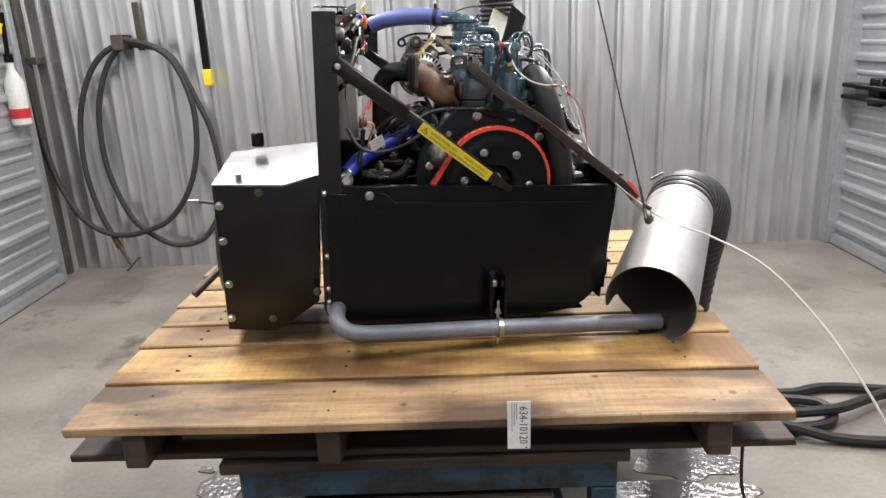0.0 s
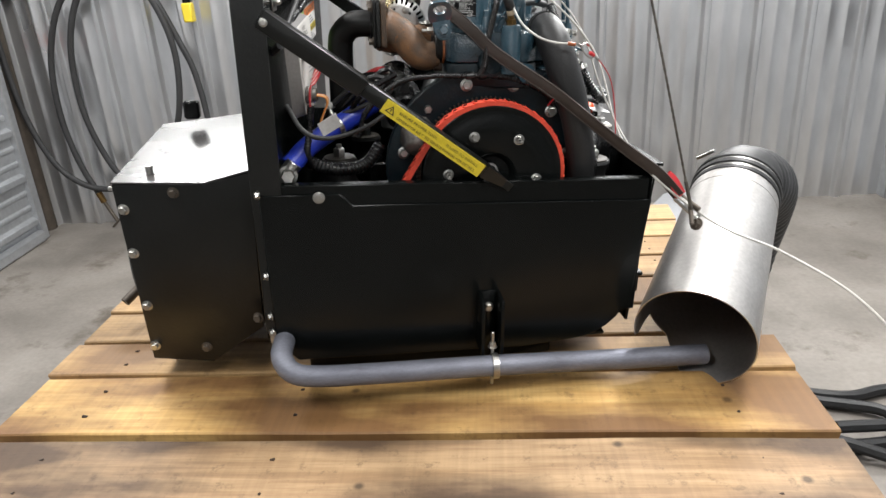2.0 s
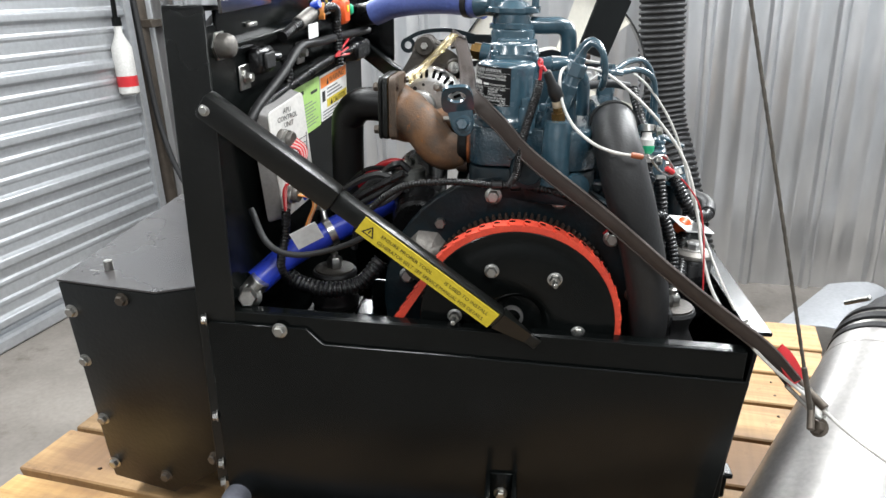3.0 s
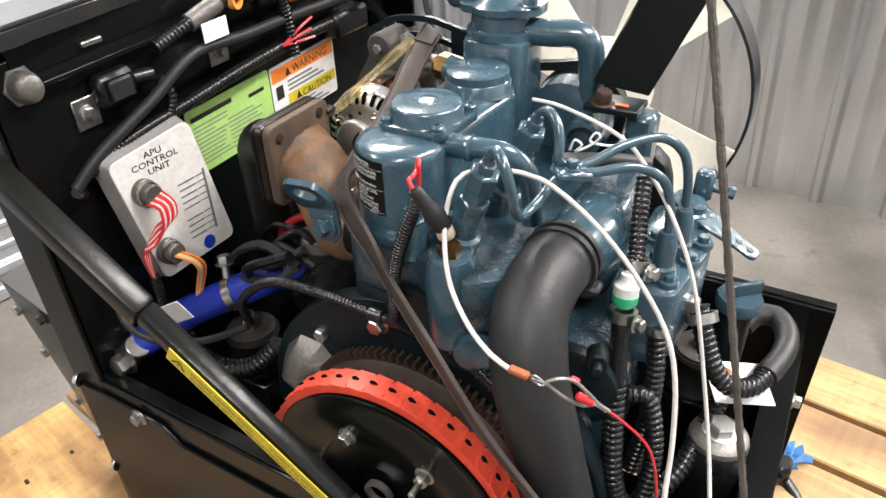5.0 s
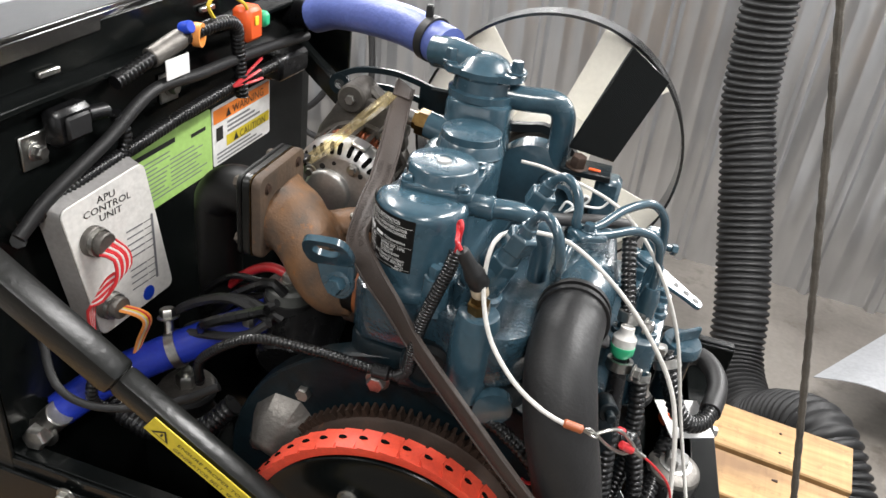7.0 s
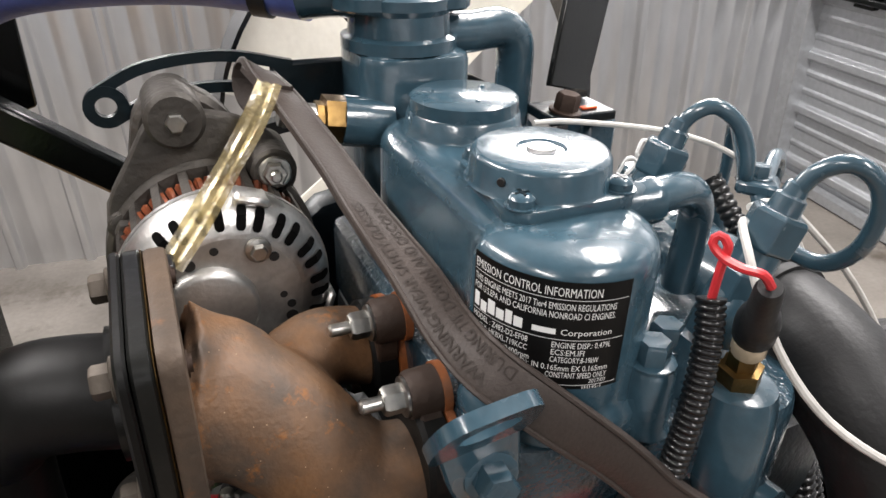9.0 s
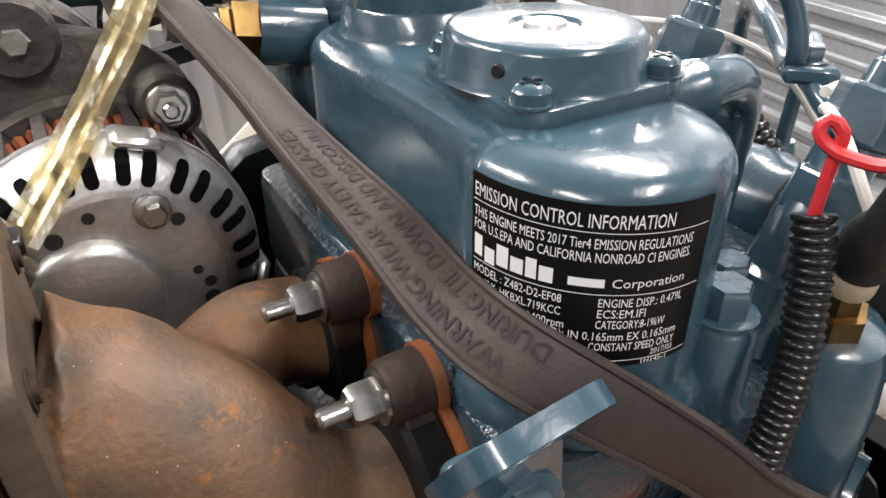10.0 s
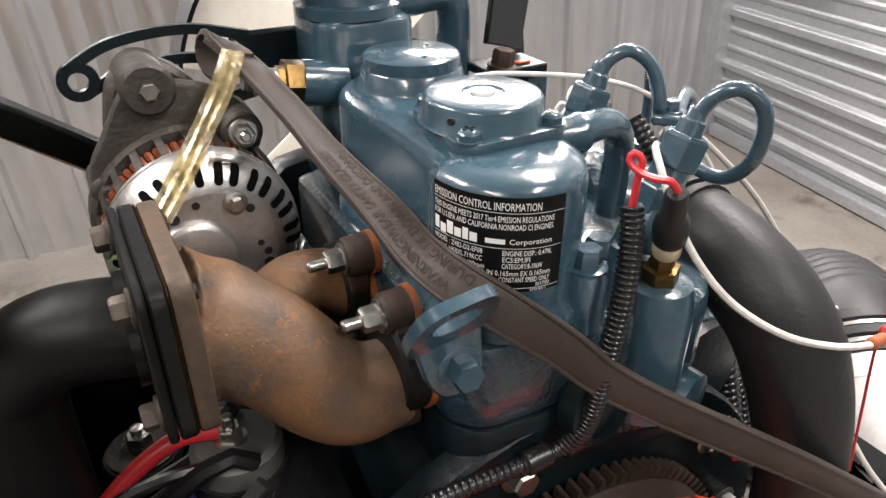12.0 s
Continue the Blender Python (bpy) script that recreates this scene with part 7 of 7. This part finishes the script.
part("clamp", join(ring((0.192, 0.134, 1.117), (0, 0.2, 1), 0.0105, 0.0075, 0.008, 20), hexbolt((0.203, 0.129, 1.120), (1, -0.3, 0.1), 0.009, 0.005)), STEEL, fh)
part("lower_run", tube([(0.192, 0.135, 1.123), (0.194, 0.128, 1.10), (0.198, 0.120, 1.07)], 0.0072, 12), PLASTIC, fh)
part("ribbed_run", conduit([(0.198, 0.120, 1.07), (0.203, 0.110, 1.03), (0.212, 0.100, 0.98), (0.225, 0.11, 0.95), (0.25, 0.14, 0.965), (0.262, 0.19, 0.985), (0.27, 0.225, 1.0)], 0.0085, 0.0055), PLASTIC, fh)
part("red_joint", cyl((0.262, 0.218, 1.008), (0.270, 0.230, 1.012), 0.0105, 16), ORANGE, fh, "red hose joint")
for pts in ([(0.215, 0.16, 1.09), (0.220, 0.150, 1.06), (0.222, 0.14, 1.02), (0.218, 0.13, 0.97)], [(0.205, 0.13, 1.05), (0.222, 0.135, 1.045), (0.235, 0.12, 1.0), (0.23, 0.10, 0.95), (0.215, 0.09, 0.93)]):
    part("side_run", conduit(pts, 0.0075, 0.005), PLASTIC, fh)
part("pump_clamp", ring((0.214, 0.168, 1.093), (0.1, -0.3, -1), 0.0105, 0.008, 0.007, 20), STEEL, fh)
fr = thing("return_hose", (0.27, 0.24, 1.0), "black ribbed hose looping round the tray corner", "hose")
part("ribbed", conduit([(0.235, 0.205, 1.095), (0.245, 0.195, 1.075), (0.258, 0.187, 1.052), (0.273, 0.190, 1.036), (0.288, 0.205, 1.030), (0.296, 0.222, 1.030)], 0.0085, 0.0052), PLASTIC, fr)
part("smooth", tube([(0.296, 0.222, 1.030), (0.305, 0.258, 1.030), (0.304, 0.288, 1.030), (0.292, 0.308, 1.030), (0.276, 0.304, 1.028), (0.268, 0.290, 1.022)], 0.0100, 14), RUBBER, fr)
part("clamp", join(ring((0.238, 0.203, 1.090), (0.4, -0.4, -0.8), 0.0125, 0.010, 0.008, 20), box(0.222, 0.236, 0.196, 0.206, 1.090, 1.104, 0.002)), STEEL, fr)
ec = thing("engine_loom", (0.0, 0.09, 1.08), "black ribbed wiring conduit draped over the bell housing", "wiring loom")
part("main_run", conduit([(0.030, 0.074, 1.098), (0.037, 0.068, 1.112), (0.040, 0.065, 1.135), (0.043, 0.065, 1.158), (0.049, 0.068, 1.182), (0.055, 0.074, 1.203), (0.0575, 0.079, 1.2165)], 0.0053, 0.0026, 0.15, 16), PLASTIC, ec)
part("bell_run", conduit([(-0.165, 0.10, 1.0), (-0.150, 0.085, 1.045), (-0.10, 0.078, 1.088), (-0.045, 0.075, 1.098), (0.015, 0.074, 1.097), (0.032, 0.074, 1.098)], 0.0046, 0.0036, 0.16, 10), PLASTIC, ec)
part("right_run", conduit([(0.05, 0.076, 1.098), (0.085, 0.072, 1.092), (0.115, 0.066, 1.082), (0.14, 0.06, 1.068), (0.152, 0.062, 1.05)], 0.006, 0.0045), PLASTIC, ec)
part("wrap", join(cyl((0.008, 0.074, 1.097), (0.022, 0.074, 1.0975), 0.0062, 14), cyl((0.03, 0.075, 1.098), (0.042, 0.0755, 1.099), 0.0078, 14)), PLASTIC, ec)
part("tray_run", conduit([(-0.262, 0.09, 0.97), (-0.23, 0.075, 0.958), (-0.19, 0.072, 0.952), (-0.155, 0.085, 0.958), (-0.13, 0.10, 0.985)], 0.011, 0.006), PLASTIC, ec)
part("thin_wire", tube([(0.155, 0.035, 1.075), (0.145, 0.042, 1.062), (0.140, 0.055, 1.05)], 0.0014, 6), WIRERED, ec)
rnd = random.Random(11)
for k in range(9):
    y = rnd.uniform(0.12, 0.2)
    part("lead", tube([(-0.24 + rnd.uniform(0, 0.03), y + 0.03, 0.98), (-0.19 + rnd.uniform(-0.02, 0.02), y, 1.02 + rnd.uniform(0, 0.05)), (-0.14 + rnd.uniform(-0.02, 0.02), y - 0.02, 1.05 + rnd.uniform(0, 0.05)), (-0.10, y - 0.02, 1.06 + rnd.uniform(0, 0.04))], rnd.uniform(0.003, 0.0055), 7), (RUBBER, PLASTIC, HOSEGREY)[k % 3], ec)
part("lug", box(-0.139, -0.128, 0.130, 0.146, 1.050, 1.064, 0.003), ALUDARK, ec, "bare metal cable lug")
part("connector", box(0.185, 0.225, 0.035, 0.075, 0.93, 0.965, 0.004), PLASTIC, ec)

# ---- webbing strap ----
strap = thing("tie_down_strap", (0.1, 0.1, 1.0), "dark worn webbing tie-down strap over the engine", "strap")
SP = smooth_path([(-0.054, 0.293, 1.252), (-0.048, 0.262, 1.246), (-0.043, 0.236, 1.238), (-0.038, 0.213, 1.229), (-0.034, 0.190, 1.220), (-0.030, 0.167, 1.213), (-0.0275, 0.141, 1.2085), (-0.0245, 0.1135, 1.2005), (-0.0195, 0.0925, 1.1965), (-0.0025, 0.0780, 1.1835), (0.0205, 0.0690, 1.1635), (0.0400, 0.0615, 1.1440), (0.072, 0.0485, 1.1205), (0.131, 0.022, 1.083), (0.171, 0.0125, 1.053), (0.203, 0.007, 1.028), (0.260, 0.004, 0.985), (0.318, 0.002, 0.943), (0.355, 0.0, 0.905)], 0.006)


FLAT = ((-1, -1), (-0.9, 1), (0, 1.25), (0.9, 1), (1, -1))
HEMMED = ((-1, -1), (-1, 0.7), (-0.95, 1.25), (-0.84, 1.3), (-0.78, 0.75), (-0.70, 1.0), (0, 1.1), (0.70, 1.0), (0.78, 0.75), (0.84, 1.3), (0.95, 1.25), (1, 0.7), (1, -1))
CREASED = ((-1, -0.5), (-0.5, 1.5), (-0.1, -0.8), (0.25, 1.6), (0.6, -0.2), (1, 1.2), (0.6, -1.2), (0.25, 0.6), (-0.1, -1.8), (-0.5, 0.5))


def band(P, ups, width, thick, section=FLAT):
    """A flat strap whose face follows the given normals along the path."""
    T = np.gradient(P, axis=0)
    T /= np.linalg.norm(T, axis=1)[:, None]
    K = np.linspace(0, 1, len(ups))
    U = np.stack([np.interp(np.linspace(0, 1, len(P)), K, np.array(ups, float)[:, k]) for k in range(3)], 1)
    v, f = [], []
    for p, t, u in zip(P, T, U):
        u = u - t * (u @ t)
        u /= np.linalg.norm(u)
        w = np.cross(t, u)
        for a, b in section:
            v.append(p + w * a * width / 2 + u * b * thick / 2)
    c = len(section)
    for i in range(len(P) - 1):
        f += [(i * c + j, i * c + (j + 1) % c, (i + 1) * c + (j + 1) % c, (i + 1) * c + j) for j in range(c)]
    f += [tuple(range(c))[::-1], tuple((len(P) - 1) * c + j for j in range(c))]
    return fix_normals((np.array(v), f))


STRAP_FACE = [(0.30, -0.30, 0.70), (0.25, -0.30, 0.70), (-0.25, -0.60, 0.45), (-0.66, -0.70, 0.10), (-0.70, -0.72, 0.0), (-0.70, -0.72, 0.0), (-0.66, -0.74, 0.05), (-0.5, -0.8, 0.1)]
part("webbing", band(SP, STRAP_FACE, 0.0192, 0.0030, HEMMED), STRAP, strap, smooth=25)
part("folded_loop", band(smooth_path([(-0.050, 0.268, 1.2495), (-0.0535, 0.285, 1.2530), (-0.0560, 0.296, 1.2535), (-0.0585, 0.299, 1.2470), (-0.0580, 0.292, 1.2395), (-0.0540, 0.278, 1.2360)], 0.003), [(0.25, -0.30, 0.70), (0.25, 0.1, 0.70), (0.1, 0.8, 0.2), (0.1, 0.9, -0.5), (0, 0.3, -0.8)], 0.0170, 0.0030, HEMMED), STRAP, strap, smooth=25)
part("red_tail", band(smooth_path([(0.334, 0.008, 0.938), (0.345, 0.005, 0.928), (0.36, 0.002, 0.905)], 0.004), [(0.2, -0.9, 0.4), (0.2, -0.9, 0.4)], 0.022, 0.004), WIRERED, strap, "red sewn strap end")
hk = thing("wire_hook", (0.39, 0.0, 0.87), "bent steel wire hook at the strap's end", "hook")
part("hook", tube([(0.345, 0.004, 0.915), (0.36, 0.0, 0.90), (0.385, -0.005, 0.885), (0.392, -0.008, 0.875), (0.385, -0.012, 0.868), (0.365, -0.006, 0.885), (0.348, 0.0, 0.90)], 0.0028, 8), STEEL, hk)
SS = np.concatenate([[0], np.cumsum(np.linalg.norm(np.diff(SP, axis=0), axis=1))])
ST = np.gradient(SP, axis=0)
ST /= np.linalg.norm(ST, axis=1)[:, None]


def on_strap(s0, off):
    """Lettering that runs up the strap from s0 metres along it."""
    U0 = np.array(STRAP_FACE)

    def put(x, y, z):
        q = s0 - x
        p = np.array([np.interp(q, SS, SP[:, k]) for k in range(3)])
        t = np.array([np.interp(q, SS, ST[:, k]) for k in range(3)])
        i = np.interp(q, SS, np.linspace(0, 1, len(SS))) * (len(U0) - 1)
        u = np.array([np.interp(i, np.arange(len(U0)), U0[:, k]) for k in range(3)])
        u = u - t * (u @ t)
        u /= np.linalg.norm(u)
        w = np.cross(t, u)
        return p + w * (y + off) + u * 0.00205

    return put


STRAPINK = plain("raised strap letters", (0.036, 0.029, 0.025), 0.6)
STRAPINK.node_tree.nodes["Principled BSDF"].inputs["Specular IOR Level"].default_value = 0.15
web = strap.children[0]
part("lettering", mapped(text_geo("WARNING/WEAR SAFETY GLASSES", 0.0064), on_strap(0.212, 0.0014)), STRAPINK, web, smooth=0)
part("lettering", mapped(text_geo("DURING TIE DOWN AND DISCONN", 0.0064), on_strap(0.219, -0.0062)), STRAPINK, web, smooth=0)
tape = thing("amber_tape", (-0.09, 0.24, 1.2), "crumpled strip of amber tape over the alternator", "tape")
part("strip", band(smooth_path([(-0.055, 0.258, 1.255), (-0.066, 0.243, 1.243), (-0.083, 0.228, 1.225), (-0.100, 0.215, 1.207), (-0.112, 0.205, 1.196)], 0.004), [(-0.4, -0.8, 0.4), (-0.1, -0.9, 0.4), (-0.5, -0.7, 0.4), (-0.2, -0.9, 0.3), (-0.5, -0.8, 0.3)], 0.0115, 0.0011, CREASED), TAPE, tape)
part("rag", box(-0.128, -0.110, 0.196, 0.208, 1.196, 1.201, 0.001), PLASTIC, tape)

# ---- white leads with a clip ----
wh = thing("test_lead", (0.2, 0.05, 1.1), "white test lead ending in a bare wire clip", "cable")
part("lead", tube([(0.099, 0.108, 1.226), (0.088, 0.100, 1.230), (0.081, 0.089, 1.226), (0.080, 0.077, 1.211), (0.085, 0.064, 1.191), (0.097, 0.049, 1.172), (0.118, 0.034, 1.157), (0.140, 0.022, 1.151), (0.156, 0.0165, 1.1500)], 0.0017, 8), WIREWHITE, wh)
part("butt", cyl((0.1550, 0.0167, 1.1505), (0.1680, 0.0175, 1.1485), 0.0030, 12), COPPER, wh, "orange crimp sleeve")
part("splice", join(*[tube([(0.1680, 0.0175, 1.1485), (0.172 + 0.002 * k, 0.017 - 0.001 * k, 1.1515 - 0.002 * k), (0.1780, 0.0205, 1.1445)], 0.0008, 5, 0.002) for k in range(3)]), STEEL, wh, "frayed bare wire ends")
part("clip", join(tube([(0.1770, 0.0205, 1.1455), (0.1840, 0.0235, 1.1490), (0.1920, 0.0275, 1.1480), (0.2020, 0.0325, 1.1360), (0.2070, 0.0355, 1.1280), (0.2140, 0.0375, 1.1230)], 0.0012, 7, 0.003), tube([(0.1770, 0.0205, 1.1455), (0.1820, 0.0235, 1.1390), (0.1900, 0.0275, 1.1310), (0.1990, 0.0315, 1.1260), (0.2050, 0.0345, 1.1275), (0.2120, 0.0375, 1.1220)], 0.0012, 7, 0.003)), STEEL, wh)
part("red_core", join(cyl((0.1950, 0.0295, 1.1350), (0.2040, 0.0335, 1.1290), 0.0030, 10), cyl((0.1900, 0.0285, 1.1480), (0.1950, 0.0305, 1.1450), 0.0022, 8)), WIRERED, wh)
part("red_lead", tube([(0.2120, 0.0375, 1.1230), (0.2220, 0.0415, 1.1140), (0.2400, 0.0495, 1.0890), (0.2500, 0.0495, 1.0490), (0.2560, 0.0445, 0.9890)], 0.0009, 8), WIRERED, wh, "thin red lead")
wc = thing("white_cord", (0.25, 0.1, 1.0), "long white cord looped over the engine to the floor", "cable")
part("engine_loop", tube([(0.104, 0.112, 1.229), (0.130, 0.119, 1.224), (0.165, 0.123, 1.200), (0.198, 0.120, 1.170), (0.226, 0.114, 1.135), (0.240, 0.103, 1.105), (0.249, 0.085, 1.065), (0.256, 0.058, 1.02), (0.272, 0.03, 0.98), (0.32, 0.0, 0.93), (0.379, -0.01, 0.885), (0.420, -0.053, 0.861), (0.482, -0.117, 0.843), (0.554, -0.210, 0.801), (0.608, -0.313, 0.722), (0.637, -0.395, 0.647), (0.663, -0.463, 0.564), (0.715, -0.53, 0.40), (0.80, -0.57, 0.18), (0.92, -0.58, 0.032), (1.10, -0.52, 0.050)], 0.0017, 8, 0.01, 0.0032), WIREWHITE, wc)
part("rear_run", tube([(0.074, 0.232, 1.230), (0.100, 0.232, 1.228), (0.153, 0.212, 1.222), (0.184, 0.190, 1.209), (0.212, 0.176, 1.177), (0.234, 0.165, 1.136), (0.254, 0.150, 1.075), (0.272, 0.125, 1.025), (0.288, 0.09, 0.985), (0.31, 0.05, 0.945), (0.34, 0.015, 0.915), (0.379, -0.01, 0.888)], 0.0016, 8), WIREWHITE, wc)
tw = thing("twisted_tag", (0.16, 0.21, 1.2), "curl of thin bare white wire on the fuel pipe", "wire")
part("curl", tube([(0.116, 0.211, 1.203), (0.120, 0.209, 1.213), (0.126, 0.209, 1.210), (0.121, 0.210, 1.203), (0.132, 0.215, 1.209), (0.138, 0.215, 1.217), (0.134, 0.216, 1.219), (0.131, 0.215, 1.211), (0.148, 0.221, 1.209), (0.154, 0.222, 1.217), (0.150, 0.222, 1.217)], 0.0010, 6, 0.002), WHITEINK, tw)

# ---- exhaust catcher ----
C0, C1 = V(0.442, 1.42, 0.672), V(0.594, 1.727, 0.797)
ax = (C1 - C0) / np.linalg.norm(C1 - C0)
cat = thing("exhaust_catcher", tuple(C0 - V(0, 0, 0.08)), "brushed steel exhaust catcher tube with a cut open mouth", "exhaust duct", m=WORLD)
d_, u_, w_ = frame_of(ax)
n, RC = 80, 0.095
HL = float(np.linalg.norm(C1 - C0)) + 0.01
v, f = [], []
for i in range(13):
    for j in range(n):
        a = 2 * math.pi * j / n
        # u_ lies level, w_ points up and back
        cut = 0.0
        # open notch low on the side facing the tray, under a hooked tongue
        deg = math.degrees(a) - 360 if a > math.pi else math.degrees(a)
        cut = 0.012 * math.sin(a) + 0.075 * max(0.0, min(1.0, (deg + 82) / 30, (-12 - deg) / 9))
        t = cut + (HL - cut) * i / 12
        rr = RC * (1.03 - 0.16 * i / 12)
        v.append(C0 + d_ * t + rr * (u_ * math.cos(a) + w_ * math.sin(a)))
m_ = len(v)
for i in range(13):
    for j in range(n):
        p = v[i * n + j]
        c = C0 + d_ * ((p - C0) @ d_)
        v.append(c + (p - c) * 0.982)
for i in range(12):
    for j in range(n):
        k = (j + 1) % n
        f += [(i * n + j, i * n + k, (i + 1) * n + k, (i + 1) * n + j), (m_ + i * n + j, m_ + (i + 1) * n + j, m_ + (i + 1) * n + k, m_ + i * n + k)]
for j in range(n):
    k = (j + 1) % n
    f += [(j, m_ + j, m_ + k, k), (12 * n + j, 12 * n + k, m_ + 12 * n + k, m_ + 12 * n + j)]
part("tube", fix_normals((np.array(v), f)), STAINLESS, cat)
part("seam_band", ring(C0 + d_ * (HL - 0.035), d_, RC * 0.892, RC * 0.87, 0.004, 48), STAINLESS, cat)
part("rubber_boot", lathe(C0 + d_ * (HL - 0.01), d_, [(0, 0.080), (0.004, 0.085), (0.012, 0.0855), (0.015, 0.081), (0.021, 0.081), (0.024, 0.0855), (0.033, 0.086), (0.036, 0.081), (0.041, 0.081), (0.044, 0.085), (0.053, 0.084), (0.056, 0.077)], 44), RUBBER, cat, "ribbed black rubber boot")
part("band_clamp", ring(C0 + d_ * (HL + 0.0055), d_, 0.0830, 0.0800, 0.005, 44), STEEL, cat)
part("band_clamp", ring(C0 + d_ * (HL + 0.0265), d_, 0.0830, 0.0800, 0.004, 44), STEEL, cat)
part("clamp_screw", cyl(C0 + d_ * (HL + 0.04) + w_ * 0.085 + u_ * 0.045, C0 + d_ * (HL + 0.045) + w_ * 0.06 + u_ * 0.078, 0.0035, 10), STEEL, cat)
part("hook_bolt", join(cyl((0.448, 1.521, 0.873), (0.445, 1.491, 0.846), 0.004, 10), hexbolt((0.457, 1.506, 0.841), (-0.6, -0.5, 0.5), 0.014, 0.008), cyl((0.430, 1.536, 0.886), (0.460, 1.506, 0.866), 0.005, 10)), PLATEGREY, cat)
E1 = C0 + d_ * (HL + 0.035)
dh = thing("extraction_hose", (0.2, 2.98, 0.4), "large black ribbed fume extraction hose hanging behind", "duct hose", m=WORLD)
hp = [E1, E1 + d_ * 0.03 + V(0.008, 0.0, -0.008), (0.709, 1.894, 0.768), (0.744, 1.978, 0.69), (0.748, 2.036, 0.573), (0.732, 2.048, 0.43), (0.716, 2.05, 0.29)]
part("elbow", conduit(hp, 0.078, 0.026, 0.035, 26), RUBBER, dh, "almost smooth black rubber elbow")
part("ribbed_hose", conduit([(0.716, 2.05, 0.29), (0.725, 2.10, 0.17), (0.75, 2.22, 0.10), (0.782, 2.394, 0.095), (0.775, 2.51, 0.13), (0.742, 2.633, 0.205), (0.678, 2.739, 0.275), (0.61, 2.85, 0.20), (0.564, 2.939, 0.10), (0.515, 3.06, 0.095), (0.480, 3.16, 0.15), (0.455, 3.24, 0.28), (0.409, 3.336, 0.442), (0.345, 3.43, 0.68), (0.29, 3.498, 0.898), (0.266, 3.523, 1.42), (0.26, 3.53, HT)], 0.083, 0.021, 0.11, 26), RUBBER, dh)

# lifting cable that runs down to the catcher
lc_ = thing("suspension_cable", (0.441, 1.489, 0.88), "brown braided steel cable hanging from the ceiling", "cable", m=WORLD)
top = V(-0.044, 1.645, HT)
low_ = V(0.441, 1.489, 0.873)
tt = np.linspace(0, 1, 500)
cpath = low_[None] * (1 - tt[:, None]) + top[None] * tt[:, None]
cr = 0.0019 + 0.00025 * np.sin(np.arange(500) * 2.1)
part("braid", sweep(cpath, cr, 8), CABLE, lc_)
part("splice", cyl(low_, low_ + (top - low_) / np.linalg.norm(top - low_) * 0.05, 0.0030, 10), CABLE, lc_)

# scrap of blue nylon on a black stake beside the tray
BO = V(-0.027, 0.372, -0.025)
bs = thing("ratchet_buckle", (0.36, 0.57, 0.59), "black buckle with a frayed blue nylon end on the pallet", "buckle")
part("buckle", turned(join(box(0.375, 0.40, 0.13, 0.165, 0.625, 0.665, 0.006), cyl((0.38, 0.155, 0.64), (0.44, 0.10, 0.618), 0.009, 12), cyl((0.37, 0.12, 0.612), (0.385, 0.13, 0.65), 0.008, 12)), Matrix.Translation(BO)), PLASTIC, bs)
rnd = random.Random(5)
for k in range(10):
    p = V(0.392, 0.165, 0.645) + BO
    q = p + V(rnd.uniform(-0.01, 0.035), rnd.uniform(0.0, 0.035), rnd.uniform(-0.02, 0.02))
    part("fray", band(smooth_path([p, (p + q) / 2 + V(0, 0, 0.006), q], 0.004), [(rnd.uniform(-1, 1), rnd.uniform(-1, 1), 1), (rnd.uniform(-1, 1), -0.3, 0.6)], 0.012, 0.0015), BLUERAG, bs)
